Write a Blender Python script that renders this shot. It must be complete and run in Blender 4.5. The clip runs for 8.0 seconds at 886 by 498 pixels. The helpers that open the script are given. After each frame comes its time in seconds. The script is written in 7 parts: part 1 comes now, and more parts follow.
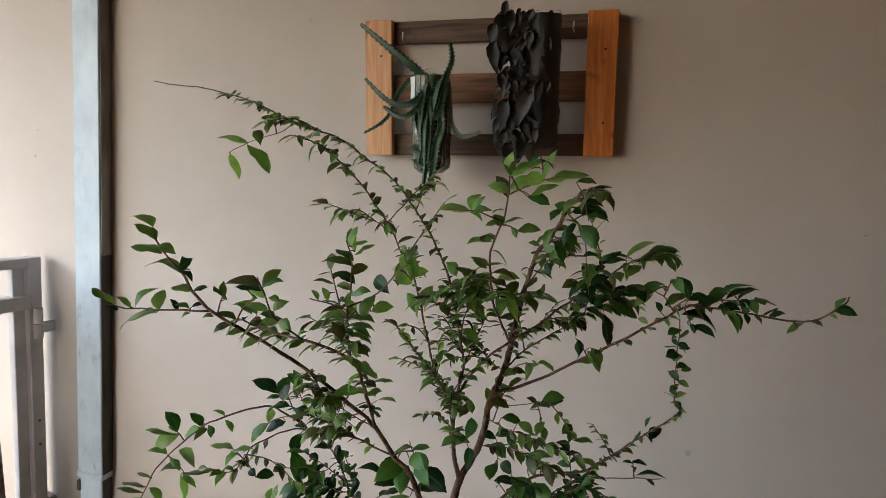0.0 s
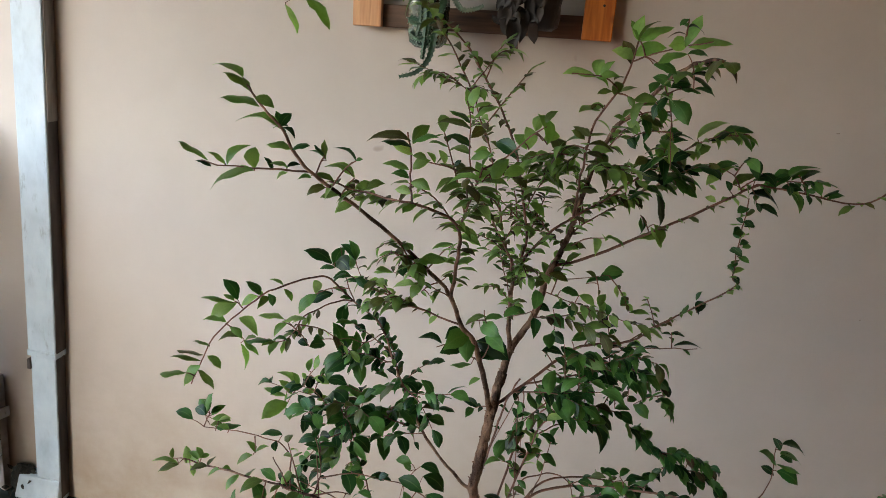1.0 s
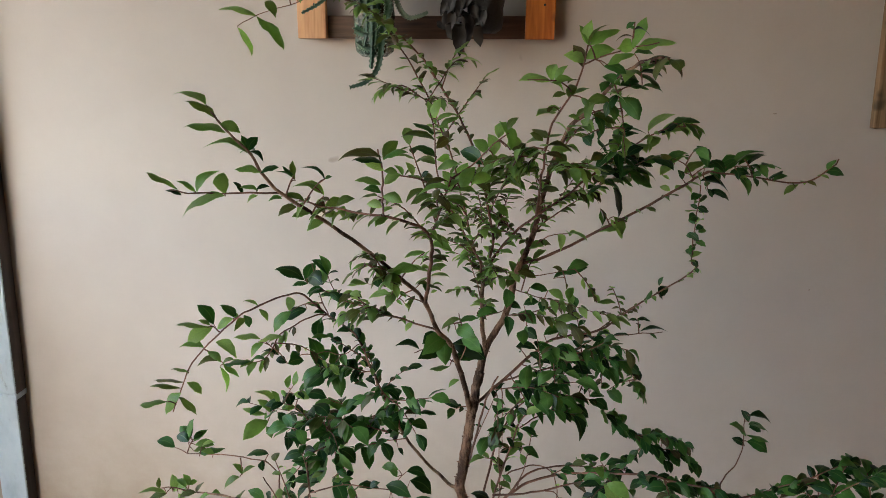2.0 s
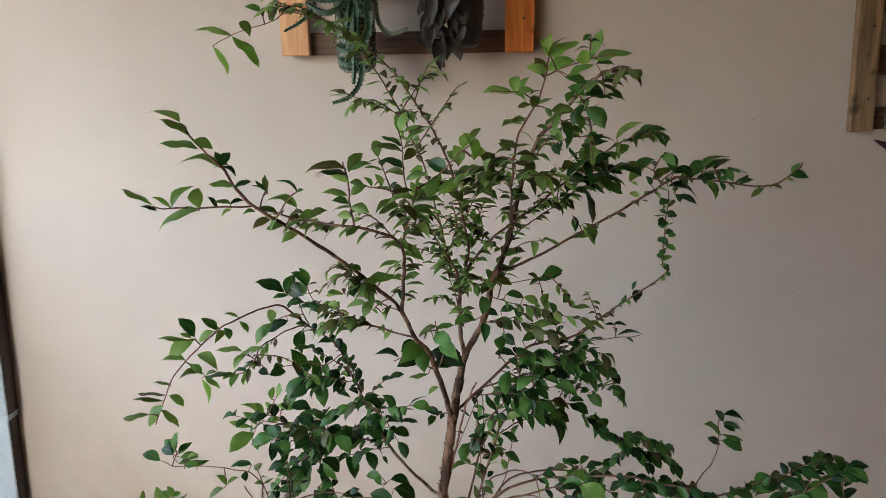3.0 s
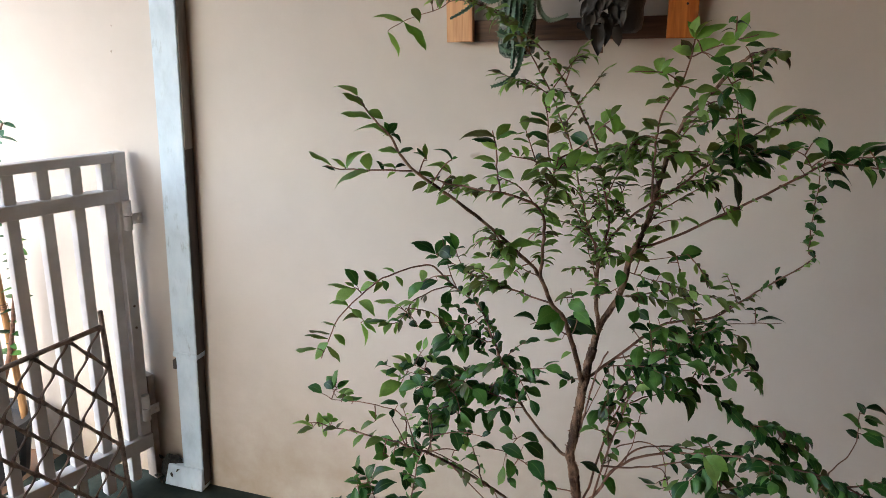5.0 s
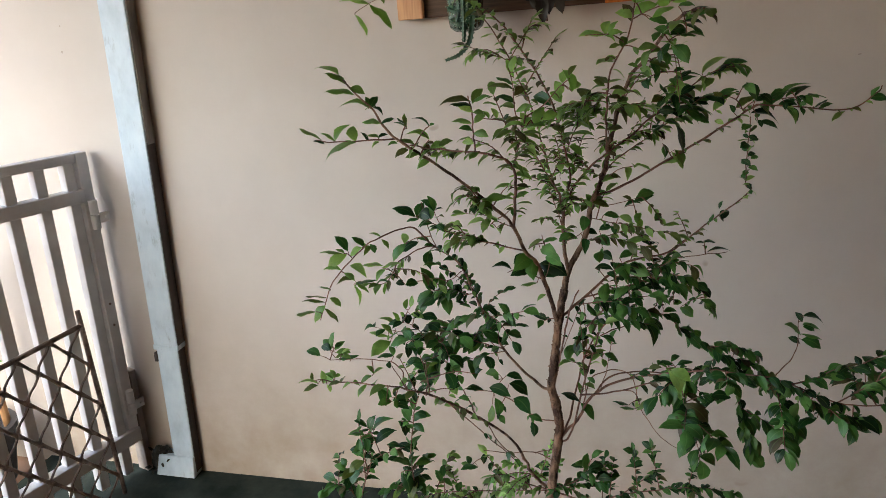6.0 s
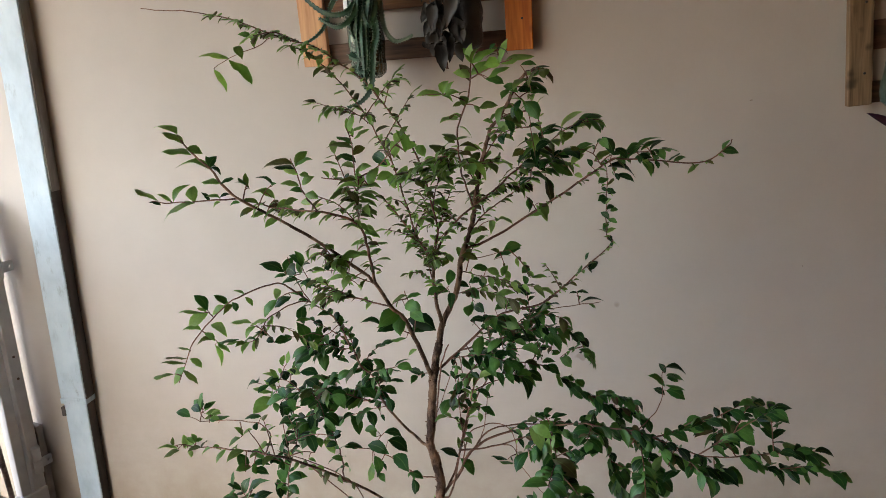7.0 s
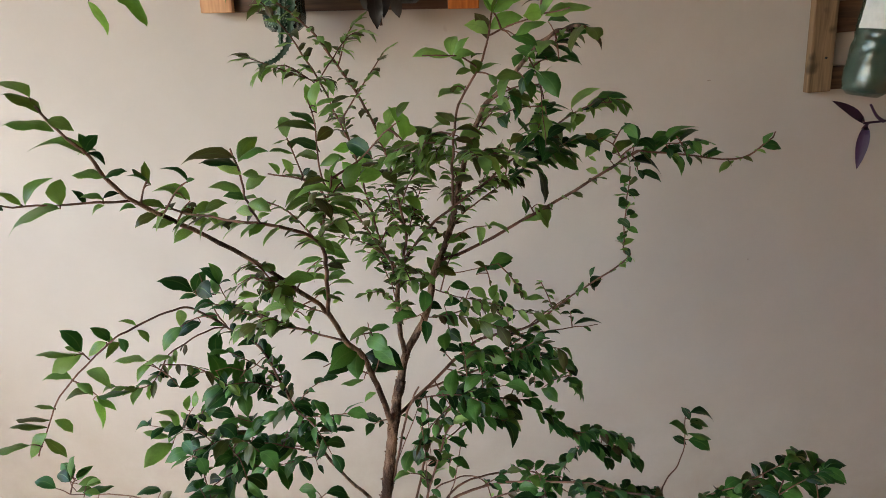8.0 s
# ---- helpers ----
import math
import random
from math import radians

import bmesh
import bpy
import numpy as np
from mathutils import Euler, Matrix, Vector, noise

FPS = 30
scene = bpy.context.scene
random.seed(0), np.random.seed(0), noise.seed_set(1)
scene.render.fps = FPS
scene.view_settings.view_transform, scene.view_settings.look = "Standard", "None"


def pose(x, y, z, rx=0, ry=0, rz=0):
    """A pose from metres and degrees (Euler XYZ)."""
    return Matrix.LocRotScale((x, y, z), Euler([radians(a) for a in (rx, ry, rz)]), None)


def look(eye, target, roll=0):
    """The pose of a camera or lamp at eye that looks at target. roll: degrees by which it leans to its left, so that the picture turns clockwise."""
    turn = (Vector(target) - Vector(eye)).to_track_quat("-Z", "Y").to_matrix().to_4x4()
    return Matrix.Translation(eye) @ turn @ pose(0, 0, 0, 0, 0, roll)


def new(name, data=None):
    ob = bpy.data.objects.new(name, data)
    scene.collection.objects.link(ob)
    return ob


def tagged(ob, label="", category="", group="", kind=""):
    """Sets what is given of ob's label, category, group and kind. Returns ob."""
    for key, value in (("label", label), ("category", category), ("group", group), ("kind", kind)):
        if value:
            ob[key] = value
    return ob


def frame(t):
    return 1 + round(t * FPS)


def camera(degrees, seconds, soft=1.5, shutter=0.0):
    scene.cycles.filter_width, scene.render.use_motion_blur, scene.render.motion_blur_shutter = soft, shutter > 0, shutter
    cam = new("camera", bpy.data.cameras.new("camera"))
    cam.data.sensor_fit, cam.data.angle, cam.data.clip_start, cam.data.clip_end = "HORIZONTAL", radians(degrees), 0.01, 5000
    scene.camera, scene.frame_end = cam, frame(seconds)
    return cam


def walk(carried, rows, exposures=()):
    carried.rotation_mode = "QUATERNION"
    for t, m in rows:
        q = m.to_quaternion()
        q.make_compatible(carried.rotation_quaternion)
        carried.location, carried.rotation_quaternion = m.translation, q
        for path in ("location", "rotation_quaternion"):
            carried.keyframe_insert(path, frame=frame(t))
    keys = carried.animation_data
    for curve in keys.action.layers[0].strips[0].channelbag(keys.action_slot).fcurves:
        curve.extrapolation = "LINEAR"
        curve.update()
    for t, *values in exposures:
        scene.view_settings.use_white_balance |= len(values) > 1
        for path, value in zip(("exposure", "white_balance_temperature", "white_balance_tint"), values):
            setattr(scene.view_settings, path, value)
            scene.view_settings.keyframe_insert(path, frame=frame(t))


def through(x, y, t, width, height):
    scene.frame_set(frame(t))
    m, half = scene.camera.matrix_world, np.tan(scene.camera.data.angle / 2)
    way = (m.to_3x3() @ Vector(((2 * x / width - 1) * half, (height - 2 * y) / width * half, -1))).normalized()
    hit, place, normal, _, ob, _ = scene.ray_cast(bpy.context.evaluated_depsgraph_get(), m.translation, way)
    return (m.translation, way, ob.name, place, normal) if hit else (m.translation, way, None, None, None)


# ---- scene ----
cam = camera(65.8, 8.0, soft=0.8)
PATH = [
    (0, (0.296, 0.346, 1.541), (-0.194, 2.263, 1.247), 3.3),
    (0.5, (0.191, 0.343, 1.53), (-0.067, 2.296, 1.186), 5.4),
    (1, (0.118, 0.319, 1.5), (-0.078, 2.224, 0.922), 7.0),
    (1.5, (0.106, 0.294, 1.503), (-0.177, 2.185, 0.916), 4.6),
    (1.7, (0.099, 0.303, 1.507), (-0.021, 2.218, 0.941), 4.9),
    (2.8, (0.128, 0.295, 1.511), (0.084, 2.213, 0.946), 2.4),
    (3, (0.129, 0.286, 1.511), (0.066, 2.214, 0.985), 2.2),
    (3.5, (0.125, 0.28, 1.509), (0.069, 2.209, 0.984), 2.8),
    (4, (0.129, 0.28, 1.509), (0.078, 2.209, 0.986), 2.3),
    (4.5, (0.141, 0.247, 1.509), (-0.208, 2.143, 0.976), 2.3),
    (4.7, (0.153, 0.236, 1.506), (-0.344, 2.089, 0.94), 3.1),
    (5.8, (0.134, 0.133, 1.504), (-0.263, 2.002, 0.912), -1.2),
    (6, (0.138, 0.119, 1.505), (-0.228, 1.982, 0.875), -1.6),
    (6.5, (0.193, 0.117, 1.524), (-0.107, 1.998, 0.913), -4.2),
    (7, (0.268, 0.162, 1.526), (0.012, 2.071, 0.988), -1.5),
    (7.5, (0.216, 0.28, 1.507), (0.128, 2.199, 0.949), 0.6),
    (8, (0.145, 0.396, 1.511), (0.224, 2.293, 0.882), 2.1),
]
walk(cam, [(t, look(eye, target, roll)) for t, eye, target, roll in PATH],
     exposures=[(t, stops + 2.44, kelvin, 10) for t, stops, kelvin in ((0, -0.21, 6250), (0.5, 0.02, 6250), (1, 0.07, 6280), (1.5, 0.03, 6290), (3, 0.18, 6130), (4, 0.19, 6110), (4.5, 0.11, 6140), (6, -0.08, 6290), (6.5, -0.08, 6330), (7, 0.07, 6340), (7.5, 0.19, 6340), (8, 0.27, 6340))])
# roof and south wall edges are placed to grade light along the wall
SKY, SUN, ROOF_X, SOUTH, SOUTH_X = 0.215, 0.6, -2.55, -2.2, -1.8

# ---- world and light ----
world = bpy.data.worlds.new("world")
scene.world = world
world.use_nodes = True
wn = world.node_tree
sky = wn.nodes.new("ShaderNodeTexSky")
sky.sky_type = 'NISHITA'
sky.sun_disc = False
sky.sun_elevation, sky.sun_rotation = radians(41), radians(198)
sky.air_density, sky.dust_density, sky.ozone_density = 1.3, 2.7, 2.0
sky_saturation = wn.nodes.new("ShaderNodeHueSaturation")   # raises the sky's colour saturation a little
sky_saturation.inputs["Saturation"].default_value = 1.1
wn.links.new(sky.outputs[0], sky_saturation.inputs["Color"])
wn.links.new(sky_saturation.outputs[0], wn.nodes["Background"].inputs[0])
wn.nodes["Background"].inputs[1].default_value = SKY
sun = new("sun", bpy.data.lights.new("sun", 'SUN'))
sun.data.energy, sun.data.angle, sun.data.color = SUN, radians(70), (0.76, 0.90, 1.0)
sun.matrix_world = look((-1.6, -3.2, 5.3), (0, 1.6, 1.0))


# ---- materials ----
def material(name):
    m = bpy.data.materials.new(name)
    m.use_nodes = True
    n = m.node_tree
    return m, n, n.nodes["Principled BSDF"]


def noise_node(n, scale, detail=5.0, rough=0.6, coords="Object", stretch=None):
    co = n.nodes.new("ShaderNodeTexCoord")
    out = co.outputs[coords]
    if stretch:
        mp = n.nodes.new("ShaderNodeMapping")
        mp.inputs["Scale"].default_value = stretch
        n.links.new(out, mp.inputs[0])
        out = mp.outputs[0]
    t = n.nodes.new("ShaderNodeTexNoise")
    t.inputs["Scale"].default_value, t.inputs["Detail"].default_value, t.inputs["Roughness"].default_value = scale, detail, rough
    n.links.new(out, t.inputs["Vector"])
    return t


def ramp(n, source, stops):
    r = n.nodes.new("ShaderNodeValToRGB")
    e = r.color_ramp.elements
    while len(e) < len(stops):
        e.new(0.5)
    for k, (at, col) in zip(e, stops):
        k.position, k.color = at, (*col, 1)
    n.links.new(source, r.inputs[0])
    return r


def mixed(n, fac, a, b, mode='MIX'):
    m = n.nodes.new("ShaderNodeMix")
    m.data_type, m.blend_type = 'RGBA', mode
    for src, k in ((fac, 0), (a, 6), (b, 7)):
        if isinstance(src, (int, float)):
            m.inputs[k].default_value = src
        elif isinstance(src, tuple):
            m.inputs[k].default_value = (*src, 1)
        else:
            n.links.new(src, m.inputs[k])
    return m.outputs[2]


def bump(n, p, source, strength, distance):
    b = n.nodes.new("ShaderNodeBump")
    b.inputs["Strength"].default_value, b.inputs["Distance"].default_value = strength, distance
    n.links.new(source, b.inputs["Height"])
    n.links.new(b.outputs[0], p.inputs["Normal"])


def speckled(name, dark, light, scale, rough, bump_by=0.2, bump_size=0.002, metallic=0.0, stretch=None, low=0.35, high=0.7):
    m, n, p = material(name)
    t = noise_node(n, scale, stretch=stretch)
    c = ramp(n, t.outputs[0], [(low, dark), (high, light)])
    n.links.new(c.outputs[0], p.inputs["Base Color"])
    p.inputs["Roughness"].default_value, p.inputs["Metallic"].default_value = rough, metallic
    f = noise_node(n, scale * 9, 3.0, stretch=stretch)
    bump(n, p, f.outputs[0], bump_by, bump_size)
    return m


def plaster_material():
    m, n, p = material("painted_plaster")
    big = noise_node(n, 1.1, 4.0)
    mid = noise_node(n, 6.0, 6.0)
    base = ramp(n, big.outputs[0], [(0.3, (0.494, 0.446, 0.398)), (0.7, (0.540, 0.491, 0.440))])
    col = mixed(n, 0.22, base.outputs[0], ramp(n, mid.outputs[0], [(0.35, (0.460, 0.415, 0.370)), (0.65, (0.576, 0.529, 0.482))]).outputs[0])
    # splash dirt low on the wall, and patchy grime
    co = n.nodes.new("ShaderNodeTexCoord")
    sep = n.nodes.new("ShaderNodeSeparateXYZ")
    n.links.new(co.outputs["Object"], sep.inputs[0])
    height = n.nodes.new("ShaderNodeMapRange")
    height.inputs[1].default_value, height.inputs[2].default_value = 0.72, -0.05
    n.links.new(sep.outputs[2], height.inputs[0])
    grime = noise_node(n, 4.5, 7.0, 0.65)
    g = ramp(n, grime.outputs[0], [(0.22, (0.25, 0.25, 0.25)), (0.75, (1, 1, 1))])
    mul = n.nodes.new("ShaderNodeMath")
    mul.operation = 'MULTIPLY'
    n.links.new(height.outputs[0], mul.inputs[0])
    n.links.new(g.outputs[0], mul.inputs[1])
    col = mixed(n, mul.outputs[0], col, (0.24, 0.17, 0.10))
    spots = noise_node(n, 11.0, 2.0, 0.4)
    s = ramp(n, spots.outputs[0], [(0.735, (0, 0, 0)), (0.76, (0.55, 0.55, 0.55))])
    col = mixed(n, s.outputs[0], col, (0.30, 0.23, 0.18))
    n.links.new(col, p.inputs["Base Color"])
    p.inputs["Roughness"].default_value = 0.72
    p.inputs["Specular IOR Level"].default_value = 0.25
    fine = noise_node(n, 140.0, 4.0)
    bump(n, p, fine.outputs[0], 0.12, 0.002)
    return m


def wood_material(name, dark, light, knot, rough=0.5, grain=(60, 60, 4)):
    m, n, p = material(name)
    info = n.nodes.new("ShaderNodeObjectInfo")
    co = n.nodes.new("ShaderNodeTexCoord")
    add = n.nodes.new("ShaderNodeVectorMath")
    add.operation = 'ADD'
    n.links.new(co.outputs["Object"], add.inputs[0])
    sc = n.nodes.new("ShaderNodeVectorMath")
    sc.operation = 'SCALE'
    sc.inputs[0].default_value = (7, 3, 5)
    n.links.new(info.outputs["Random"], sc.inputs["Scale"])
    n.links.new(sc.outputs[0], add.inputs[1])
    mp = n.nodes.new("ShaderNodeMapping")
    mp.inputs["Scale"].default_value = grain
    n.links.new(add.outputs[0], mp.inputs[0])
    t = n.nodes.new("ShaderNodeTexNoise")
    t.inputs["Scale"].default_value, t.inputs["Detail"].default_value, t.inputs["Distortion"].default_value = 1.6, 6, 0.7
    n.links.new(mp.outputs[0], t.inputs["Vector"])
    c = ramp(n, t.outputs[0], [(0.3, dark), (0.68, light)])
    k = n.nodes.new("ShaderNodeTexNoise")
    k.inputs["Scale"].default_value, k.inputs["Detail"].default_value = 16, 2
    n.links.new(add.outputs[0], k.inputs["Vector"])
    kn = ramp(n, k.outputs[0], [(0.66, (0, 0, 0)), (0.76, (0.8, 0.8, 0.8))])
    col = mixed(n, kn.outputs[0], c.outputs[0], knot)
    n.links.new(col, p.inputs["Base Color"])
    p.inputs["Roughness"].default_value = rough
    bump(n, p, t.outputs[0], 0.25, 0.0015)
    return m


def leaf_material(name, tones, through=0.28, rough=0.28, vein=(0.16, 0.26, 0.08)):
    m, n, p = material(name)
    info = n.nodes.new("ShaderNodeObjectInfo")
    geo = n.nodes.new("ShaderNodeNewGeometry")
    add = n.nodes.new("ShaderNodeMath")
    add.operation = 'ADD'
    n.links.new(info.outputs["Random"], add.inputs[0])
    n.links.new(geo.outputs["Random Per Island"], add.inputs[1])
    fr = n.nodes.new("ShaderNodeMath")
    fr.operation = 'FRACT'
    n.links.new(add.outputs[0], fr.inputs[0])
    c = ramp(n, fr.outputs[0], tones)
    t = noise_node(n, 70.0, 4.0)
    blot = ramp(n, t.outputs[0], [(0.35, (0.75, 0.75, 0.75)), (0.7, (1.15, 1.15, 1.1))])
    col = mixed(n, 1.0, c.outputs[0], blot.outputs[0], 'MULTIPLY')
    uv = n.nodes.new("ShaderNodeUVMap")
    sep = n.nodes.new("ShaderNodeSeparateXYZ")
    n.links.new(uv.outputs[0], sep.inputs[0])
    dist = n.nodes.new("ShaderNodeMath")
    dist.operation = 'SUBTRACT'
    dist.inputs[1].default_value = 0.5
    n.links.new(sep.outputs[0], dist.inputs[0])
    ab = n.nodes.new("ShaderNodeMath")
    ab.operation = 'ABSOLUTE'
    n.links.new(dist.outputs[0], ab.inputs[0])
    rib = ramp(n, ab.outputs[0], [(0.012, (0.30, 0.30, 0.30)), (0.05, (0, 0, 0))])
    col = mixed(n, rib.outputs[0], col, vein)
    n.links.new(col, p.inputs["Base Color"])
    p.inputs["Roughness"].default_value = rough
    p.inputs["Specular IOR Level"].default_value = 0.36
    # side veins as fine relief
    wave = n.nodes.new("ShaderNodeTexWave")
    wave.inputs["Scale"].default_value, wave.inputs["Distortion"].default_value = 2.6, 1.2
    mp = n.nodes.new("ShaderNodeMapping")
    mp.inputs["Rotation"].default_value = (0, 0, 0.9)
    n.links.new(uv.outputs[0], mp.inputs[0])
    n.links.new(mp.outputs[0], wave.inputs["Vector"])
    bump(n, p, wave.outputs[0], 0.07, 0.0005)
    tr = n.nodes.new("ShaderNodeBsdfTranslucent")
    n.links.new(mixed(n, 1.0, col, (1.5, 1.9, 0.8), 'MULTIPLY'), tr.inputs[0])
    mx = n.nodes.new("ShaderNodeMixShader")
    mx.inputs[0].default_value = through
    n.links.new(p.outputs[0], mx.inputs[1])
    n.links.new(tr.outputs[0], mx.inputs[2])
    n.links.new(mx.outputs[0], n.nodes["Material Output"].inputs[0])
    return m


def bottle_material(name, tint, clear=0.7, creases=38.0, relief=0.35, coat=1.0):
    m, n, p = material(name)
    t = noise_node(n, creases, 4.0)
    c = ramp(n, t.outputs[0], [(0.35, tint), (0.75, tuple(min(1, v * 1.5 + 0.12) for v in tint))])
    n.links.new(c.outputs[0], p.inputs["Base Color"])
    p.inputs["Roughness"].default_value = 0.10
    p.inputs["Transmission Weight"].default_value = clear
    p.inputs["IOR"].default_value = 1.35
    p.inputs["Coat Weight"].default_value, p.inputs["Coat Roughness"].default_value, p.inputs["Coat IOR"].default_value = coat, 0.12, 1.7
    bump(n, p, t.outputs[0], relief, 0.004)
    return m


def pipe_material():
    m, n, p = material("painted_pipe_metal")
    t = noise_node(n, 9.0, 6.0, 0.6, stretch=(1.5, 1.5, 0.8))
    c = ramp(n, t.outputs[0], [(0.28, (0.36, 0.44, 0.51)), (0.5, (0.47, 0.565, 0.635)), (0.74, (0.57, 0.65, 0.71))])
    # scuffs and grey smears, thick in some stretches and absent in others
    smear = noise_node(n, 22.0, 7.0, 0.72, stretch=(2.2, 2.2, 0.6))
    s = ramp(n, smear.outputs[0], [(0.56, (0, 0, 0)), (0.68, (0.7, 0.7, 0.7))])
    blotch = noise_node(n, 4.0, 3.0)
    b = ramp(n, blotch.outputs[0], [(0.46, (0, 0, 0)), (0.60, (1, 1, 1))])
    f = mixed(n, 1.0, s.outputs[0], b.outputs[0], 'MULTIPLY')
    col = mixed(n, f, c.outputs[0], (0.20, 0.23, 0.26))
    n.links.new(col, p.inputs["Base Color"])
    p.inputs["Roughness"].default_value = 0.5
    bump(n, p, smear.outputs[0], 0.2, 0.002)
    return m


PLASTER = plaster_material()
FLOOR = speckled("old_concrete", (0.011, 0.018, 0.015), (0.042, 0.054, 0.046), 6.0, 0.75, 0.4, 0.004)
FLOOR.node_tree.nodes["Principled BSDF"].inputs["Specular IOR Level"].default_value = 0.15
# reddish tone picked to bounce warm light onto the wall
GROUND = speckled("yard_ground", (0.19, 0.098, 0.053), (0.27, 0.150, 0.087), 2.0, 0.85, 0.4, 0.01)
# for the added roof and walls: dark against the sky, terracotta for warm bounce
CEILING = speckled("unseen_roof_dark", (0.050, 0.022, 0.010), (0.090, 0.042, 0.018), 3.0, 0.8)
TERRACOTTA = speckled("warm_bounce_paint", (0.38, 0.150, 0.034), (0.47, 0.195, 0.052), 3.0, 0.8)
PIPE = pipe_material()
# holds the shade of the unlit flank; the bracket uses it too
PIPE_SIDE = speckled("dark_metal_and_flank_shade", (0.035, 0.028, 0.025), (0.085, 0.068, 0.060), 14.0, 0.7, 0.3, 0.001, stretch=(2, 2, 0.4))
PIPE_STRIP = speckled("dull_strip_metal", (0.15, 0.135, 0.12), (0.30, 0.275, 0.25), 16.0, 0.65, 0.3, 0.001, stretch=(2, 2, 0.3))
PLASTER_CHIP = speckled("bare_plaster", (0.30, 0.26, 0.22), (0.42, 0.37, 0.32), 60.0, 0.9)
GATE = speckled("grey_gate_paint", (0.50, 0.48, 0.462), (0.65, 0.63, 0.605), 9.0, 0.5, 0.12, 0.001)
GATE_POST = speckled("grey_brown_post_paint", (0.20, 0.165, 0.14), (0.36, 0.31, 0.27), 12.0, 0.7)
RUST = speckled("rusty_iron", (0.055, 0.034, 0.026), (0.27, 0.190, 0.145), 30.0, 0.8, 0.6, 0.002)
ORANGE_WOOD = wood_material("varnished_pallet_wood", (0.40, 0.100, 0.012), (0.66, 0.215, 0.034), (0.08, 0.02, 0.006))
PINE = wood_material("pale_varnished_pine", (0.50, 0.235, 0.100), (0.72, 0.415, 0.200), (0.16, 0.06, 0.02))
BROWN_WOOD = wood_material("dark_pallet_wood", (0.042, 0.021, 0.012), (0.140, 0.074, 0.041), (0.02, 0.01, 0.008), 0.6, (4, 60, 60))
RED_WOOD = wood_material("reddish_pallet_wood", (0.085, 0.034, 0.015), (0.27, 0.125, 0.055), (0.04, 0.015, 0.008), 0.6, (4, 60, 60))
OLD_WOOD = wood_material("weathered_pallet_wood", (0.115, 0.070, 0.036), (0.310, 0.195, 0.105), (0.03, 0.02, 0.01), 0.65)
BARK = speckled("bark", (0.066, 0.033, 0.021), (0.31, 0.185, 0.118), 55.0, 0.85, 0.9, 0.004, stretch=(1, 1, 0.55), low=0.42, high=0.58)
TWIG = speckled("twig_bark", (0.075, 0.034, 0.021), (0.25, 0.122, 0.074), 60.0, 0.7, 0.4, 0.001)
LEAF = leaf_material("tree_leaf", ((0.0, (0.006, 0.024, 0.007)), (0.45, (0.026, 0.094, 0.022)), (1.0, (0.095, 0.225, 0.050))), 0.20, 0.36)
LEAF_MID = leaf_material("tree_leaf_mid", ((0.0, (0.105, 0.082, 0.034)), (0.06, (0.100, 0.130, 0.038)), (0.45, (0.145, 0.260, 0.072)), (1.0, (0.275, 0.400, 0.138))), 0.36)
LEAF_YOUNG = leaf_material("tree_leaf_young", ((0.0, (0.135, 0.255, 0.062)), (0.5, (0.205, 0.365, 0.100)), (1.0, (0.300, 0.455, 0.160))), 0.38)
LEAF_OLD = leaf_material("tree_leaf_old", ((0.0, (0.075, 0.048, 0.026)), (0.4, (0.085, 0.078, 0.034)), (1.0, (0.110, 0.140, 0.055))), 0.22, 0.40)
DULL_LEAF = leaf_material("dusky_leaf", ((0.0, (0.006, 0.0055, 0.0055)), (0.5, (0.016, 0.0145, 0.0145)), (1.0, (0.060, 0.054, 0.053))), 0.05, 0.5, (0.04, 0.035, 0.035))
PURPLE_LEAF = leaf_material("purple_leaf", ((0.0, (0.028, 0.010, 0.035)), (0.55, (0.045, 0.016, 0.055)), (1.0, (0.06, 0.024, 0.07))), 0.15, 0.45, (0.07, 0.03, 0.08))
BLUE_LEAF = leaf_material("blue_green_leaf", ((0.0, (0.03, 0.10, 0.07)), (0.55, (0.05, 0.15, 0.10)), (1.0, (0.09, 0.20, 0.13))), 0.25)
CACTUS = speckled("cactus_skin", (0.008, 0.034, 0.018), (0.035, 0.098, 0.045), 60.0, 0.45, 0.3, 0.001)
CACTUS_PALE = speckled("pale_cactus_skin", (0.13, 0.20, 0.13), (0.30, 0.36, 0.26), 60.0, 0.5, 0.3, 0.001)
BOTTLE = bottle_material("green_bottle_plastic", (0.035, 0.125, 0.080), 0.50)
CLEAR = bottle_material("crumpled_clear_plastic", (0.14, 0.25, 0.19), 0.75, 75.0, 0.85, 0.55)
DARK_BOTTLE = speckled("dark_bottle_plastic", (0.004, 0.0036, 0.0036), (0.016, 0.014, 0.014), 26.0, 0.5, 0.4, 0.003)
SOIL = speckled("potting_soil", (0.010, 0.010, 0.008), (0.05, 0.045, 0.03), 80.0, 0.9, 0.8, 0.004)
LABEL = speckled("white_bottle_label", (0.62, 0.64, 0.64), (0.80, 0.82, 0.82), 25.0, 0.35)
STAKE = wood_material("stake_wood", (0.22, 0.10, 0.035), (0.46, 0.25, 0.10), (0.08, 0.03, 0.01), 0.7)
STEEL = speckled("nail_steel", (0.35, 0.35, 0.35), (0.6, 0.6, 0.6), 40.0, 0.3, metallic=1.0)
BLACK = speckled("black_plastic", (0.012, 0.012, 0.014), (0.03, 0.03, 0.032), 12.0, 0.45)


# ---- mesh helpers ----
def mesh_from(bm, name, mat, smooth=False):
    me = bpy.data.meshes.new(name)
    bm.to_mesh(me)
    bm.free()
    me.materials.append(mat)
    if smooth:
        me.polygons.foreach_set("use_smooth", [True] * len(me.polygons))
    return me


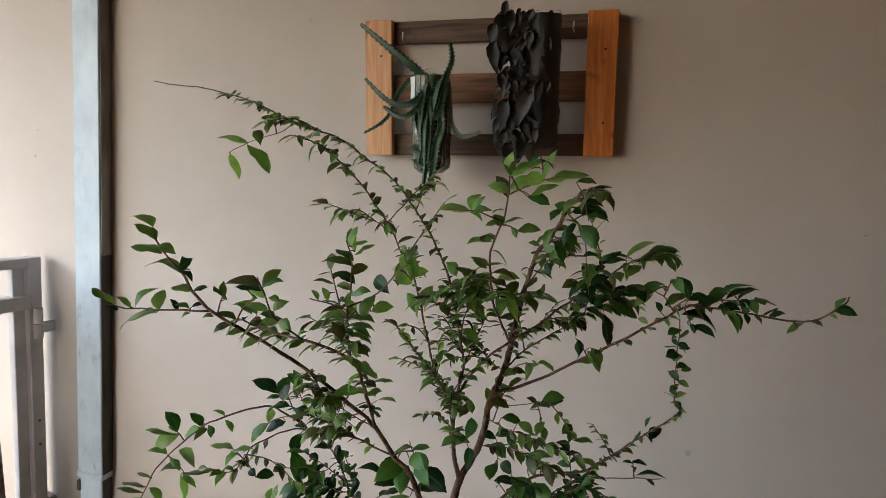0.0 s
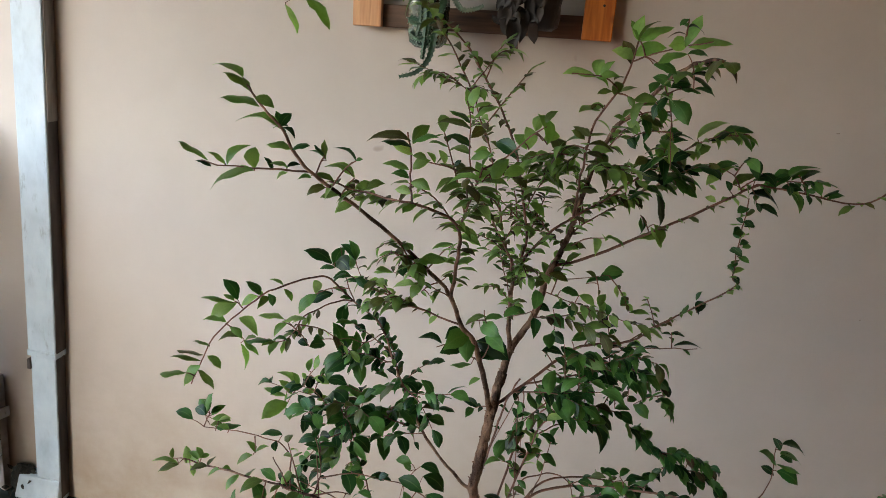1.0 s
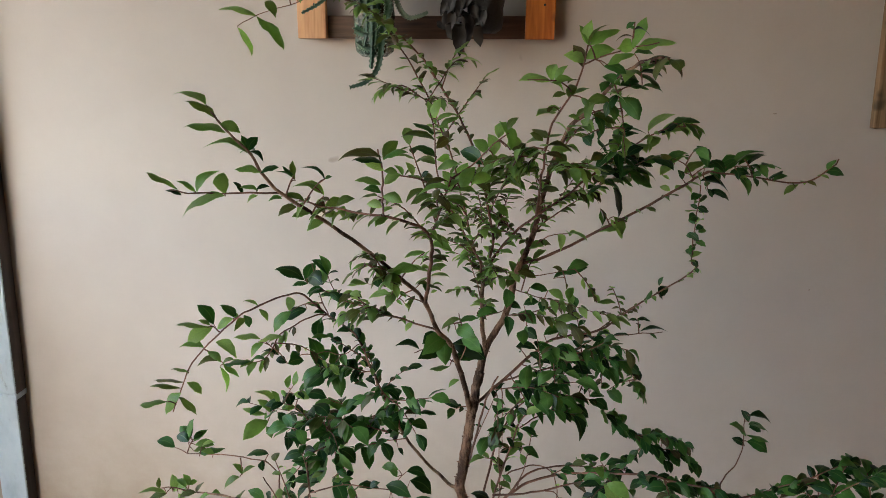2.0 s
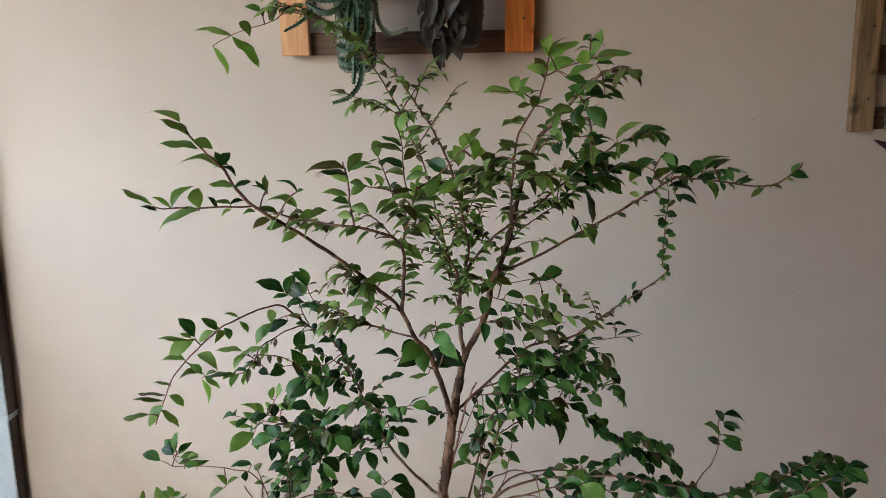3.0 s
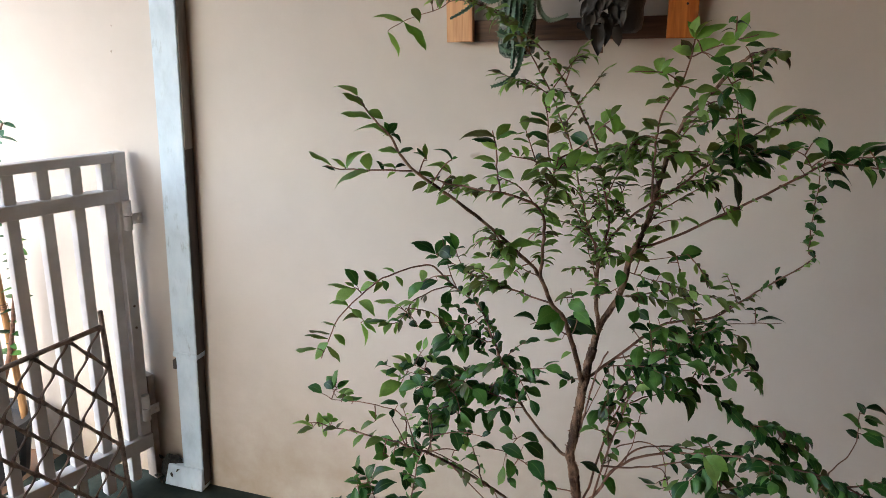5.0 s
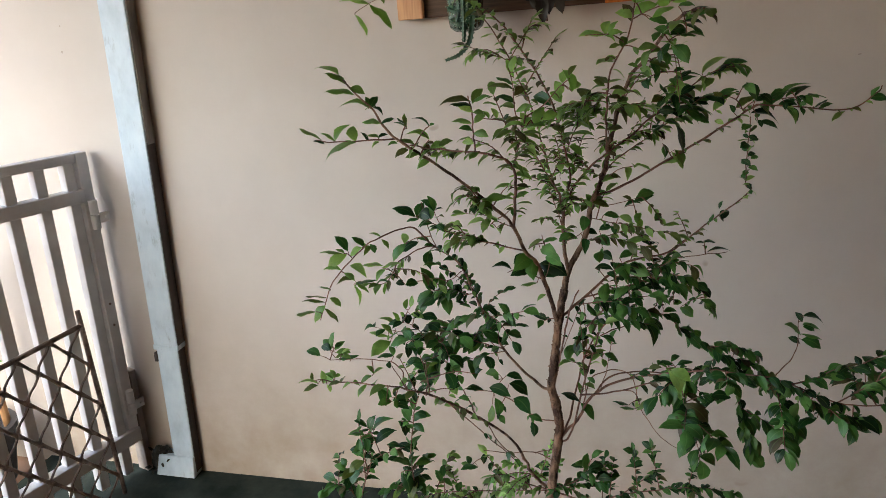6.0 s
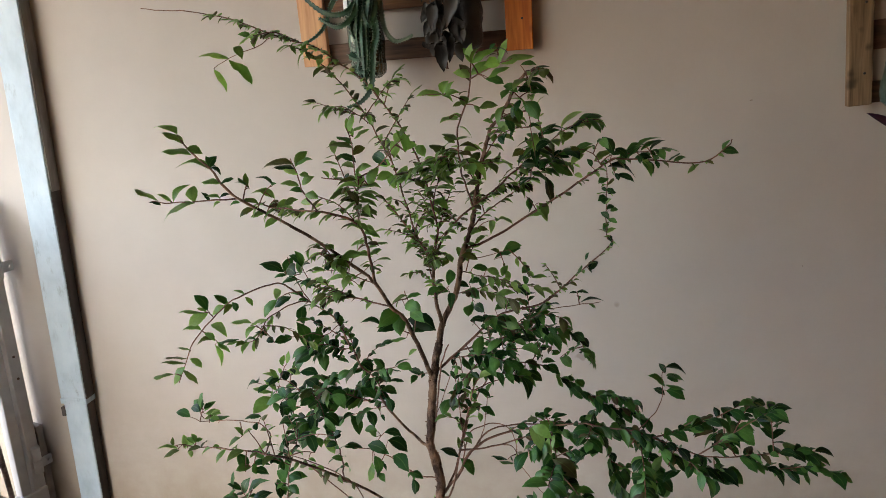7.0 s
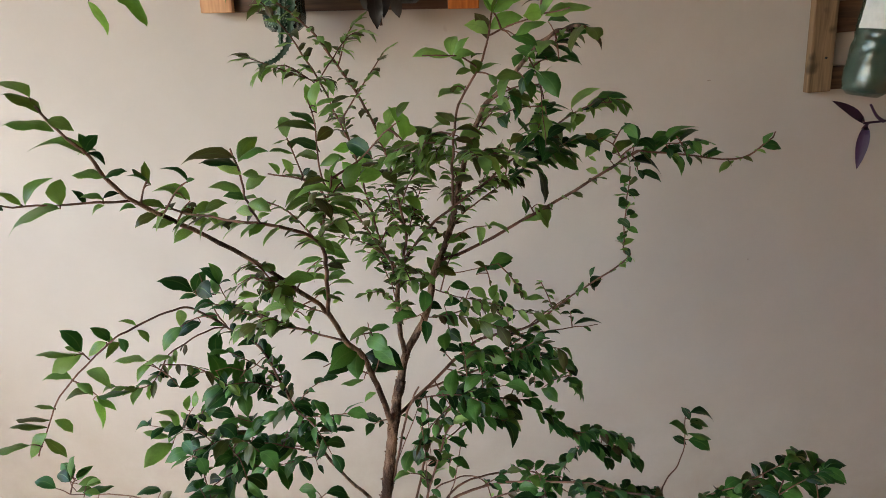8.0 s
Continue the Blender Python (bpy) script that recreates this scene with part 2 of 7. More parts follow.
def part(name, bm, mat, parent=None, label="", smooth=False):
    ob = new(name, mesh_from(bm, name, mat, smooth))
    ob.parent = parent
    if label:
        tagged(ob, label)
    return ob


def thing(name, m, label, category, group="", kind=""):
    ob = new(name)
    ob.empty_display_size = 0.05
    ob.matrix_basis = m
    return tagged(ob, label, category, group, kind)


def box(bm, x0, x1, y0, y1, z0, z1, bevel=0.0, m=None):
    made = bmesh.ops.create_cube(bm, size=1.0)["verts"]
    bmesh.ops.transform(bm, verts=made, matrix=Matrix.Translation(((x0 + x1) / 2, (y0 + y1) / 2, (z0 + z1) / 2)) @ Matrix.Diagonal((x1 - x0, y1 - y0, z1 - z0, 1)))
    if bevel:
        edges = list({e for v in made for e in v.link_edges})
        r = bmesh.ops.bevel(bm, geom=edges, offset=bevel, segments=2, affect='EDGES', profile=0.5)
        made = list({v for f in r["faces"] for v in f.verts} | {v for v in made if v.is_valid})
    if m is not None:
        bmesh.ops.transform(bm, verts=made, matrix=m)
    return made


def boxed(*args, **kw):
    bm = bmesh.new()
    box(bm, *args, **kw)
    return bm


def lathe(bm, profile, segments=24, wobble=0.0, ribs=0):
    rings = []
    for i, (r, z) in enumerate(profile):
        ring = []
        for k in range(segments):
            a = 2 * math.pi * k / segments
            rr = r * (1 + wobble * noise.noise(Vector((math.cos(a) * 2, math.sin(a) * 2, z * 30))) + (0.05 * math.cos(a * ribs) if ribs else 0))
            ring.append(bm.verts.new((rr * math.cos(a), rr * math.sin(a), z)))
        rings.append(ring)
    for a, b in zip(rings, rings[1:]):
        for k in range(segments):
            bm.faces.new((a[k], a[(k + 1) % segments], b[(k + 1) % segments], b[k]))
    return rings


def smooth_path(points, per=4):
    """Points on a smooth curve through the given ones."""
    p = [Vector(q) for q in points]
    p = [p[0] * 2 - p[1]] + p + [p[-1] * 2 - p[-2]]
    out = []
    for i in range(1, len(p) - 2):
        for k in range(per):
            t = k / per
            a, b, c, d = p[i - 1:i + 3]
            out.append(0.5 * (2 * b + (c - a) * t + (2 * a - 5 * b + 4 * c - d) * t * t + (3 * b - a - 3 * c + d) * t ** 3))
    out.append(p[-2])
    return out


def sweep(bm, path, radius, section, cap=True):
    """A tube round path; radius(f) at each fraction f, section: angles and factors."""
    n = len(path)
    up = Vector((0.13, 0.21, 1)).normalized()
    side = None
    rings = []
    for i, p in enumerate(path):
        t = (path[min(i + 1, n - 1)] - path[max(i - 1, 0)]).normalized()
        if side is None:
            side = t.cross(up if abs(t.dot(up)) < 0.9 else Vector((1, 0, 0))).normalized()
        side = (side - t * side.dot(t)).normalized()
        other = t.cross(side)
        f = i / (n - 1)
        r = radius(f)
        rings.append([bm.verts.new(p + (side * math.cos(a) + other * math.sin(a)) * r * (k(i) if callable(k) else k)) for a, k in section])
    m = len(section)
    for a, b in zip(rings, rings[1:]):
        for k in range(m):
            bm.faces.new((a[k], a[(k + 1) % m], b[(k + 1) % m], b[k]))
    if cap:
        bm.faces.new(rings[0][::-1])
        bm.faces.new(rings[-1])
    return rings


def round_section(m):
    return [(2 * math.pi * k / m, 1.0) for k in range(m)]


def leaf_shape(length, width, fold, curl, wave=0.0, tip=1.0, rows=6, teeth=0.0):
    """Points, faces and texture places of a blade along +x with its face to +z."""
    verts, faces, uvs = [], [], []
    for i in range(rows + 1):
        f = i / rows
        w = width * 0.5 * math.sin(math.pi * min(1, f ** 0.85)) ** 0.8 * (1 - 0.25 * f * tip) if 0 < f < 1 else 0.0
        w *= 1 + teeth * (1 if i % 2 else -1)
        x = length * (f - 0.12 * abs(curl) * f * f)
        z = -curl * length * f * f * 0.5
        for s in (-1, 0, 1):
            ripple = wave * width * math.sin(f * 9 + s)
            verts.append((x, s * w, z + abs(s) * w * fold + abs(s) * ripple))
            uvs.append((0.5 + 0.5 * s, f))
    for i in range(rows):
        for s in (0, 1):
            a = i * 3 + s
            if i == 0:
                faces.append((a + 1, a + 3, a + 4) if s == 0 else (a, a + 3, a + 4))
            elif i == rows - 1:
                faces.append((a, a + 1, a + 4) if s == 0 else (a, a + 1, a + 3))
            else:
                faces.append((a, a + 1, a + 4, a + 3))
    return verts, faces, uvs


def leaf_mesh(name, mat, *shape, **kw):
    verts, faces, uvs = leaf_shape(*shape, **kw)
    me = bpy.data.meshes.new(name)
    me.from_pydata(verts, [], faces)
    layer = me.uv_layers.new(name="UVMap")
    for loop in me.loops:
        layer.data[loop.index].uv = uvs[loop.vertex_index]
    me.polygons.foreach_set("use_smooth", [True] * len(me.polygons))
    me.materials.append(mat)
    return me


def leaf_pose(at, along, face, size):
    """The place of a leaf whose tip points along, blade towards face."""
    x = along.normalized()
    z = (face - x * face.dot(x))
    z = z.normalized() if z.length > 1e-4 else x.orthogonal().normalized()
    y = z.cross(x)
    m = Matrix((x, y, z)).transposed().to_4x4()
    return Matrix.Translation(at) @ m @ Matrix.Diagonal((size, size, size, 1))


# ---- the setting ----
def slab(name, label, category, mat, *dims):
    return tagged(part(name, boxed(*dims), mat), label, category, kind="structure")


slab("wall_north", "beige painted plaster wall with dirt near the floor", "wall", PLASTER, -6.0, 2.3, 2.0, 2.18, -0.02, 2.52)
# east wall, south wall and roof are unseen, added to steer the light
slab("unseen_wall_east", "unseen terracotta side wall added to bounce warm light", "wall", TERRACOTTA, 2.3, 2.48, SOUTH, 2.18, -0.02, 2.52)
slab("unseen_wall_south", "unseen terracotta back wall added to block sky and bounce warm light", "wall", TERRACOTTA, SOUTH_X, 2.3, SOUTH - 0.18, SOUTH, -0.02, 2.52)
slab("ceiling", "unseen dark roof added to shade the upper wall", "ceiling", CEILING, ROOF_X, 2.6, SOUTH - 0.4, 2.3, 2.52, 2.60)
slab("floor", "dark grey damp concrete floor", "floor", FLOOR, -1.75, 2.3, SOUTH, 2.0, -0.1, 0.0)
g = bmesh.new()
bmesh.ops.create_grid(g, x_segments=2, y_segments=2, size=400)
ground = tagged(part("ground", g, GROUND), "yard ground, reddish to bounce warm light", "ground", kind="structure")
ground.location.z = -0.06


def paint_chip(x, z, w, h):
    """A small flake off the wall paint, with an uneven rim."""
    bm = bmesh.new()
    rng = random.Random(int(x * 1000))
    for dy, k in ((0.0, 1.0), (-0.0012, 0.7)):
        for i in range(9):
            a = 2 * math.pi * i / 9
            r = k * rng.uniform(0.7, 1.2)
            bm.verts.new((w * r * math.cos(a), dy, h * r * math.sin(a)))
    bm.verts.ensure_lookup_table()
    for i in range(9):
        bm.faces.new([bm.verts[j] for j in (i, (i + 1) % 9, 9 + (i + 1) % 9, 9 + i)])
    bm.faces.new([bm.verts[9 + i] for i in range(9)])
    ob = tagged(part("paint_chip", bm, PLASTER_CHIP), "small blistered paint chip on the plaster wall", "paint chip", "paint chips on the wall")
    ob.location = (x, 1.9995, z)


for x, z, w, h in ((0.812, 1.404, 0.0045, 0.0016), (0.980, 0.971, 0.002, 0.0025), (-1.374, 1.448, 0.003, 0.004), (-1.365, 1.522, 0.002, 0.003)):
    paint_chip(x, z, w, h)


# ---- downpipe ----
def downpipe():
    t = thing("downpipe", pose(-1.1735, 1.981, 0.0, 0, 0.6, 0), "square pale blue metal downpipe with shade painted on its flank", "downpipe")
    lower = part("lower_pipe", boxed(-0.036, 0.041, -0.022, 0.018, 0.02, 0.525, bevel=0.003), PIPE, t)
    upper = part("upper_pipe", boxed(-0.040, 0.045, -0.026, 0.018, 0.508, 2.52, bevel=0.003), PIPE, t)
    # the flank's shade is put into its dark colour, with a paler strip above
    part("flank", boxed(0.0405, 0.0435, -0.0185, 0.0185, 0.02, 0.508, bevel=0.001), PIPE_SIDE, lower, "metal flank with its shade put into the colour")
    part("flank", boxed(0.0445, 0.0475, -0.0225, 0.0185, 0.508, 1.185, bevel=0.001), PIPE_SIDE, upper, "metal flank with its shade put into the colour")
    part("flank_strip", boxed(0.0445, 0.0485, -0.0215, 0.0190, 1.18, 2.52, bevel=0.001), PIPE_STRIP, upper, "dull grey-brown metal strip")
    collar = bmesh.new()
    box(collar, -0.0415, 0.048, -0.0285, 0.019, 0.498, 0.516, bevel=0.002)
    part("collar", collar, PIPE, t)
    # a low spout that widens towards the floor
    spout = bmesh.new()
    box(spout, -0.092, 0.0415, -0.027, 0.017, 0.004, 0.084, bevel=0.004)
    for v in spout.verts:
        low = 1 - v.co.z / 0.084
        if v.co.x < -0.05:
            v.co.x -= 0.014 * low
        v.co.y -= 0.010 * low * (v.co.y < 0)
    part("spout", spout, PIPE, t)
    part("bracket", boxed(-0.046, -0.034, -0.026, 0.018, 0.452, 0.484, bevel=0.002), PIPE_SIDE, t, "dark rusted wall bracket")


downpipe()

# ---- gate, seen edge-on to the wall ----
GATE_AT = pose(-1.353, 1.95, 0, 0, 0, -108)   # +x runs away from the hinge


def gate():
    t = thing("metal_gate", GATE_AT, "grey painted square-tube gate hinged on the wall", "gate")
    part("hinge_stile", boxed(-0.020, 0.018, -0.02, 0.02, 0.19, 1.158, bevel=0.003), GATE, t)
    part("top_rail", boxed(0.018, 1.25, -0.018, 0.018, 1.128, 1.157, bevel=0.003), GATE, t)
    part("upper_rail", boxed(0.012, 1.25, -0.016, 0.026, 1.006, 1.047, bevel=0.003), GATE, t)
    part("lower_rail", boxed(-0.020, 1.25, -0.016, 0.028, 0.137, 0.189, bevel=0.003), GATE, t)
    part("end_stile", boxed(1.25, 1.29, -0.02, 0.02, 0.02, 1.158, bevel=0.003), GATE, t)
    bar = mesh_from(boxed(-0.0165, 0.0165, -0.0165, 0.0165, 0.03, 1.130, bevel=0.003), "bar", GATE)
    for i in range(13):
        b = new("bar", bar)
        b.parent = t
        b.location = (0.042 + 0.0925 * i, -0.002, 0)
    for z in (0.963, 0.296):
        bm = bmesh.new()
        for lo, hi in ((-0.046, -0.002), (0.001, 0.046)):
            r = bmesh.ops.create_cone(bm, cap_ends=True, segments=18, radius1=0.013, radius2=0.013, depth=hi - lo)
            bmesh.ops.translate(bm, verts=r["verts"], vec=(-0.002, 0.030, z + (lo + hi) / 2))
        h = part("hinge", bm, GATE, t, smooth=False)
        pl = bmesh.new()
        box(pl, -0.046, -0.010, 0.034, 0.039, z - 0.030, z + 0.004, bevel=0.002)
        bmesh.ops.create_cone(pl, cap_ends=True, segments=10, radius1=0.006, radius2=0.005, depth=0.006, matrix=pose(-0.034, 0.042, z - 0.014, 90))
        part("hinge_plate", pl, GATE, h)
    part("wall_post", boxed(-0.046, -0.024, -0.03, 0.02, 0.0, 0.40, bevel=0.002), GATE_POST, t, "grey-brown post stub")
    for x, z in ((-0.001, 0.66), (-0.001, 0.585)):
        bm = bmesh.new()
        bmesh.ops.create_cone(bm, cap_ends=True, segments=10, radius1=0.004, radius2=0.004, depth=0.003, matrix=pose(x, 0.021, z, 90))
        part("rivet", bm, RUST, t)


gate()


# ---- rusty lattice panel leaning on the gate ----
def lattice():
    t = thing("lattice_panel", pose(-1.335, 1.93, 0, 0, 0, -108), "rusty iron lattice panel with diamond mesh leaning on the gate", "panel")
    y = 0.052

    def bar(name, a, b, w, wave=0.0):
        bm = bmesh.new()
        n = 7
        pts = [Vector((a[0] + (b[0] - a[0]) * k / (n - 1), y + wave * math.sin(math.pi * 2 * k / (n - 1)), a[1] + (b[1] - a[1]) * k / (n - 1))) for k in range(n)]
        sweep(bm, pts, lambda f: w, round_section(6))
        return part(name, bm, RUST, t, smooth=True)

    bar("side_bar", (0.130, 0.702), (0.098, 0.02), 0.0075)
    bar("top_bar", (0.128, 0.652), (1.05, 0.56), 0.0075)
    step_a, step_b, start = Vector((-0.054, -0.062)), Vector((0.0478, -0.0770)), Vector((0.234, 0.640))

    def inside(p):
        return 0.09 < p.x < 1.0 and 0.02 < p.y < 0.652 - 0.1 * (p.x - 0.128) + 0.012 and p.x > 0.098 + 0.0469 * p.y - 0.012

    strands = []
    for i in range(-26, 27):
        for j in range(-26, 27):
            p = start + step_a * i + step_b * j
            for q, curve in ((p + step_a, 0), (p + step_b, 1)):
                if inside(p) and inside(q):
                    strands.append((p, q, curve))
    for p, q, curve in strands:
        bm = bmesh.new()
        bow = Vector((q.y - p.y, p.x - q.x)).normalized() * (0.0042 if curve else 0.001)
        pts = []
        for k in range(6):
            f = k / 5
            w = p + (q - p) * f + bow * math.sin(2 * math.pi * f)
            pts.append(Vector((w.x, y - 0.003 * curve, w.y)))
        sweep(bm, pts, lambda f: 0.0046 + 0.0034 * abs(2 * f - 1) ** 3, [(0.6, 1.3), (2.2, 0.8), (3.8, 1.3), (5.3, 0.8)])
        part("strand", bm, RUST, t, smooth=True)


lattice()


# ---- pallet frames on the wall ----
def pallet_frame(m, stile_mats, rail_mats, width, height, label, stile_w=0.067):
    t = thing("pallet_frame", m, label, "wall frame", "pallet frames on the wall")
    for x0, stile_mat in zip((0.0, width - stile_w), stile_mats):
        bm = boxed(x0, x0 + stile_w, -0.046, -0.024, -height, 0.0, bevel=0.002)
        for v in bm.verts:
            v.co.x += 0.002 * noise.noise(v.co * 9 + Vector((x0 * 7, 0, 0)))
        s = part("stile", bm, stile_mat, t)
        for z in (-0.085, -height + 0.075):
            h = bmesh.new()
            bmesh.ops.create_cone(h, cap_ends=True, segments=10, radius1=0.0028, radius2=0.0028, depth=0.002)
            bmesh.ops.transform(h, verts=h.verts, matrix=pose(x0 + stile_w * 0.5 + 0.008, -0.047, z, 90))
            part("nail_head", h, BLACK, s)
    for top, bottom, rail_mat in ((-0.002, -0.054, rail_mats[0]), (-0.128, -0.196, rail_mats[1]), (-height + 0.052, -height + 0.001, rail_mats[0])):
        bm = boxed(0.016, width - 0.010, -0.0235, -0.002, bottom, top, bevel=0.002)
        part("rail", bm, rail_mat, t)
    return t


FRAME_AT = pose(-0.342, 2.0, 1.832, 0, -3.0, 0)
pallet_frame(FRAME_AT, (PINE, ORANGE_WOOD), (BROWN_WOOD, RED_WOOD), 0.595, 0.322, "pallet wood wall frame with orange stiles and dark rails")
pallet_frame(pose(0.989, 2.0, 1.707, 0, -6.0, 0), (OLD_WOOD, OLD_WOOD), (BROWN_WOOD, BROWN_WOOD), 0.606, 0.322, "weathered brown pallet wood wall frame", 0.052)


def hook(x, z):
    bm = bmesh.new()
    sweep(bm, smooth_path([(x, 1.985, z), (x, 1.955, z + 0.002), (x, 1.950, z + 0.006), (x, 1.950, z + 0.02)], 3), lambda f: 0.0018, round_section(6))
    tagged(part("nail", bm, STEEL, smooth=True), "bright bent steel nail in the pallet rail", "nail", "hanging nails")


hook(-0.243, 1.786)
hook(0.157, 1.816)
hook(0.085, 1.762)


# ---- bottle planters ----
def bottle(m, mat, label, band=None, ribs=10, wobble=0.03, top=0.215, crumple=0.0, wide=1.0):
    t = thing("bottle_planter", m, label, "planter", "bottle planters")
    prof = [(0.0, 0.006), (0.030, 0.0), (0.044, 0.010), (0.048, 0.030), (0.0485, 0.07), (0.047, 0.075), (0.0485, 0.08), (0.0485, 0.135), (0.047, 0.14), (0.0485, 0.145), (0.048, top - 0.01), (0.048, top)]
    fine = []
    for (r, z), (r2, z2) in zip(prof, prof[1:]):
        n = max(1, int((z2 - z) / 0.006))
        fine += [((r + (r2 - r) * k / n) * wide, z + (z2 - z) * k / n) for k in range(n)]
    fine.append((prof[-1][0] * wide, top))

    def crush(bm, keep=1.0):
        for v in bm.verts:
            d = noise.noise(v.co * 60 + Vector((3, 1, 7))) + 0.8 * noise.noise(v.co * 150) + 0.5 * noise.noise(v.co * 300)
            v.co.x *= 1 + crumple * d * keep
            v.co.y *= 1 + crumple * d * keep

    bm = bmesh.new()
    lathe(bm, fine, 48, wobble, ribs)
    crush(bm)
    part("bottle_body", bm, mat, t, smooth=True)
    bm = bmesh.new()
    lathe(bm, [(0.0, 0.012), (0.036 * wide, 0.012), (0.041 * wide, 0.03), (0.041 * wide, top - 0.065), (0.03 * wide, top - 0.055), (0.0, top - 0.05)], 20, 0.05)
    part("soil", bm, SOIL, t, smooth=True)
    if band:
        bm = bmesh.new()
        n = 8
        lathe(bm, [(0.0500 * wide, band[0] + (band[1] - band[0]) * k / n) for k in range(n + 1)], 48, wobble, ribs if not crumple else 0)
        drop = [f for f in bm.faces if not (band[2] < math.atan2(f.calc_center_median().y, f.calc_center_median().x) < band[3])]
        bmesh.ops.delete(bm, geom=drop, context='FACES')
        crush(bm, 0.5)
        part("label_band", bm, LABEL, t, "white paper label band", smooth=True)
    for s in (-1, 1):
        bm = bmesh.new()
        sweep(bm, smooth_path([(s * 0.047 * wide, 0.0, top - 0.02), (s * 0.04 * wide, 0.03, top + 0.01), (s * 0.02, 0.075, top + 0.02)], 3), lambda f: 0.0006, round_section(5))
        part("wire", bm, RUST, t, smooth=True)
    return t


bottle(pose(-0.130, 1.868, 1.482, 4, -3, 0), BOTTLE, "ribbed green plastic bottle planter hanging on the pallet frame", (0.165, 0.213, -2.9, -2.25), 16, 0.07, wide=0.87)
bottle(pose(0.108, 1.893, 1.545, 3, -2, 0), DARK_BOTTLE, "dark plastic bottle planter behind dusky leaves", None, 0, 0.06, 0.29, 0.05, 0.82)
bottle(pose(1.106, 1.885, 1.390, -3, 6, 0), CLEAR, "crumpled clear green bottle planter with white label", (0.135, 0.205, -3.1, 0.2), 0, 0.05, 0.215, 0.036)


# ---- toothed succulent in the bottle ----
def succulent():
    t = thing("succulent", pose(-0.125, 1.86, 1.64), "green toothed four-ridged succulent trailing from the bottle", "succulent")

    spine_tips = []

    def stem(points, r, mat=CACTUS):
        o = Vector((-0.125, 1.86, 1.64))
        if points[0][2] > 1.6:
            points = [(-0.124 + 0.3 * (points[0][0] + 0.124), 1.866, 1.628)] + points
        path = [p - o for p in smooth_path(points, 9)]
        bm = bmesh.new()
        tooth = lambda i: 1.28 if i % 2 == 0 else 0.90
        section = []
        for k in range(4):
            a = k * math.pi / 2
            section += [(a, tooth), (a + 0.45, 0.62), (a + 1.12, 0.62)]
        sweep(bm, path, lambda f: 1.02 * r * (1 - 0.6 * f ** 3), section)
        bm.verts.ensure_lookup_table()
        tips = [bm.verts[i * 12 + k].co.copy() for i in range(0, len(path), 2) for k in (0, 3, 6, 9)]
        part("stem", bm, mat, t)
        spine_tips.extend(tips)

    stem([(-0.140, 1.850, 1.672), (-0.157, 1.832, 1.698), (-0.196, 1.82, 1.728), (-0.243, 1.82, 1.760), (-0.302, 1.83, 1.802)], 0.0105)
    stem([(-0.130, 1.850, 1.690), (-0.142, 1.818, 1.662), (-0.164, 1.805, 1.634), (-0.196, 1.80, 1.628), (-0.232, 1.805, 1.642), (-0.282, 1.82, 1.682)], 0.0085)
    stem([(-0.140, 1.855, 1.690), (-0.180, 1.850, 1.692), (-0.203, 1.84, 1.663), (-0.212, 1.835, 1.645), (-0.225, 1.83, 1.608), (-0.248, 1.83, 1.584), (-0.286, 1.835, 1.563)], 0.0065)
    stem([(-0.130, 1.850, 1.685), (-0.140, 1.812, 1.654), (-0.152, 1.80, 1.622), (-0.176, 1.795, 1.603), (-0.200, 1.80, 1.605), (-0.232, 1.81, 1.622)], 0.0080)
    stem([(-0.125, 1.850, 1.690), (-0.124, 1.815, 1.640), (-0.111, 1.805, 1.605), (-0.100, 1.81, 1.642), (-0.098, 1.82, 1.688), (-0.088, 1.83, 1.728), (-0.096, 1.84, 1.765)], 0.0095)
    stem([(-0.115, 1.850, 1.690), (-0.102, 1.812, 1.620), (-0.096, 1.805, 1.579), (-0.103, 1.80, 1.551), (-0.107, 1.80, 1.506), (-0.114, 1.795, 1.459), (-0.137, 1.79, 1.430), (-0.170, 1.785, 1.417)], 0.0095)
    stem([(-0.128, 1.850, 1.680), (-0.128, 1.808, 1.600), (-0.127, 1.80, 1.550), (-0.126, 1.80, 1.504), (-0.127, 1.795, 1.458)], 0.0085)
    stem([(-0.098, 1.850, 1.680), (-0.086, 1.83, 1.625), (-0.082, 1.83, 1.598), (-0.071, 1.83, 1.577), (-0.054, 1.83, 1.566), (-0.030, 1.835, 1.572), (-0.016, 1.84, 1.580)], 0.0062, CACTUS_PALE)
    stem([(-0.168, 1.83, 1.536), (-0.142, 1.808, 1.528), (-0.118, 1.802, 1.534), (-0.096, 1.81, 1.553)], 0.0075)
    stem([(-0.112, 1.850, 1.690), (-0.108, 1.815, 1.672), (-0.112, 1.808, 1.640), (-0.120, 1.806, 1.590), (-0.118, 1.800, 1.540), (-0.122, 1.800, 1.500)], 0.0080)
    stem([(-0.138, 1.850, 1.690), (-0.136, 1.812, 1.668), (-0.140, 1.806, 1.620), (-0.143, 1.806, 1.575), (-0.140, 1.806, 1.535), (-0.146, 1.806, 1.498)], 0.0075)
    stem([(-0.160, 1.83, 1.508), (-0.140, 1.806, 1.500), (-0.116, 1.802, 1.505), (-0.094, 1.812, 1.520)], 0.0070)
    stem([(-0.150, 1.85, 1.685), (-0.158, 1.815, 1.63), (-0.150, 1.808, 1.58), (-0.128, 1.805, 1.562)], 0.0065)
    bm = bmesh.new()
    for p in spine_tips:
        bmesh.ops.create_icosphere(bm, subdivisions=1, radius=0.0013, matrix=Matrix.Translation(p))
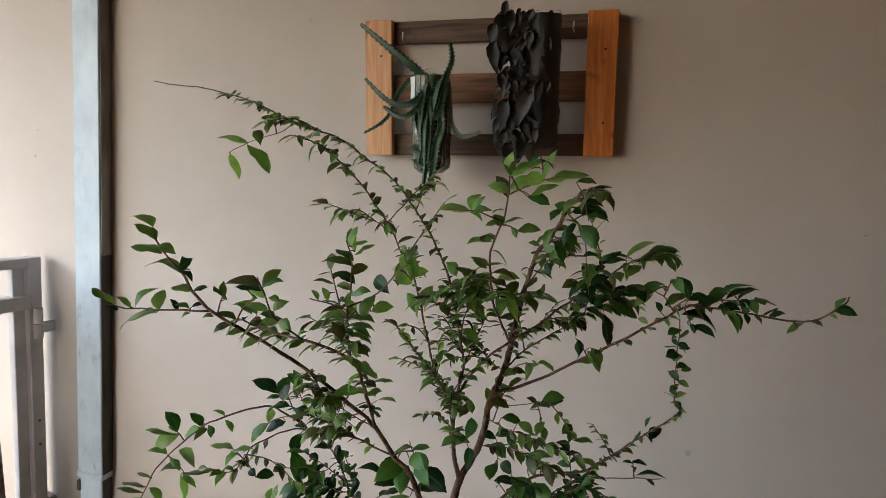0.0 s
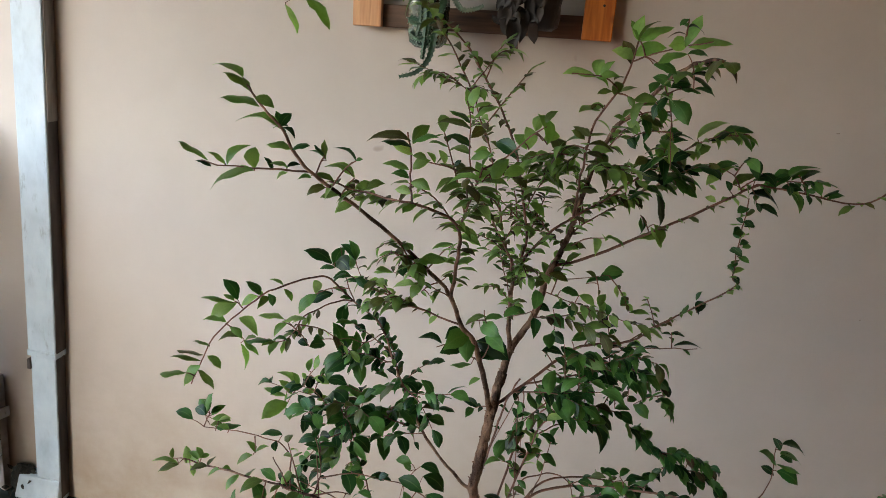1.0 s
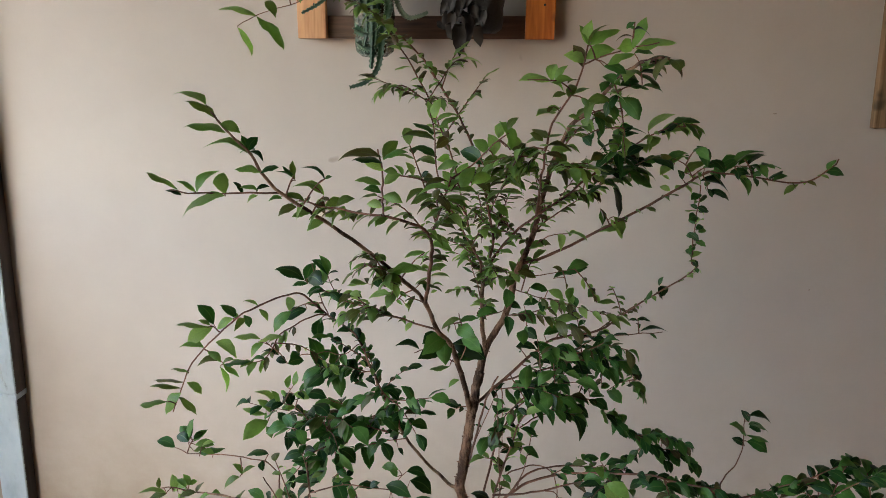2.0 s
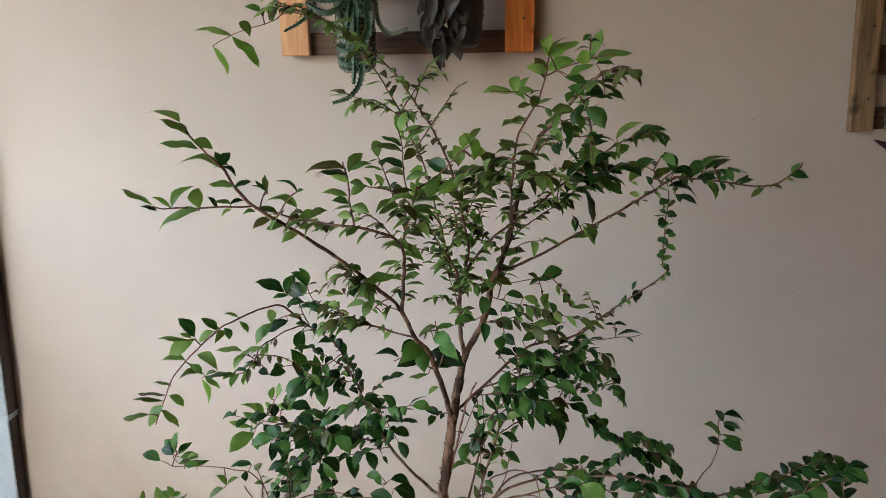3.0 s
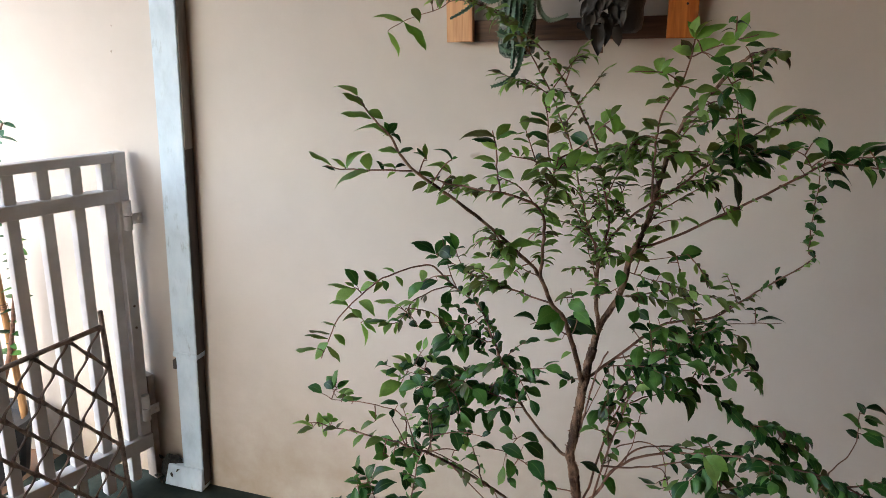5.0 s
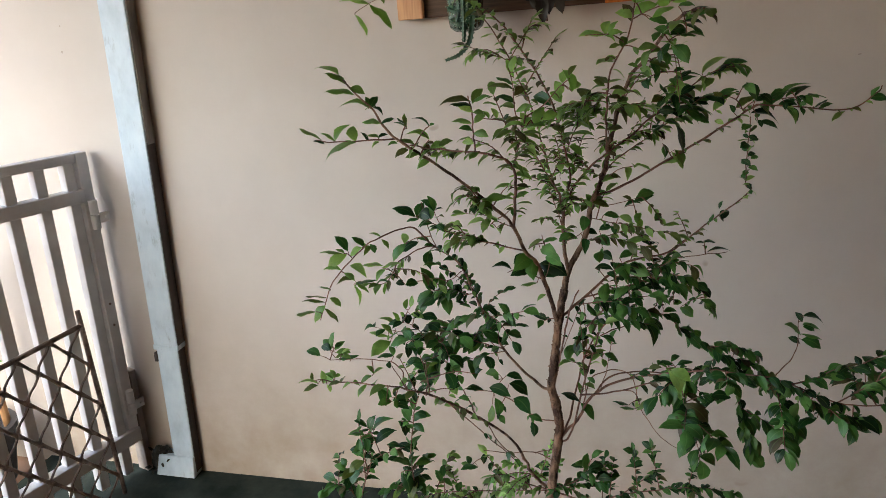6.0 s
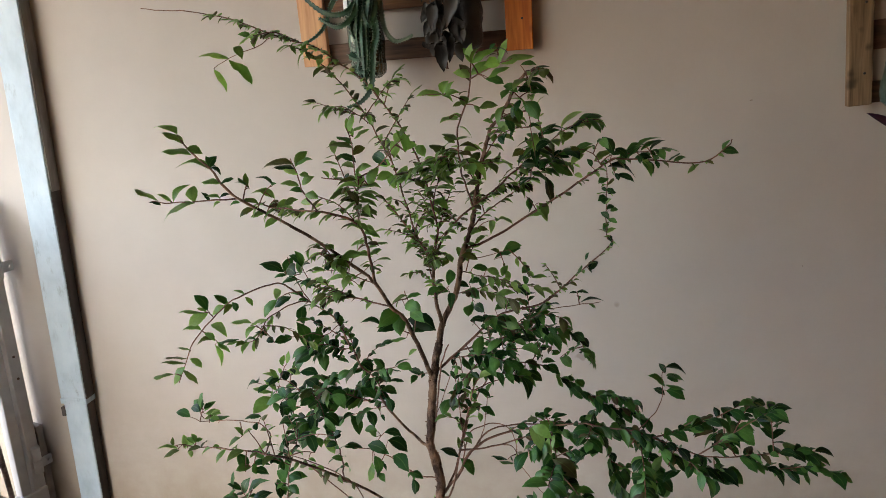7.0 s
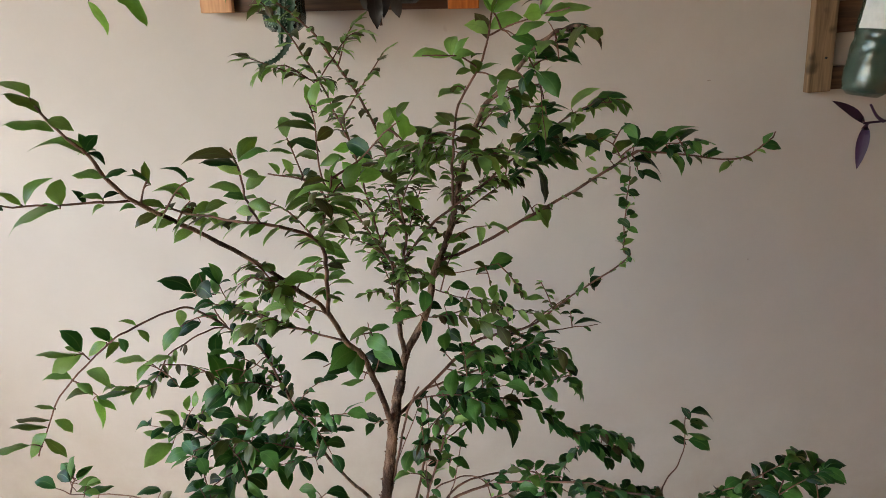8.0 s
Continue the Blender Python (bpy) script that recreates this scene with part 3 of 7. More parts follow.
    tagged(part("spine", bm, CACTUS_PALE, t), kind="stuff")


succulent()


# ---- dusky trailing plant ----
def trailing_plant():
    o = Vector((0.06, 1.87, 1.78))
    t = thing("trailing_plant", Matrix.Translation(o), "dusky grey-brown leafed plant trailing down the pallet frame", "plant")
    bm = bmesh.new()
    sweep(bm, [p - o for p in smooth_path([(0.105, 1.885, 1.80), (0.06, 1.855, 1.79), (0.045, 1.845, 1.70), (0.05, 1.85, 1.60), (0.065, 1.84, 1.50)], 5)], lambda f: 0.003, round_section(6))
    part("stem", bm, TWIG, t, smooth=True)
    meshes = [leaf_mesh("leaf", DULL_LEAF, 1.0, w, f, c, 0.13, rows=11, teeth=0.05) for w, f, c in ((0.46, 0.50, 0.55), (0.52, -0.35, 0.6), (0.40, 0.70, 0.8))]
    rng = random.Random(5)

    def leaf(x, z, y, size, ang, turn=0.0):
        along = Vector((math.sin(ang), -0.25, -math.cos(ang)))
        face = Vector((0.35 * math.sin(turn), -1.0, 0.35 + 0.5 * math.cos(turn * 2)))
        ob = new("leaf", meshes[rng.randrange(3)])
        ob.parent = t
        ob.matrix_basis = leaf_pose(Vector((x, y, z)) - o, along, face, size)

    # the upper sprays, then the lower
    for x, z, y, s, a, u in ((-0.0, 1.772, 1.832, 0.074, 0.13, -0.6), (0.023, 1.801, 1.828, 0.063, 0.15, 0.3), (0.052, 1.765, 1.845, 0.057, 0.16, 0.8), (0.036, 1.71, 1.822, 0.042, 1.16, 0.2), (0.073, 1.698, 1.83, 0.037, 1.61, 0.9), (0.047, 1.695, 1.835, 0.043, 0.34, -0.3),
                             (0.09, 1.672, 1.82, 0.085, -0.33, 0.4), (0.04, 1.654, 1.83, 0.08, -0.15, -0.8), (0.049, 1.565, 1.826, 0.076, 0.17, 0.2), (0.089, 1.564, 1.845, 0.052, 0.33, 0.7), (0.019, 1.765, 1.84, 0.059, 0.0, 0.1)):
        leaf(x, z, y, s, a, u)
    for x, z, y, s, a, u in ((0.019, 1.708, 1.838, 0.053, 0.31, -0.5), (0.052, 1.634, 1.84, 0.067, -0.09, -0.2), (0.036, 1.587, 1.84, 0.051, -0.04, 0.5), (0.065, 1.585, 1.85, 0.074, 0.14, 0.9), (0.082, 1.818, 1.85, 0.041, 0.43, 0.3), (0.009, 1.831, 1.835, 0.061, 0.18, 0.2),
                             (0.034, 1.836, 1.83, 0.055, 0.05, 0.5), (0.053, 1.835, 1.845, 0.061, 0.22, -0.3), (0.021, 1.856, 1.84, 0.045, -0.02, 0.2), (0.0, 1.812, 1.84, 0.057, -0.1, -0.6)):
        leaf(x, z, y, s, a, u)
    for k in range(120):
        leaf(rng.gauss(0.050, 0.021), rng.uniform(1.56, 1.845), rng.uniform(1.832, 1.868), rng.uniform(0.024, 0.055), rng.gauss(0.0, 0.6), rng.uniform(-1.5, 1.5))
    for k in range(9):
        leaf(rng.uniform(0.08, 0.125), rng.uniform(1.58, 1.84), rng.uniform(1.840, 1.856), rng.uniform(0.03, 0.05), rng.gauss(0.1, 0.5), rng.uniform(-1, 1))


trailing_plant()


# ---- purple plant below the weathered frame ----
def purple_plant():
    o = Vector((1.15, 1.86, 1.36))
    t = thing("purple_plant", Matrix.Translation(o), "purple-leafed trailing plant hanging below the bottle planter", "plant")
    bm = bmesh.new()
    sweep(bm, [p - o for p in smooth_path([(1.155, 1.88, 1.50), (1.24, 1.84, 1.44), (1.20, 1.84, 1.355), (1.148, 1.85, 1.343), (1.100, 1.85, 1.336)], 5)], lambda f: 0.0028, round_section(6))
    part("stem", bm, PURPLE_LEAF, t, smooth=True)
    bm = bmesh.new()
    sweep(bm, [p - o for p in smooth_path([(1.150, 1.86, 1.340), (1.128, 1.855, 1.352), (1.106, 1.85, 1.376)], 4)], lambda f: 0.004 * (1 - 0.4 * f), round_section(6))
    part("stem_tip", bm, PURPLE_LEAF, t, smooth=True)
    me = leaf_mesh("leaf", PURPLE_LEAF, 1.0, 0.27, 0.3, 0.25, 0.0, rows=8)
    for a, b, face in (((1.104, 1.85, 1.336), (1.017, 1.83, 1.388), (0.3, -1, 0.5)), ((1.106, 1.848, 1.334), (1.088, 1.82, 1.240), (-0.6, -1, 0.1)), ((1.112, 1.85, 1.336), (1.092, 1.84, 1.326), (0, -1, 0.4)),
                       ((1.150, 1.85, 1.343), (1.235, 1.82, 1.390), (0, -1, 0.6)), ((1.16, 1.85, 1.345), (1.21, 1.82, 1.26), (0.3, -1, 0.4))):
        a, b = Vector(a), Vector(b)
        ob = new("leaf", me)
        ob.parent = t
        ob.matrix_basis = leaf_pose(a - o, b - a, Vector(face), (b - a).length)


purple_plant()


# ---- plants and tubs beyond the gate ----
def shrub():
    o = Vector((-1.87, 1.82, 0))
    t = thing("potted_shrub", Matrix.Translation(o), "thin blue-green shrub in a black tub beyond the gate", "shrub")
    bm = bmesh.new()
    lathe(bm, [(0.0, 0.0), (0.10, 0.0), (0.13, 0.20), (0.14, 0.20), (0.14, 0.22), (0.12, 0.22), (0.115, 0.19), (0.0, 0.19)], 24)
    part("tub", bm, BLACK, t, smooth=False)
    rng = random.Random(9)
    me = leaf_mesh("leaf", BLUE_LEAF, 1.0, 0.5, 0.2, 0.4, 0.0)
    dark = leaf_mesh("leaf", LEAF, 1.0, 0.5, 0.2, 0.4, 0.0)
    for pts, big in ((((0, 0, 0.18), (0.08, 0.0, 0.7), (0.15, 0.0, 1.05), (0.225, 0.02, 1.235)), 0.050), (((0, 0, 0.18), (-0.08, -0.05, 0.6), (-0.05, 0.0, 1.2)), 0.07), (((0, 0, 0.18), (0.08, 0.05, 0.45), (0.12, 0.08, 0.75), (0.13, 0.07, 0.92)), 0.055)):
        path = smooth_path(pts, 8)
        bm = bmesh.new()
        sweep(bm, path, lambda f: 0.011 * (1 - 0.8 * f), round_section(8))
        s = part("stem", bm, TWIG, t, smooth=True)
        for k in range(8, len(path)):
            for side in (-1, 1):
                a = rng.uniform(-0.7, 0.7) + (0 if side > 0 else math.pi)
                ob = new("leaf", me if path[k].z > 1.0 else dark)
                ob.parent = s
                ob.matrix_basis = leaf_pose(path[k], Vector((math.cos(a), math.sin(a), rng.uniform(-0.2, 0.3))), Vector((rng.uniform(-0.4, 0.4), -0.3, 1)), big * rng.uniform(0.7, 1.1))


shrub()


def stake():
    """A rough wooden stake that holds the shrub up, set in its tub."""
    t = thing("wooden_stake", pose(-1.80, 1.90, 0.18, 1.5, -1.0, 0), "rough orange-brown wooden stake standing in the black tub", "stake")
    bm = bmesh.new()
    path = [Vector((0.006 * noise.noise(Vector((0, 0, 3 * z))), 0.006 * noise.noise(Vector((5, 0, 3 * z))), z)) for z in [0.05 * k for k in range(14)]]
    sweep(bm, path, lambda f: 0.0125 - 0.002 * f + 0.001 * math.sin(17 * f), round_section(12))
    part("shaft", bm, STAKE, t, smooth=True)
    bm = bmesh.new()
    sweep(bm, [Vector((0.014 * math.cos(a), 0.014 * math.sin(a), 0.42 + 0.0012 * a)) for a in [0.35 * k for k in range(56)]], lambda f: 0.0014, round_section(5))
    part("twine", bm, TWIG, t, "dark twine tied round the stake", smooth=True)


stake()


def leaf_litter():
    """Damp dark litter heaped against the wall above the spout."""
    t = thing("leaf_litter", pose(-1.262, 1.975, 0.0), "damp dark leaf litter heaped at the wall beside the downpipe", "leaf litter")
    r = random.Random(21)
    bm = bmesh.new()
    bmesh.ops.create_icosphere(bm, subdivisions=3, radius=1.0)
    for v in bm.verts:
        d = 1 + 0.28 * noise.noise(v.co * 2.3) + 0.14 * noise.noise(v.co * 6)
        v.co = Vector((v.co.x * 0.045 * d, v.co.y * 0.022 * d, max(0.001, 0.052 + v.co.z * 0.055 * d)))
    part("heap", bm, SOIL, t, smooth=True)
    me = leaf_mesh("dead_leaf", SOIL, 1.0, 0.5, 0.2, 0.8, 0.05)
    for k in range(16):
        a = r.uniform(0, 6.28)
        ob = new("dead_leaf", me)
        ob.parent = t
        ob.matrix_basis = leaf_pose(Vector((r.gauss(0, 0.024), -0.018 + r.gauss(0, 0.006), r.uniform(0.012, 0.098))), Vector((math.cos(a), -0.5, math.sin(a))), Vector((0, -1, 0.6)), r.uniform(0.018, 0.032))


leaf_litter()

# ---- the tree ----
TREE = thing("tree", Matrix.Identity(4), "slender young tree with thin branches and small glossy green leaves", "tree")
OUTLINE = ((0.0, 0.0), (0.06, 0.24), (0.17, 0.58), (0.31, 0.88), (0.47, 1.0), (0.62, 0.95), (0.76, 0.74), (0.87, 0.45), (0.94, 0.20), (1.0, 0.0))


def blade_shape(width, fold, curl, dome, wave, bow):
    """An elliptic blade of unit length with a drip tip, arched along its rib, domed across it and bowed to one side."""
    verts, faces, uvs = [], [], []
    for i, (f, wide) in enumerate(OUTLINE):
        for k, s in enumerate((-1, -0.55, 0, 0.55, 1)):
            w = 0.5 * width * wide * (1 + (0.035 if (i + k // 3) % 2 else -0.035) * abs(s))
            z = -0.5 * curl * f * f - 0.06 * max(0, (f - 0.8) / 0.2) ** 2
            z += w * (fold * abs(s) - dome * s * s) + wave * width * wide * s * math.sin(9 * f + 2.1 * s + 7 * curl)
            verts.append((f - 0.12 * curl * f * f, s * w + bow * 4 * f * (1 - f), z))
            uvs.append((0.5 + 0.5 * s, f))
    for i in range(len(OUTLINE) - 1):
        for k in range(4):
            a = 5 * i + k
            faces.append((a, a + 1, a + 6, a + 5))
    return verts, faces, uvs


def blade_mesh(mat, shape):
    verts, faces, uvs = blade_shape(*shape)
    me = bpy.data.meshes.new("leaf")
    me.from_pydata(verts, [], faces)
    layer = me.uv_layers.new(name="UVMap")
    for loop in me.loops:
        layer.data[loop.index].uv = uvs[loop.vertex_index]
    me.polygons.foreach_set("use_smooth", [True] * len(me.polygons))
    me.materials.append(mat)
    return me


# width, fold, arch, dome and ripple of the blades; each is made bowed to either side
LEAF_SHAPES = [(0.46, 0.34, 0.65, 0.20, 0.04), (0.42, 0.48, 1.00, 0.08, 0.06), (0.50, 0.20, 0.50, 0.40, 0.08), (0.38, 0.50, 1.25, 0.12, 0.05),
               (0.48, 0.14, 0.30, 0.35, 0.10), (0.53, 0.30, 0.75, 0.25, 0.06), (0.36, 0.42, 0.55, 0.08, 0.08), (0.47, -0.05, 0.90, 0.30, 0.07)]
BOWED = [(*shape, bow * 0.11) for bow in (1, -1) for shape in LEAF_SHAPES]
LEAF_TONES = (LEAF, LEAF_MID, LEAF_YOUNG, LEAF_OLD)
LEAF_MESHES = [[blade_mesh(mat, shape) for shape in BOWED] for mat in LEAF_TONES]
LEAF_DATA = [blade_shape(*shape) for shape in BOWED]
rest = [([], [], []) for _ in range(4)]
single, newest = [0], [None]
rng = random.Random(11)


def put_leaf(at, along, face, size, tone, parent, k=None, always=False):
    if k is None:
        k = rng.randrange(len(LEAF_SHAPES))
    m = leaf_pose(at, along, face, size) @ Matrix.Diagonal((1, (1.06, 0.98, 1.02, 0.95)[tone], 1, 1))   # the dark leaves are the broadest
    if m.col[1].z < 0:   # the tip hangs, so the rib bows upwards
        k += len(LEAF_SHAPES)
    if (always or at.y < 1.0) and single[0] < 300:
        single[0] += 1
        ob = new("leaf", LEAF_MESHES[tone][k])
        ob.parent = parent
        ob.matrix_basis = m
        return
    verts, faces, uvs = LEAF_DATA[k]
    vs, fs, us = rest[tone]
    n = len(vs)
    vs.extend((m @ Vector(v))[:] for v in verts)
    fs.extend(tuple(n + i for i in f) for f in faces)
    us.extend(uvs)


def leaves_along(path, start, spacing, size, tone, parent, stop=1.0):
    """Leaves in two loose ranks from the fraction start to the tip, and one at the tip."""
    gone, next_at, flip = 0.0, 0.0, rng.choice((-1, 1))
    total = sum((b - a).length for a, b in zip(path, path[1:]))
    for a, b in zip(path, path[1:]):
        t = (b - a).normalized()
        length = (b - a).length
        while next_at <= gone + length:
            f = next_at / total
            p = a + t * (next_at - gone)
            next_at += spacing * rng.uniform(0.36, 0.96)
            if f < start or f > stop:
                continue
            flip = -flip
            side = t.cross(Vector((0, 0, 1)))
            if side.length < 0.45:
                ang = rng.uniform(0, 2 * math.pi)
                side = Vector((math.cos(ang), math.sin(ang), 0))
            side.normalize()
            lift = rng.gauss(0.02, 0.30)
            for s in ((flip,) if rng.random() < 0.55 else (flip, -flip)):
                along = t * rng.uniform(0.35, 0.95 + 0.5 * abs(t.z)) + side * s * rng.uniform(0.7, 1.1) + Vector((0, 0, lift - 0.12))
                low = min(1.0, max(0.0, (1.36 - p.z) / 0.3))
                face = Vector((rng.gauss(-0.38, 0.35), rng.gauss(-0.08 - 0.45 * low, 0.28 + 0.2 * low), 1.0))
                dull = tone < 2 and rng.random() < (0.10, 0.26)[tone]   # some of the small leaves are old and dull
                put_leaf(p, along, face, size * (0.65 + 0.30 * f) * rng.uniform(0.55, 1.22), 3 if dull else tone, parent)
        gone += length
    if stop < 1:
        return
    low = min(1.0, max(0.0, (1.36 - path[-1].z) / 0.3))
    put_leaf(path[-1], t + Vector((0, 0, -0.15)), Vector((rng.gauss(-0.35, 0.3), -0.05 - 0.4 * low, 1)), size * 0.95, tone, parent)


stalked = []


def leaf(at, along, roll, tone, stalk=None):
    """One leaf of the newest branch: its foot, its blade's vector, the blade's roll and, set off from the wood, where its stalk springs."""
    at, along = Vector(at), Vector(along)
    parent = newest[0]
    u = along.normalized()
    n = Vector((0, -0.9, 0.45))
    n = (n - u * n.dot(u)).normalized()
    a = math.radians(roll)
    if stalk:
        stalked.append((Vector(stalk), at, along, tone))
    face = n * math.cos(a) + u.cross(n) * math.sin(a)
    k = rng.choice((0, 1, 2, 4, 5, 7))
    # the blade arches, so that its tip comes down on the end of the vector
    curl = LEAF_SHAPES[k][2]
    run, drop = 1 - 0.12 * curl, 0.5 * curl + 0.06
    rise = math.atan2(drop, run)
    put_leaf(at, u * math.cos(rise) + face * math.sin(rise), face * math.cos(rise) - u * math.sin(rise), along.length * 1.05 / math.hypot(run, drop), tone, parent, k, at.y < 1.13)


def thin_stem(name, points, r0, r1, parent):
    bm = bmesh.new()
    path = smooth_path(points, 3)
    sweep(bm, path, lambda f: r0 + (r1 - r0) * f, round_section(5))
    part(name, bm, TWIG, parent, smooth=True)
    return path


def grow_stalks():
    """The stalks of the newest branch's leaves: leaves that spring close together share a side twig, and a far leaf sits at the end of one."""
    parent = newest[0]
    groups = []
    for item in stalked:
        near = next((g for g in groups if (g[0][0] - item[0]).length < 0.012), None)
        if near:
            near.append(item)
        else:
            groups.append([item])
    stalked.clear()
    for g in groups:
        root = g[0][0]
        far = max(g, key=lambda item: (item[1] - root).length)
        reach = (far[1] - root).length
        if reach < 0.013:
            for base, at, _, _ in g:
                thin_stem("leaf_stalk", [base, (base + at) * 0.5 + Vector((0, 0, 0.001)), at], 0.0006, 0.0005, parent)
            continue
        sag = Vector((0, 0, 0.10 * reach))
        side = thin_stem("side_twig", [root, root.lerp(far[1], 0.55) + sag, far[1]], 0.0009, 0.0005, parent)
        for base, at, _, _ in g:
            if at is not far[1]:
                spring = min(side, key=lambda p: (p - at).length)
                if (spring - at).length > 0.002:
                    thin_stem("leaf_stalk", [spring, (spring + at) * 0.5 + Vector((0, 0, 0.001)), at], 0.0006, 0.0004, parent)
        if len(g) < 3:
            leaves_along(side, 0.25, 0.011, 0.013 + 0.12 * reach, min(far[3], 1), parent, 0.85)


def branch(name, r0, r1, start, spacing, size, twigs, tone, points, stop=1.0):
    grow_stalks()
    path = smooth_path(points, 12 if r0 > 0.006 else 6)
    wob = 0.0018 if name == "branch" else 0.0012
    path = [p if i == 0 else p + noise.noise_vector(p * 60) * wob for i, p in enumerate(path)]
    bm = bmesh.new()
    knob = lambda f: (r0 + (r1 - r0) * f ** 0.8) * (1 + 0.12 * noise.noise(Vector((f * 40, r0 * 900, 0))))
    sweep(bm, path, knob, round_section(12 if r0 > 0.0025 else 6))
    if r0 > 0.0025:
        for v in bm.verts:
            v.co += noise.noise_vector(v.co * 130) * r0 * 0.16 + noise.noise_vector(v.co * 420) * r0 * 0.09
        # flaking scales and the stubs of lost twigs
        for k in range(int(70 * min(1.0, r0 / 0.007))):
            i = rng.randrange(1, len(path) - 1)
            a = rng.uniform(0, 2 * math.pi)
            f = i / len(path)
            r = r0 + (r1 - r0) * f ** 0.8
            out = Vector((math.cos(a), math.sin(a), rng.uniform(-0.2, 0.5)))
            s = rng.uniform(0.14, 0.36) * r
            bmesh.ops.create_cone(bm, cap_ends=True, segments=5, radius1=s, radius2=s * 0.5, depth=r * rng.uniform(0.3, 1.1), matrix=Matrix.Translation(path[i] + out * r * 0.95) @ out.to_track_quat('Z', 'Y').to_matrix().to_4x4())
    ob = newest[0] = part(name, bm, BARK if r0 > 0.0025 else TWIG, TREE, smooth=True)
    if start <= 1:
        leaves_along(path, start, spacing, size, tone, ob, stop)
    for i in range(twigs):
        f = start + (min(stop, 0.72) - start) * (i + rng.uniform(0.2, 0.8)) / twigs
        k = min(len(path) - 2, int(f * (len(path) - 1)))
        p, t = path[k], (path[k + 1] - path[k]).normalized()
        a = rng.uniform(0, 2 * math.pi)
        out = Vector((math.cos(a), math.sin(a), rng.uniform(-0.1, 0.6)))
        d = (t * 0.7 + out * 0.8).normalized()
        long = rng.uniform(0.035, 0.075)
        mid = p + d * long * 0.5 + Vector((0, 0, 0.004))
        tip = p + d * long + Vector((0, 0, rng.uniform(-0.012, 0.006)))
        twig = smooth_path([p, mid, tip], 3)
        bm = bmesh.new()
        sweep(bm, twig, lambda f: 0.0009 * (1 - 0.4 * f), round_section(5))
        part("twig", bm, TWIG, ob, smooth=True)
        leaves_along(twig, 0.15, spacing * 0.9, size * 0.92, tone, ob)


branch("trunk", 0.0083, 0.0060, 2.00, 0.001, 0.001, 0, 0, [(0.128, 1.120, 0.000), (0.108, 1.112, 0.300), (0.114, 1.098, 0.620), (0.119, 1.092, 0.743), (0.127, 1.092, 0.838), (0.130, 1.092, 0.880), (0.123, 1.091, 0.923), (0.116, 1.090, 0.952), (0.118, 1.090, 0.985), (0.121, 1.090, 1.030), (0.124, 1.091, 1.067), (0.131, 1.113, 1.109)])
branch("branch", 0.0055, 0.0012, 0.30, 0.020, 0.027, 3, 1, [(0.123, 1.091, 1.060), (0.131, 1.113, 1.109), (0.135, 1.119, 1.139), (0.158, 1.120, 1.191), (0.169, 1.121, 1.253), (0.181, 1.123, 1.287), (0.195, 1.122, 1.371), (0.201, 1.116, 1.400), (0.211, 1.103, 1.429), (0.230, 1.082, 1.458), (0.252, 1.024, 1.498), (0.267, 0.990, 1.510), (0.275, 0.960, 1.511)])
leaf((0.253, 1.010, 1.515), (0.019, 0.001, -0.001), -35, 0, (0.260, 1.007, 1.504))
leaf((0.261, 1.009, 1.498), (0.014, 0.001, 0.007), -38, 0)
leaf((0.270, 0.988, 1.505), (0.016, -0.002, 0.003), -18, 0, (0.268, 0.985, 1.510))
leaf((0.259, 1.001, 1.497), (0.021, -0.003, -0.003), -39, 0, (0.258, 1.010, 1.503))
leaf((0.266, 1.014, 1.484), (0.020, -0.001, -0.005), -41, 0, (0.256, 1.016, 1.501))
leaf((0.157, 1.119, 1.203), (0.019, 0.004, -0.006), -19, 0)
leaf((0.249, 1.037, 1.484), (0.019, 0.003, 0.003), -29, 0)
leaf((0.243, 1.038, 1.491), (0.016, -0.001, 0.006), -32, 0)
leaf((0.262, 1.021, 1.495), (0.022, -0.003, -0.012), -44, 0, (0.256, 1.016, 1.501))
leaf((0.244, 1.062, 1.463), (0.006, -0.007, -0.019), -23, 0, (0.236, 1.066, 1.469))
leaf((0.229, 1.077, 1.459), (0.018, 0.004, 0.003), -16, 1)
leaf((0.221, 1.095, 1.439), (0.015, -0.008, -0.008), 22, 1)
leaf((0.244, 1.087, 1.441), (0.011, -0.008, -0.008), 23, 1, (0.228, 1.085, 1.454))
leaf((0.261, 0.997, 1.506), (0.026, 0.004, 0.006), -50, 0)
branch("branch", 0.0029, 0.0023, 0.35, 0.008, 0.018, 3, 1, [(0.135, 1.119, 1.139), (0.129, 1.110, 1.178), (0.125, 1.110, 1.235), (0.131, 1.110, 1.254)])
leaf((0.121, 1.111, 1.192), (0.026, -0.003, 0.002), -20, 0, (0.129, 1.110, 1.194))
branch("branch", 0.0019, 0.0006, 0.04, 0.009, 0.022, 3, 1, [(0.126, 1.110, 1.240), (0.132, 1.104, 1.269), (0.133, 1.110, 1.294), (0.108, 1.123, 1.382), (0.079, 1.129, 1.438), (0.053, 1.126, 1.474), (0.040, 1.119, 1.493), (0.022, 1.109, 1.510), (-0.016, 1.074, 1.543), (-0.042, 1.058, 1.552), (-0.071, 1.051, 1.562), (-0.127, 1.050, 1.583), (-0.184, 1.049, 1.593), (-0.235, 1.040, 1.596)], 0.86)
leaf((0.101, 1.127, 1.406), (0.017, -0.015, -0.013), 7, 2)
leaf((0.115, 1.123, 1.379), (0.022, 0.004, 0.004), 5, 1)
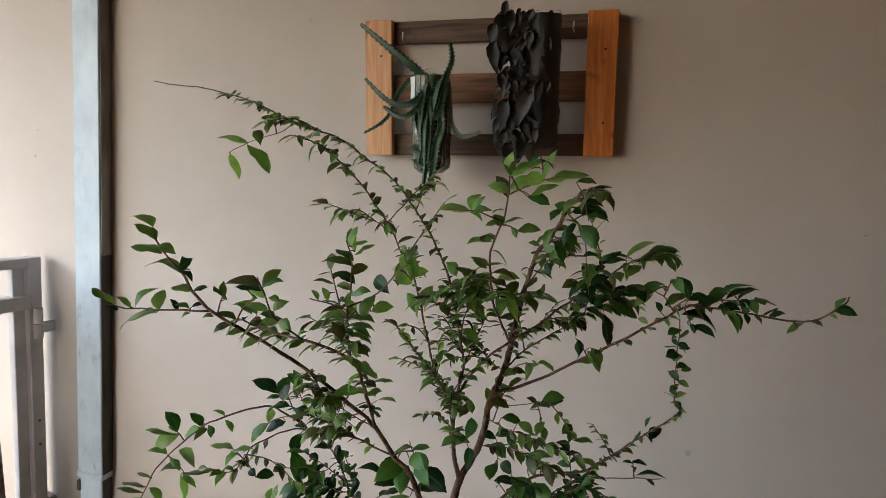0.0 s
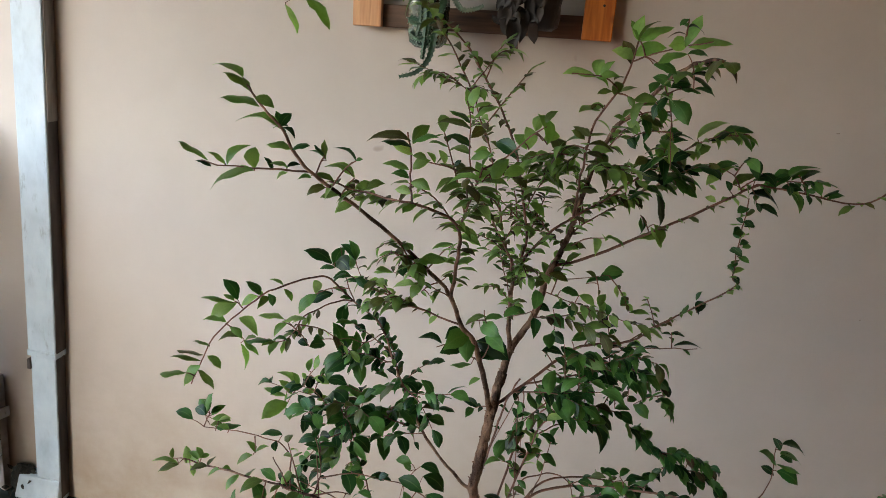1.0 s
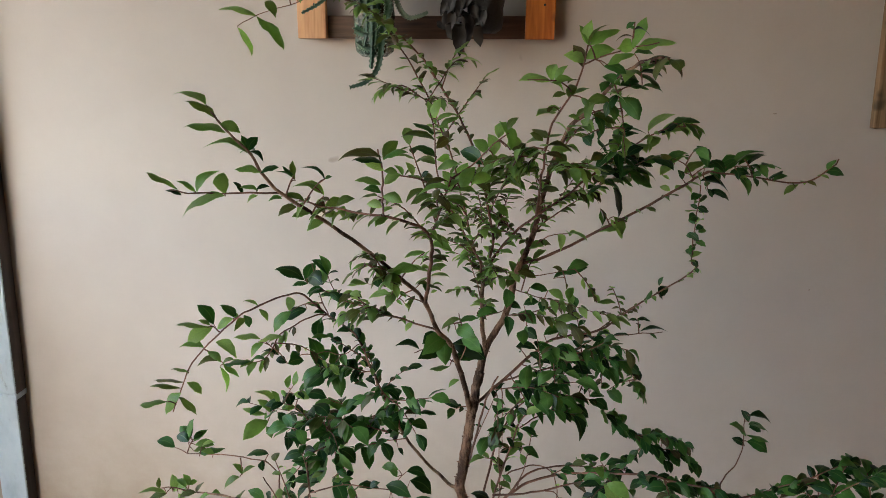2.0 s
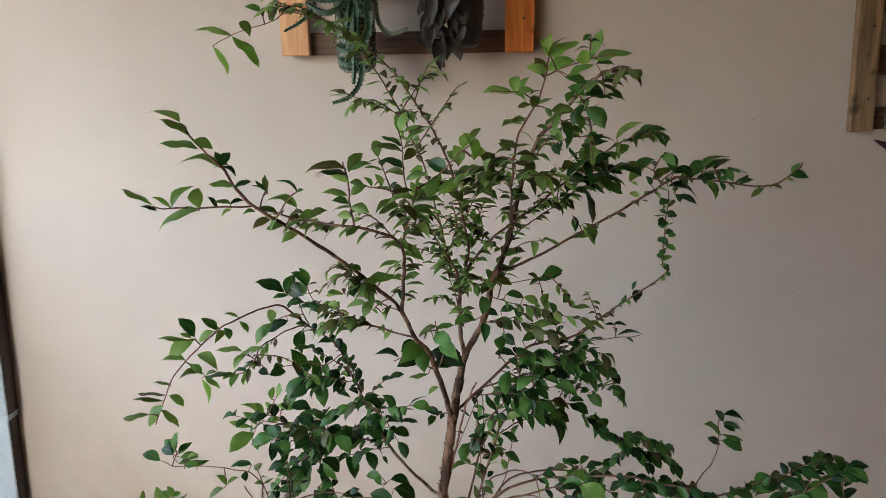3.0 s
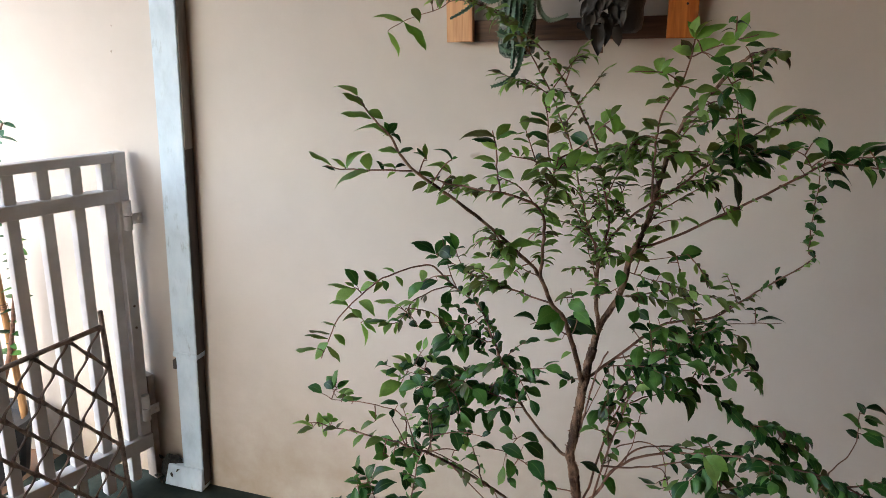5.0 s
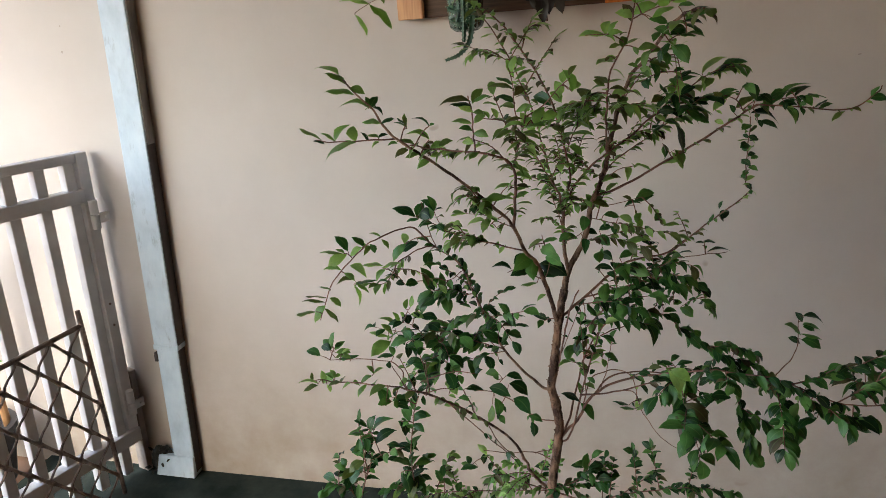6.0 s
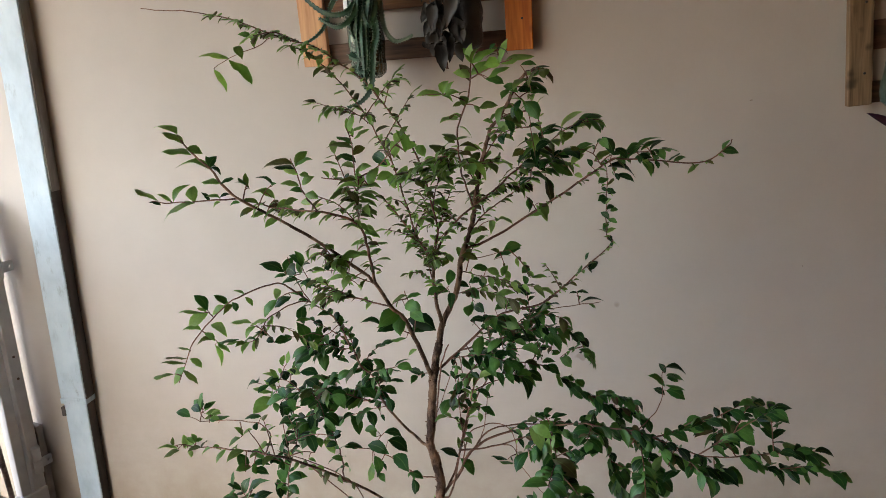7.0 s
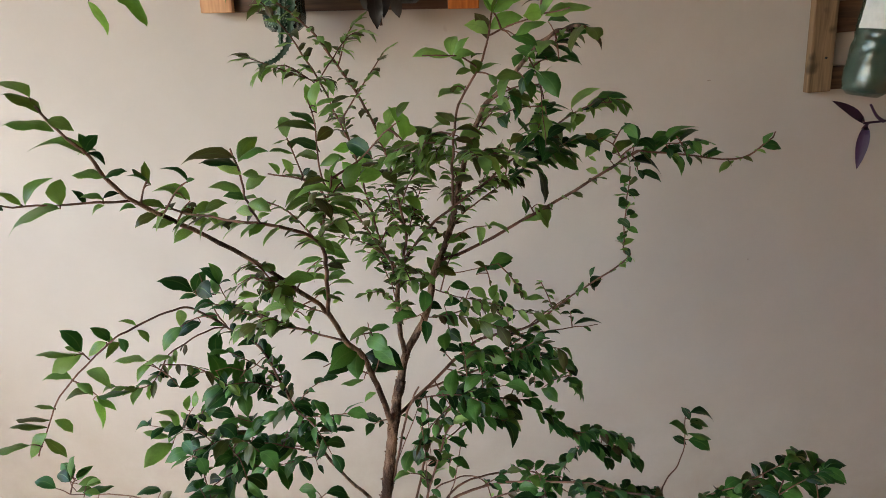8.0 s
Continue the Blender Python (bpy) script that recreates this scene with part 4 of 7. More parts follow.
branch("branch", 0.0016, 0.0006, 0.04, 0.012, 0.022, 4, 1, [(0.125, 1.110, 1.232), (0.118, 1.071, 1.271), (0.106, 1.068, 1.303), (0.086, 1.073, 1.370), (0.073, 1.069, 1.406), (0.040, 1.040, 1.477), (0.007, 0.999, 1.528), (-0.010, 0.950, 1.545)])
leaf((0.082, 1.070, 1.355), (-0.013, 0.011, 0.018), 7, 2, (0.089, 1.072, 1.358))
leaf((0.090, 1.073, 1.361), (0.007, 0.015, 0.022), -4, 2)
leaf((0.077, 1.071, 1.388), (-0.014, -0.015, 0.002), -25, 2)
branch("branch", 0.0037, 0.0008, 2.00, 0.011, 0.020, 0, 1, [(0.121, 1.090, 1.067), (0.112, 1.070, 1.108), (0.093, 1.050, 1.170), (0.075, 1.040, 1.195), (0.061, 1.014, 1.236), (0.046, 0.996, 1.261), (-0.012, 0.957, 1.320), (-0.055, 0.914, 1.363), (-0.078, 0.898, 1.386), (-0.096, 0.891, 1.415), (-0.122, 0.894, 1.439), (-0.131, 0.900, 1.445)])
leaf((-0.136, 0.908, 1.449), (-0.032, 0.009, 0.006), 54, 1, (-0.131, 0.900, 1.445))
leaf((-0.123, 0.896, 1.439), (-0.027, 0.003, 0.012), 54, 1)
leaf((-0.112, 0.889, 1.428), (-0.036, 0.001, 0.002), 52, 1)
leaf((-0.118, 0.892, 1.435), (0.016, 0.003, -0.007), -2, 1)
leaf((-0.094, 0.891, 1.411), (-0.040, 0.003, 0.001), 55, 1)
leaf((-0.101, 0.905, 1.410), (-0.005, 0.006, 0.013), 30, 0, (-0.095, 0.891, 1.413))
leaf((-0.094, 0.892, 1.413), (0.006, 0.009, 0.011), 27, 0)
leaf((-0.092, 0.890, 1.413), (0.012, -0.001, -0.008), -46, 0)
leaf((-0.083, 0.892, 1.395), (-0.023, 0.002, -0.000), 40, 1)
leaf((-0.084, 0.894, 1.394), (0.016, 0.001, 0.005), -36, 0)
leaf((-0.049, 0.915, 1.366), (-0.022, -0.003, 0.003), 47, 1, (-0.052, 0.916, 1.361))
leaf((-0.068, 0.906, 1.369), (-0.012, -0.001, -0.003), 27, 0)
leaf((-0.058, 0.920, 1.359), (-0.016, -0.004, -0.009), 21, 1, (-0.055, 0.914, 1.363))
leaf((-0.045, 0.920, 1.354), (-0.017, -0.001, -0.005), 27, 1)
leaf((-0.035, 0.936, 1.343), (-0.015, -0.007, -0.009), 3, 1)
leaf((-0.034, 0.931, 1.349), (0.011, 0.007, 0.001), 18, 1)
leaf((-0.056, 0.906, 1.388), (-0.003, 0.002, 0.016), 61, 1, (-0.065, 0.907, 1.371))
leaf((-0.056, 0.902, 1.392), (-0.011, 0.002, 0.007), 64, 0, (-0.068, 0.906, 1.373))
leaf((-0.057, 0.911, 1.386), (-0.018, -0.000, 0.006), 67, 0, (-0.065, 0.907, 1.371))
leaf((-0.032, 0.919, 1.387), (-0.021, -0.000, 0.009), 62, 0, (-0.050, 0.919, 1.358))
leaf((-0.029, 0.907, 1.390), (0.006, 0.001, 0.002), 11, 0, (-0.050, 0.919, 1.358))
leaf((-0.034, 0.927, 1.370), (-0.030, 0.004, 0.005), 46, 1, (-0.044, 0.923, 1.354))
leaf((-0.033, 0.915, 1.374), (-0.019, 0.001, 0.008), 53, 1, (-0.046, 0.922, 1.355))
leaf((-0.034, 0.930, 1.360), (0.017, 0.008, 0.002), 18, 1, (-0.040, 0.927, 1.350))
leaf((0.060, 0.985, 1.304), (-0.021, 0.000, -0.008), 50, 2, (0.036, 0.987, 1.273))
leaf((0.064, 0.992, 1.296), (0.021, 0.001, 0.002), -60, 1, (0.042, 0.992, 1.266))
leaf((0.065, 1.005, 1.271), (0.021, -0.001, 0.001), -61, 1, (0.049, 0.999, 1.257))
leaf((0.013, 0.972, 1.302), (0.008, -0.003, -0.006), -22, 1, (0.011, 0.971, 1.296))
leaf((0.006, 0.970, 1.291), (-0.019, -0.000, -0.007), 52, 2, (0.011, 0.971, 1.296))
leaf((0.037, 0.988, 1.276), (0.028, 0.000, 0.005), -51, 2)
leaf((0.035, 0.984, 1.277), (-0.010, 0.003, 0.006), 22, 2)
leaf((0.025, 0.991, 1.252), (-0.024, 0.004, -0.009), 49, 2, (0.039, 0.990, 1.269))
leaf((0.024, 0.977, 1.282), (0.030, 0.000, 0.005), -34, 2)
leaf((0.019, 0.977, 1.272), (0.013, -0.012, -0.005), 2, 2, (0.025, 0.979, 1.284))
leaf((0.030, 0.996, 1.254), (0.011, -0.005, -0.004), -43, 2, (0.040, 0.991, 1.268))
leaf((0.008, 0.971, 1.277), (0.008, -0.016, -0.004), -5, 0, (0.016, 0.974, 1.291))
leaf((0.019, 0.965, 1.298), (-0.010, 0.004, 0.001), 5, 1, (0.016, 0.974, 1.291))
leaf((0.031, 0.993, 1.245), (0.007, -0.004, -0.003), 2, 1, (0.045, 0.995, 1.263))
leaf((0.039, 1.005, 1.238), (0.006, -0.004, -0.005), -1, 1, (0.052, 1.004, 1.251))
leaf((0.086, 1.048, 1.181), (-0.025, -0.027, -0.010), -6, 0)
leaf((0.107, 1.089, 1.068), (-0.021, 0.008, 0.003), 2, 0, (0.120, 1.088, 1.072))
leaf((0.102, 1.083, 1.069), (-0.008, -0.016, -0.005), 0, 0, (0.120, 1.088, 1.072))
leaf((0.105, 1.067, 1.119), (-0.012, -0.003, -0.010), 36, 1)
branch("branch", 0.0011, 0.0005, 2.00, 0.020, 0.024, 0, 1, [(-0.070, 0.904, 1.375), (-0.138, 0.881, 1.375), (-0.156, 0.870, 1.378)])
leaf((-0.151, 0.876, 1.378), (-0.028, 0.001, 0.012), 70, 1)
leaf((-0.135, 0.874, 1.377), (-0.017, 0.002, 0.008), 60, 1, (-0.138, 0.881, 1.375))
leaf((-0.146, 0.871, 1.374), (-0.014, 0.000, 0.003), 51, 0)
leaf((-0.138, 0.885, 1.374), (0.016, 0.011, 0.018), -22, 1)
leaf((-0.113, 0.885, 1.375), (-0.008, 0.020, 0.014), 22, 1)
leaf((-0.101, 0.897, 1.373), (-0.009, 0.001, 0.010), 55, 0)
leaf((-0.111, 0.880, 1.374), (-0.036, -0.004, -0.021), 49, 1, (-0.115, 0.889, 1.374))
leaf((-0.103, 0.894, 1.379), (0.016, 0.001, -0.002), -48, 1)
leaf((-0.091, 0.904, 1.376), (0.011, 0.003, 0.003), -28, 0, (-0.088, 0.897, 1.374))
leaf((-0.088, 0.899, 1.372), (-0.009, -0.001, -0.007), 21, 1)
branch("branch", 0.0021, 0.0008, 0.15, 0.014, 0.024, 1, 1, [(0.061, 1.014, 1.236), (0.069, 0.948, 1.312), (0.068, 0.928, 1.335), (0.060, 0.908, 1.350), (0.034, 0.901, 1.360), (0.012, 0.904, 1.361), (-0.030, 0.923, 1.360), (-0.059, 0.930, 1.363)])
leaf((-0.021, 0.921, 1.363), (0.016, 0.004, 0.006), -19, 1)
leaf((0.069, 0.939, 1.326), (0.019, -0.003, -0.005), -55, 2)
leaf((0.070, 0.938, 1.321), (0.010, 0.004, 0.010), -43, 2)
leaf((0.062, 0.997, 1.257), (-0.004, 0.011, 0.007), 2, 0, (0.065, 0.992, 1.259))
leaf((0.069, 0.979, 1.270), (0.012, -0.001, 0.001), -54, 1)
leaf((0.068, 0.993, 1.257), (0.006, 0.002, 0.002), 1, 1)
branch("branch", 0.0011, 0.0007, 0.20, 0.010, 0.024, 3, 1, [(0.067, 0.925, 1.337), (0.075, 0.894, 1.363), (0.086, 0.860, 1.408)])
leaf((0.085, 0.871, 1.394), (-0.006, 0.009, 0.014), 11, 2)
branch("branch", 0.0010, 0.0006, 2.00, 0.010, 0.019, 0, 1, [(0.026, 0.902, 1.360), (0.033, 0.838, 1.395), (0.035, 0.822, 1.412), (0.032, 0.810, 1.434)])
leaf((0.035, 0.810, 1.428), (-0.031, -0.002, -0.004), 45, 1)
leaf((0.036, 0.811, 1.426), (0.009, 0.012, 0.013), 19, 1)
leaf((0.036, 0.810, 1.427), (0.018, -0.001, 0.006), -43, 0)
leaf((0.036, 0.809, 1.424), (-0.023, 0.001, 0.000), 53, 0)
leaf((0.036, 0.817, 1.417), (-0.015, 0.000, 0.005), 3, 1)
leaf((0.035, 0.822, 1.416), (0.011, -0.002, -0.001), 1, 1)
leaf((0.033, 0.825, 1.404), (-0.021, 0.004, 0.001), 41, 1)
leaf((0.035, 0.830, 1.404), (0.012, 0.003, 0.008), 7, 1)
leaf((0.031, 0.843, 1.394), (-0.014, -0.001, 0.002), 20, 0)
leaf((0.032, 0.844, 1.391), (0.017, -0.010, -0.002), 3, 1)
leaf((0.028, 0.874, 1.375), (-0.014, 0.008, 0.000), -4, 1)
leaf((0.026, 0.893, 1.366), (0.009, 0.002, 0.004), -8, 1)
branch("branch", 0.0010, 0.0006, 2.00, 0.009, 0.021, 0, 1, [(0.082, 0.876, 1.386), (0.066, 0.896, 1.394), (0.034, 0.900, 1.400)])
leaf((0.042, 0.900, 1.399), (-0.008, 0.002, 0.008), 16, 1)
leaf((0.051, 0.901, 1.399), (-0.007, 0.002, 0.011), 11, 1)
leaf((0.059, 0.907, 1.397), (0.005, 0.000, 0.006), -13, 0, (0.059, 0.897, 1.396))
branch("branch", 0.0016, 0.0009, 0.02, 0.009, 0.020, 7, 1, [(0.126, 1.110, 1.240), (0.119, 1.073, 1.272), (0.078, 1.020, 1.350)])
branch("branch", 0.0013, 0.0008, 0.20, 0.012, 0.025, 5, 1, [(0.075, 1.040, 1.195), (-0.004, 1.070, 1.202), (-0.063, 1.100, 1.205)])
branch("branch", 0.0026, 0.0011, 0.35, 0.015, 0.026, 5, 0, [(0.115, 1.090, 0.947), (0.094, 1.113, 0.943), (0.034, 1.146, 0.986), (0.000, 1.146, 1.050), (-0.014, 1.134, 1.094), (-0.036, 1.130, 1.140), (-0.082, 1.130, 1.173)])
leaf((0.022, 1.152, 1.018), (-0.028, -0.005, -0.001), 10, 0)
leaf((0.042, 1.152, 0.992), (-0.033, 0.001, 0.003), 33, 0, (0.033, 1.146, 0.988))
leaf((-0.021, 1.129, 1.095), (-0.009, 0.008, 0.004), 6, 1, (-0.015, 1.134, 1.097))
leaf((-0.015, 1.134, 1.092), (0.005, -0.009, -0.007), -8, 1)
branch("branch", 0.0015, 0.0006, 2.00, 0.008, 0.024, 0, 1, [(-0.082, 1.130, 1.173), (-0.091, 1.080, 1.209), (-0.106, 1.060, 1.217), (-0.136, 1.024, 1.210), (-0.151, 1.011, 1.204), (-0.191, 0.990, 1.161), (-0.202, 0.979, 1.134), (-0.206, 0.960, 1.108)])
leaf((-0.171, 0.994, 1.201), (-0.019, 0.004, 0.019), 37, 0, (-0.168, 1.001, 1.189))
leaf((-0.153, 1.015, 1.201), (-0.020, 0.005, 0.012), 53, 0)
leaf((-0.177, 1.006, 1.192), (-0.025, -0.009, -0.021), -9, 1, (-0.169, 1.000, 1.188))
leaf((-0.182, 0.991, 1.173), (-0.026, -0.002, -0.001), 53, 2)
leaf((-0.178, 0.993, 1.197), (-0.035, 0.001, -0.001), 72, 1, (-0.172, 0.999, 1.185))
leaf((-0.181, 1.008, 1.193), (-0.014, 0.002, 0.004), 52, 1, (-0.169, 1.000, 1.188))
leaf((-0.157, 1.017, 1.200), (-0.017, -0.004, -0.014), 26, 2, (-0.154, 1.009, 1.202))
leaf((-0.150, 1.016, 1.200), (-0.015, 0.001, 0.004), 47, 2)
leaf((-0.140, 1.006, 1.205), (-0.006, -0.017, -0.008), -22, 1, (-0.146, 1.015, 1.206))
leaf((-0.144, 1.014, 1.206), (0.009, -0.009, -0.010), -15, 0)
leaf((-0.171, 0.998, 1.178), (0.026, -0.010, -0.013), -27, 1)
leaf((-0.177, 0.988, 1.170), (0.016, -0.005, -0.009), -27, 1, (-0.184, 0.993, 1.171))
leaf((-0.164, 0.988, 1.160), (-0.023, -0.004, -0.007), 40, 1, (-0.184, 0.993, 1.171))
leaf((-0.164, 0.989, 1.152), (0.006, -0.002, -0.030), -83, 1, (-0.186, 0.992, 1.167))
leaf((-0.161, 0.991, 1.156), (0.019, -0.005, -0.013), -67, 1, (-0.183, 0.993, 1.172))
leaf((-0.160, 0.991, 1.155), (0.029, 0.002, 0.004), -67, 0, (-0.183, 0.993, 1.172))
leaf((-0.133, 1.032, 1.211), (-0.016, -0.002, 0.005), 62, 1)
leaf((-0.131, 1.028, 1.209), (0.010, -0.001, -0.013), -42, 1)
leaf((-0.196, 0.979, 1.147), (-0.019, 0.000, 0.002), 75, 1, (-0.198, 0.984, 1.144))
leaf((-0.203, 0.983, 1.133), (-0.032, -0.002, 0.000), 80, 1)
leaf((-0.204, 0.977, 1.128), (-0.035, 0.000, -0.001), 77, 1)
leaf((-0.199, 0.981, 1.134), (0.016, -0.002, -0.012), -41, 1)
leaf((-0.202, 0.971, 1.126), (-0.016, -0.003, -0.026), 27, 2)
leaf((-0.212, 0.959, 1.121), (-0.030, -0.001, -0.007), 65, 1, (-0.205, 0.965, 1.115))
leaf((-0.202, 0.965, 1.124), (0.019, -0.002, -0.019), -75, 1)
branch("branch", 0.0011, 0.0006, 0.40, 0.014, 0.022, 1, 1, [(-0.074, 1.130, 1.166), (-0.089, 1.097, 1.174), (-0.118, 1.071, 1.160), (-0.135, 1.054, 1.132), (-0.169, 1.050, 1.131)])
leaf((-0.141, 1.064, 1.155), (-0.033, -0.001, -0.002), 63, 1, (-0.128, 1.061, 1.148))
leaf((-0.140, 1.073, 1.146), (-0.013, -0.007, -0.017), 10, 1, (-0.128, 1.061, 1.148))
leaf((-0.142, 1.058, 1.154), (0.028, 0.003, 0.007), -56, 1, (-0.129, 1.060, 1.147))
leaf((-0.120, 1.066, 1.142), (0.010, 0.005, 0.019), -38, 1, (-0.126, 1.063, 1.150))
leaf((-0.105, 1.055, 1.129), (0.014, 0.019, -0.004), 7, 0, (-0.132, 1.058, 1.140))
leaf((-0.109, 1.062, 1.126), (-0.015, 0.009, -0.001), 13, 0, (-0.132, 1.058, 1.140))
leaf((-0.121, 1.056, 1.139), (-0.019, 0.005, -0.001), 63, 0, (-0.130, 1.059, 1.143))
leaf((-0.119, 1.062, 1.136), (-0.012, 0.004, 0.004), 21, 0, (-0.130, 1.059, 1.144))
leaf((-0.151, 1.049, 1.129), (0.022, -0.002, 0.006), -61, 0)
branch("branch", 0.0009, 0.0006, 0.20, 0.009, 0.036, 1, 0, [(-0.011, 1.136, 1.085), (-0.032, 1.130, 1.086), (-0.075, 1.130, 1.085)])
leaf((-0.030, 1.139, 1.065), (-0.013, 0.001, 0.004), 37, 0, (-0.029, 1.131, 1.086))
leaf((-0.036, 1.131, 1.068), (0.018, 0.002, -0.006), -57, 0, (-0.037, 1.130, 1.085))
branch("branch", 0.0028, 0.0007, 0.50, 0.028, 0.026, 1, 1, [(0.118, 1.110, 0.743), (0.089, 1.058, 0.812), (0.081, 1.031, 0.852), (0.054, 0.991, 0.925), (-0.026, 0.924, 1.016), (-0.066, 0.911, 1.034), (-0.094, 0.914, 1.037), (-0.167, 0.937, 1.024), (-0.191, 0.950, 1.015)])
leaf((-0.209, 0.952, 1.011), (-0.005, 0.011, 0.014), 20, 1, (-0.191, 0.950, 1.015))
leaf((-0.209, 0.955, 1.009), (0.019, 0.005, 0.010), -30, 1, (-0.191, 0.950, 1.015))
leaf((-0.202, 0.950, 1.011), (0.007, -0.006, -0.008), -18, 1, (-0.191, 0.950, 1.015))
leaf((-0.212, 0.942, 1.016), (-0.028, -0.006, 0.001), 74, 1, (-0.191, 0.950, 1.015))
leaf((-0.217, 0.953, 1.007), (-0.020, -0.007, -0.009), 47, 1, (-0.191, 0.950, 1.015))
leaf((-0.224, 0.952, 1.014), (-0.002, 0.004, 0.011), 42, 1, (-0.191, 0.950, 1.015))
leaf((-0.104, 0.914, 1.005), (-0.013, 0.008, 0.021), 34, 0, (-0.100, 0.916, 1.036))
leaf((-0.097, 0.919, 1.010), (-0.016, -0.012, 0.001), 1, 0, (-0.089, 0.913, 1.036))
leaf((-0.095, 0.914, 1.013), (0.023, 0.006, 0.000), -47, 0, (-0.089, 0.913, 1.036))
leaf((-0.090, 0.908, 1.012), (0.019, 0.002, -0.006), -28, 0, (-0.085, 0.913, 1.036))
leaf((-0.189, 0.950, 1.022), (-0.009, 0.007, 0.009), 23, 1, (-0.188, 0.948, 1.016))
leaf((-0.188, 0.948, 1.025), (0.005, 0.009, -0.001), 5, 1, (-0.188, 0.948, 1.016))
leaf((-0.190, 0.945, 1.024), (-0.014, 0.007, 0.003), 28, 1, (-0.188, 0.948, 1.016))
branch("branch", 0.0011, 0.0006, 2.00, 0.008, 0.023, 0, 1, [(-0.073, 0.912, 1.035), (-0.096, 0.983, 1.011), (-0.102, 0.992, 1.020), (-0.136, 1.006, 1.026), (-0.230, 1.040, 1.002)])
leaf((-0.248, 1.046, 1.005), (-0.025, 0.006, 0.003), 20, 0, (-0.230, 1.040, 1.002))
leaf((-0.229, 1.042, 1.017), (-0.018, 0.020, 0.008), 18, 0, (-0.230, 1.040, 1.002))
leaf((-0.225, 1.037, 1.026), (0.005, 0.005, 0.023), -37, 0, (-0.230, 1.040, 1.002))
leaf((-0.221, 1.042, 1.019), (0.012, 0.013, 0.009), 13, 0, (-0.222, 1.036, 1.004))
leaf((-0.219, 1.039, 1.016), (0.023, 0.002, 0.000), -34, 1, (-0.220, 1.035, 1.004))
leaf((-0.214, 1.036, 1.008), (0.031, 0.005, 0.004), -64, 0)
leaf((-0.115, 1.004, 1.035), (-0.026, 0.001, -0.006), 59, 0, (-0.119, 0.999, 1.025))
leaf((-0.121, 1.001, 1.028), (0.004, -0.013, -0.005), -22, 0)
leaf((-0.150, 1.011, 0.999), (-0.013, 0.004, 0.010), 48, 1, (-0.151, 1.010, 1.022))
leaf((-0.151, 1.014, 0.997), (0.014, 0.005, 0.008), -49, 1, (-0.151, 1.010, 1.022))
leaf((-0.152, 1.008, 0.997), (-0.017, -0.004, -0.015), 43, 1, (-0.151, 1.010, 1.022))
leaf((-0.219, 1.036, 1.026), (0.008, 0.011, 0.002), 11, 0, (-0.224, 1.037, 1.003))
leaf((-0.224, 1.040, 1.027), (-0.013, 0.014, 0.003), 25, 0, (-0.227, 1.039, 1.003))
leaf((-0.208, 1.034, 1.018), (0.015, 0.002, 0.005), -48, 1, (-0.210, 1.030, 1.006))
leaf((-0.219, 1.034, 1.010), (0.015, 0.002, 0.003), -36, 1, (-0.221, 1.036, 1.004))
leaf((-0.188, 1.022, 1.017), (-0.015, -0.001, 0.002), 24, 1, (-0.191, 1.023, 1.011))
leaf((-0.227, 1.038, 1.020), (-0.020, 0.014, -0.002), 16, 0, (-0.227, 1.039, 1.003))
branch("branch", 0.0011, 0.0006, 0.10, 0.022, 0.028, 1, 0, [(0.039, 1.143, 0.981), (0.019, 1.164, 0.981), (-0.045, 1.196, 0.963), (-0.077, 1.206, 0.968), (-0.109, 1.210, 0.969)])
leaf((0.010, 1.173, 0.977), (0.010, -0.006, -0.016), -12, 0, (0.011, 1.168, 0.980))
leaf((-0.090, 1.208, 0.980), (0.023, 0.002, 0.005), -57, 1, (-0.093, 1.208, 0.968))
branch("branch", 0.0010, 0.0006, 0.10, 0.022, 0.028, 1, 0, [(-0.009, 1.138, 1.076), (0.010, 1.119, 1.061), (0.025, 1.107, 1.062), (0.071, 1.080, 1.084)])
leaf((0.048, 1.094, 1.069), (-0.017, 0.004, 0.018), 25, 0)
leaf((0.028, 1.105, 1.062), (-0.018, 0.001, 0.013), 37, 0)
leaf((0.042, 1.099, 1.061), (0.017, -0.018, -0.003), -6, 0, (0.039, 1.100, 1.068))
leaf((0.056, 1.090, 1.056), (0.022, -0.001, -0.001), -62, 0, (0.053, 1.093, 1.074))
branch("branch", 0.0012, 0.0006, 0.15, 0.022, 0.028, 1, 0, [(0.016, 0.957, 0.970), (-0.013, 1.044, 0.953), (-0.033, 1.083, 0.954), (-0.050, 1.105, 0.967), (-0.070, 1.116, 0.986), (-0.108, 1.120, 1.028), (-0.132, 1.120, 1.037)])
leaf((-0.136, 1.120, 1.035), (-0.012, 0.007, 0.015), 50, 1, (-0.129, 1.120, 1.036))
leaf((-0.124, 1.122, 1.059), (0.001, 0.010, 0.014), 15, 2, (-0.129, 1.120, 1.036))
leaf((-0.116, 1.121, 1.064), (0.002, 0.008, 0.017), -17, 2, (-0.126, 1.120, 1.035))
leaf((-0.130, 1.127, 1.043), (-0.007, 0.009, 0.004), 15, 2, (-0.129, 1.120, 1.036))
leaf((-0.116, 1.120, 1.052), (0.022, -0.003, -0.004), -20, 1, (-0.123, 1.120, 1.034))
leaf((-0.104, 1.119, 1.061), (0.003, 0.006, 0.007), 13, 0, (-0.114, 1.120, 1.030))
leaf((-0.102, 1.125, 1.003), (0.020, 0.010, 0.000), -1, 0, (-0.094, 1.119, 1.014))
leaf((-0.069, 1.117, 0.994), (0.018, -0.026, -0.006), -16, 0, (-0.072, 1.116, 0.989))
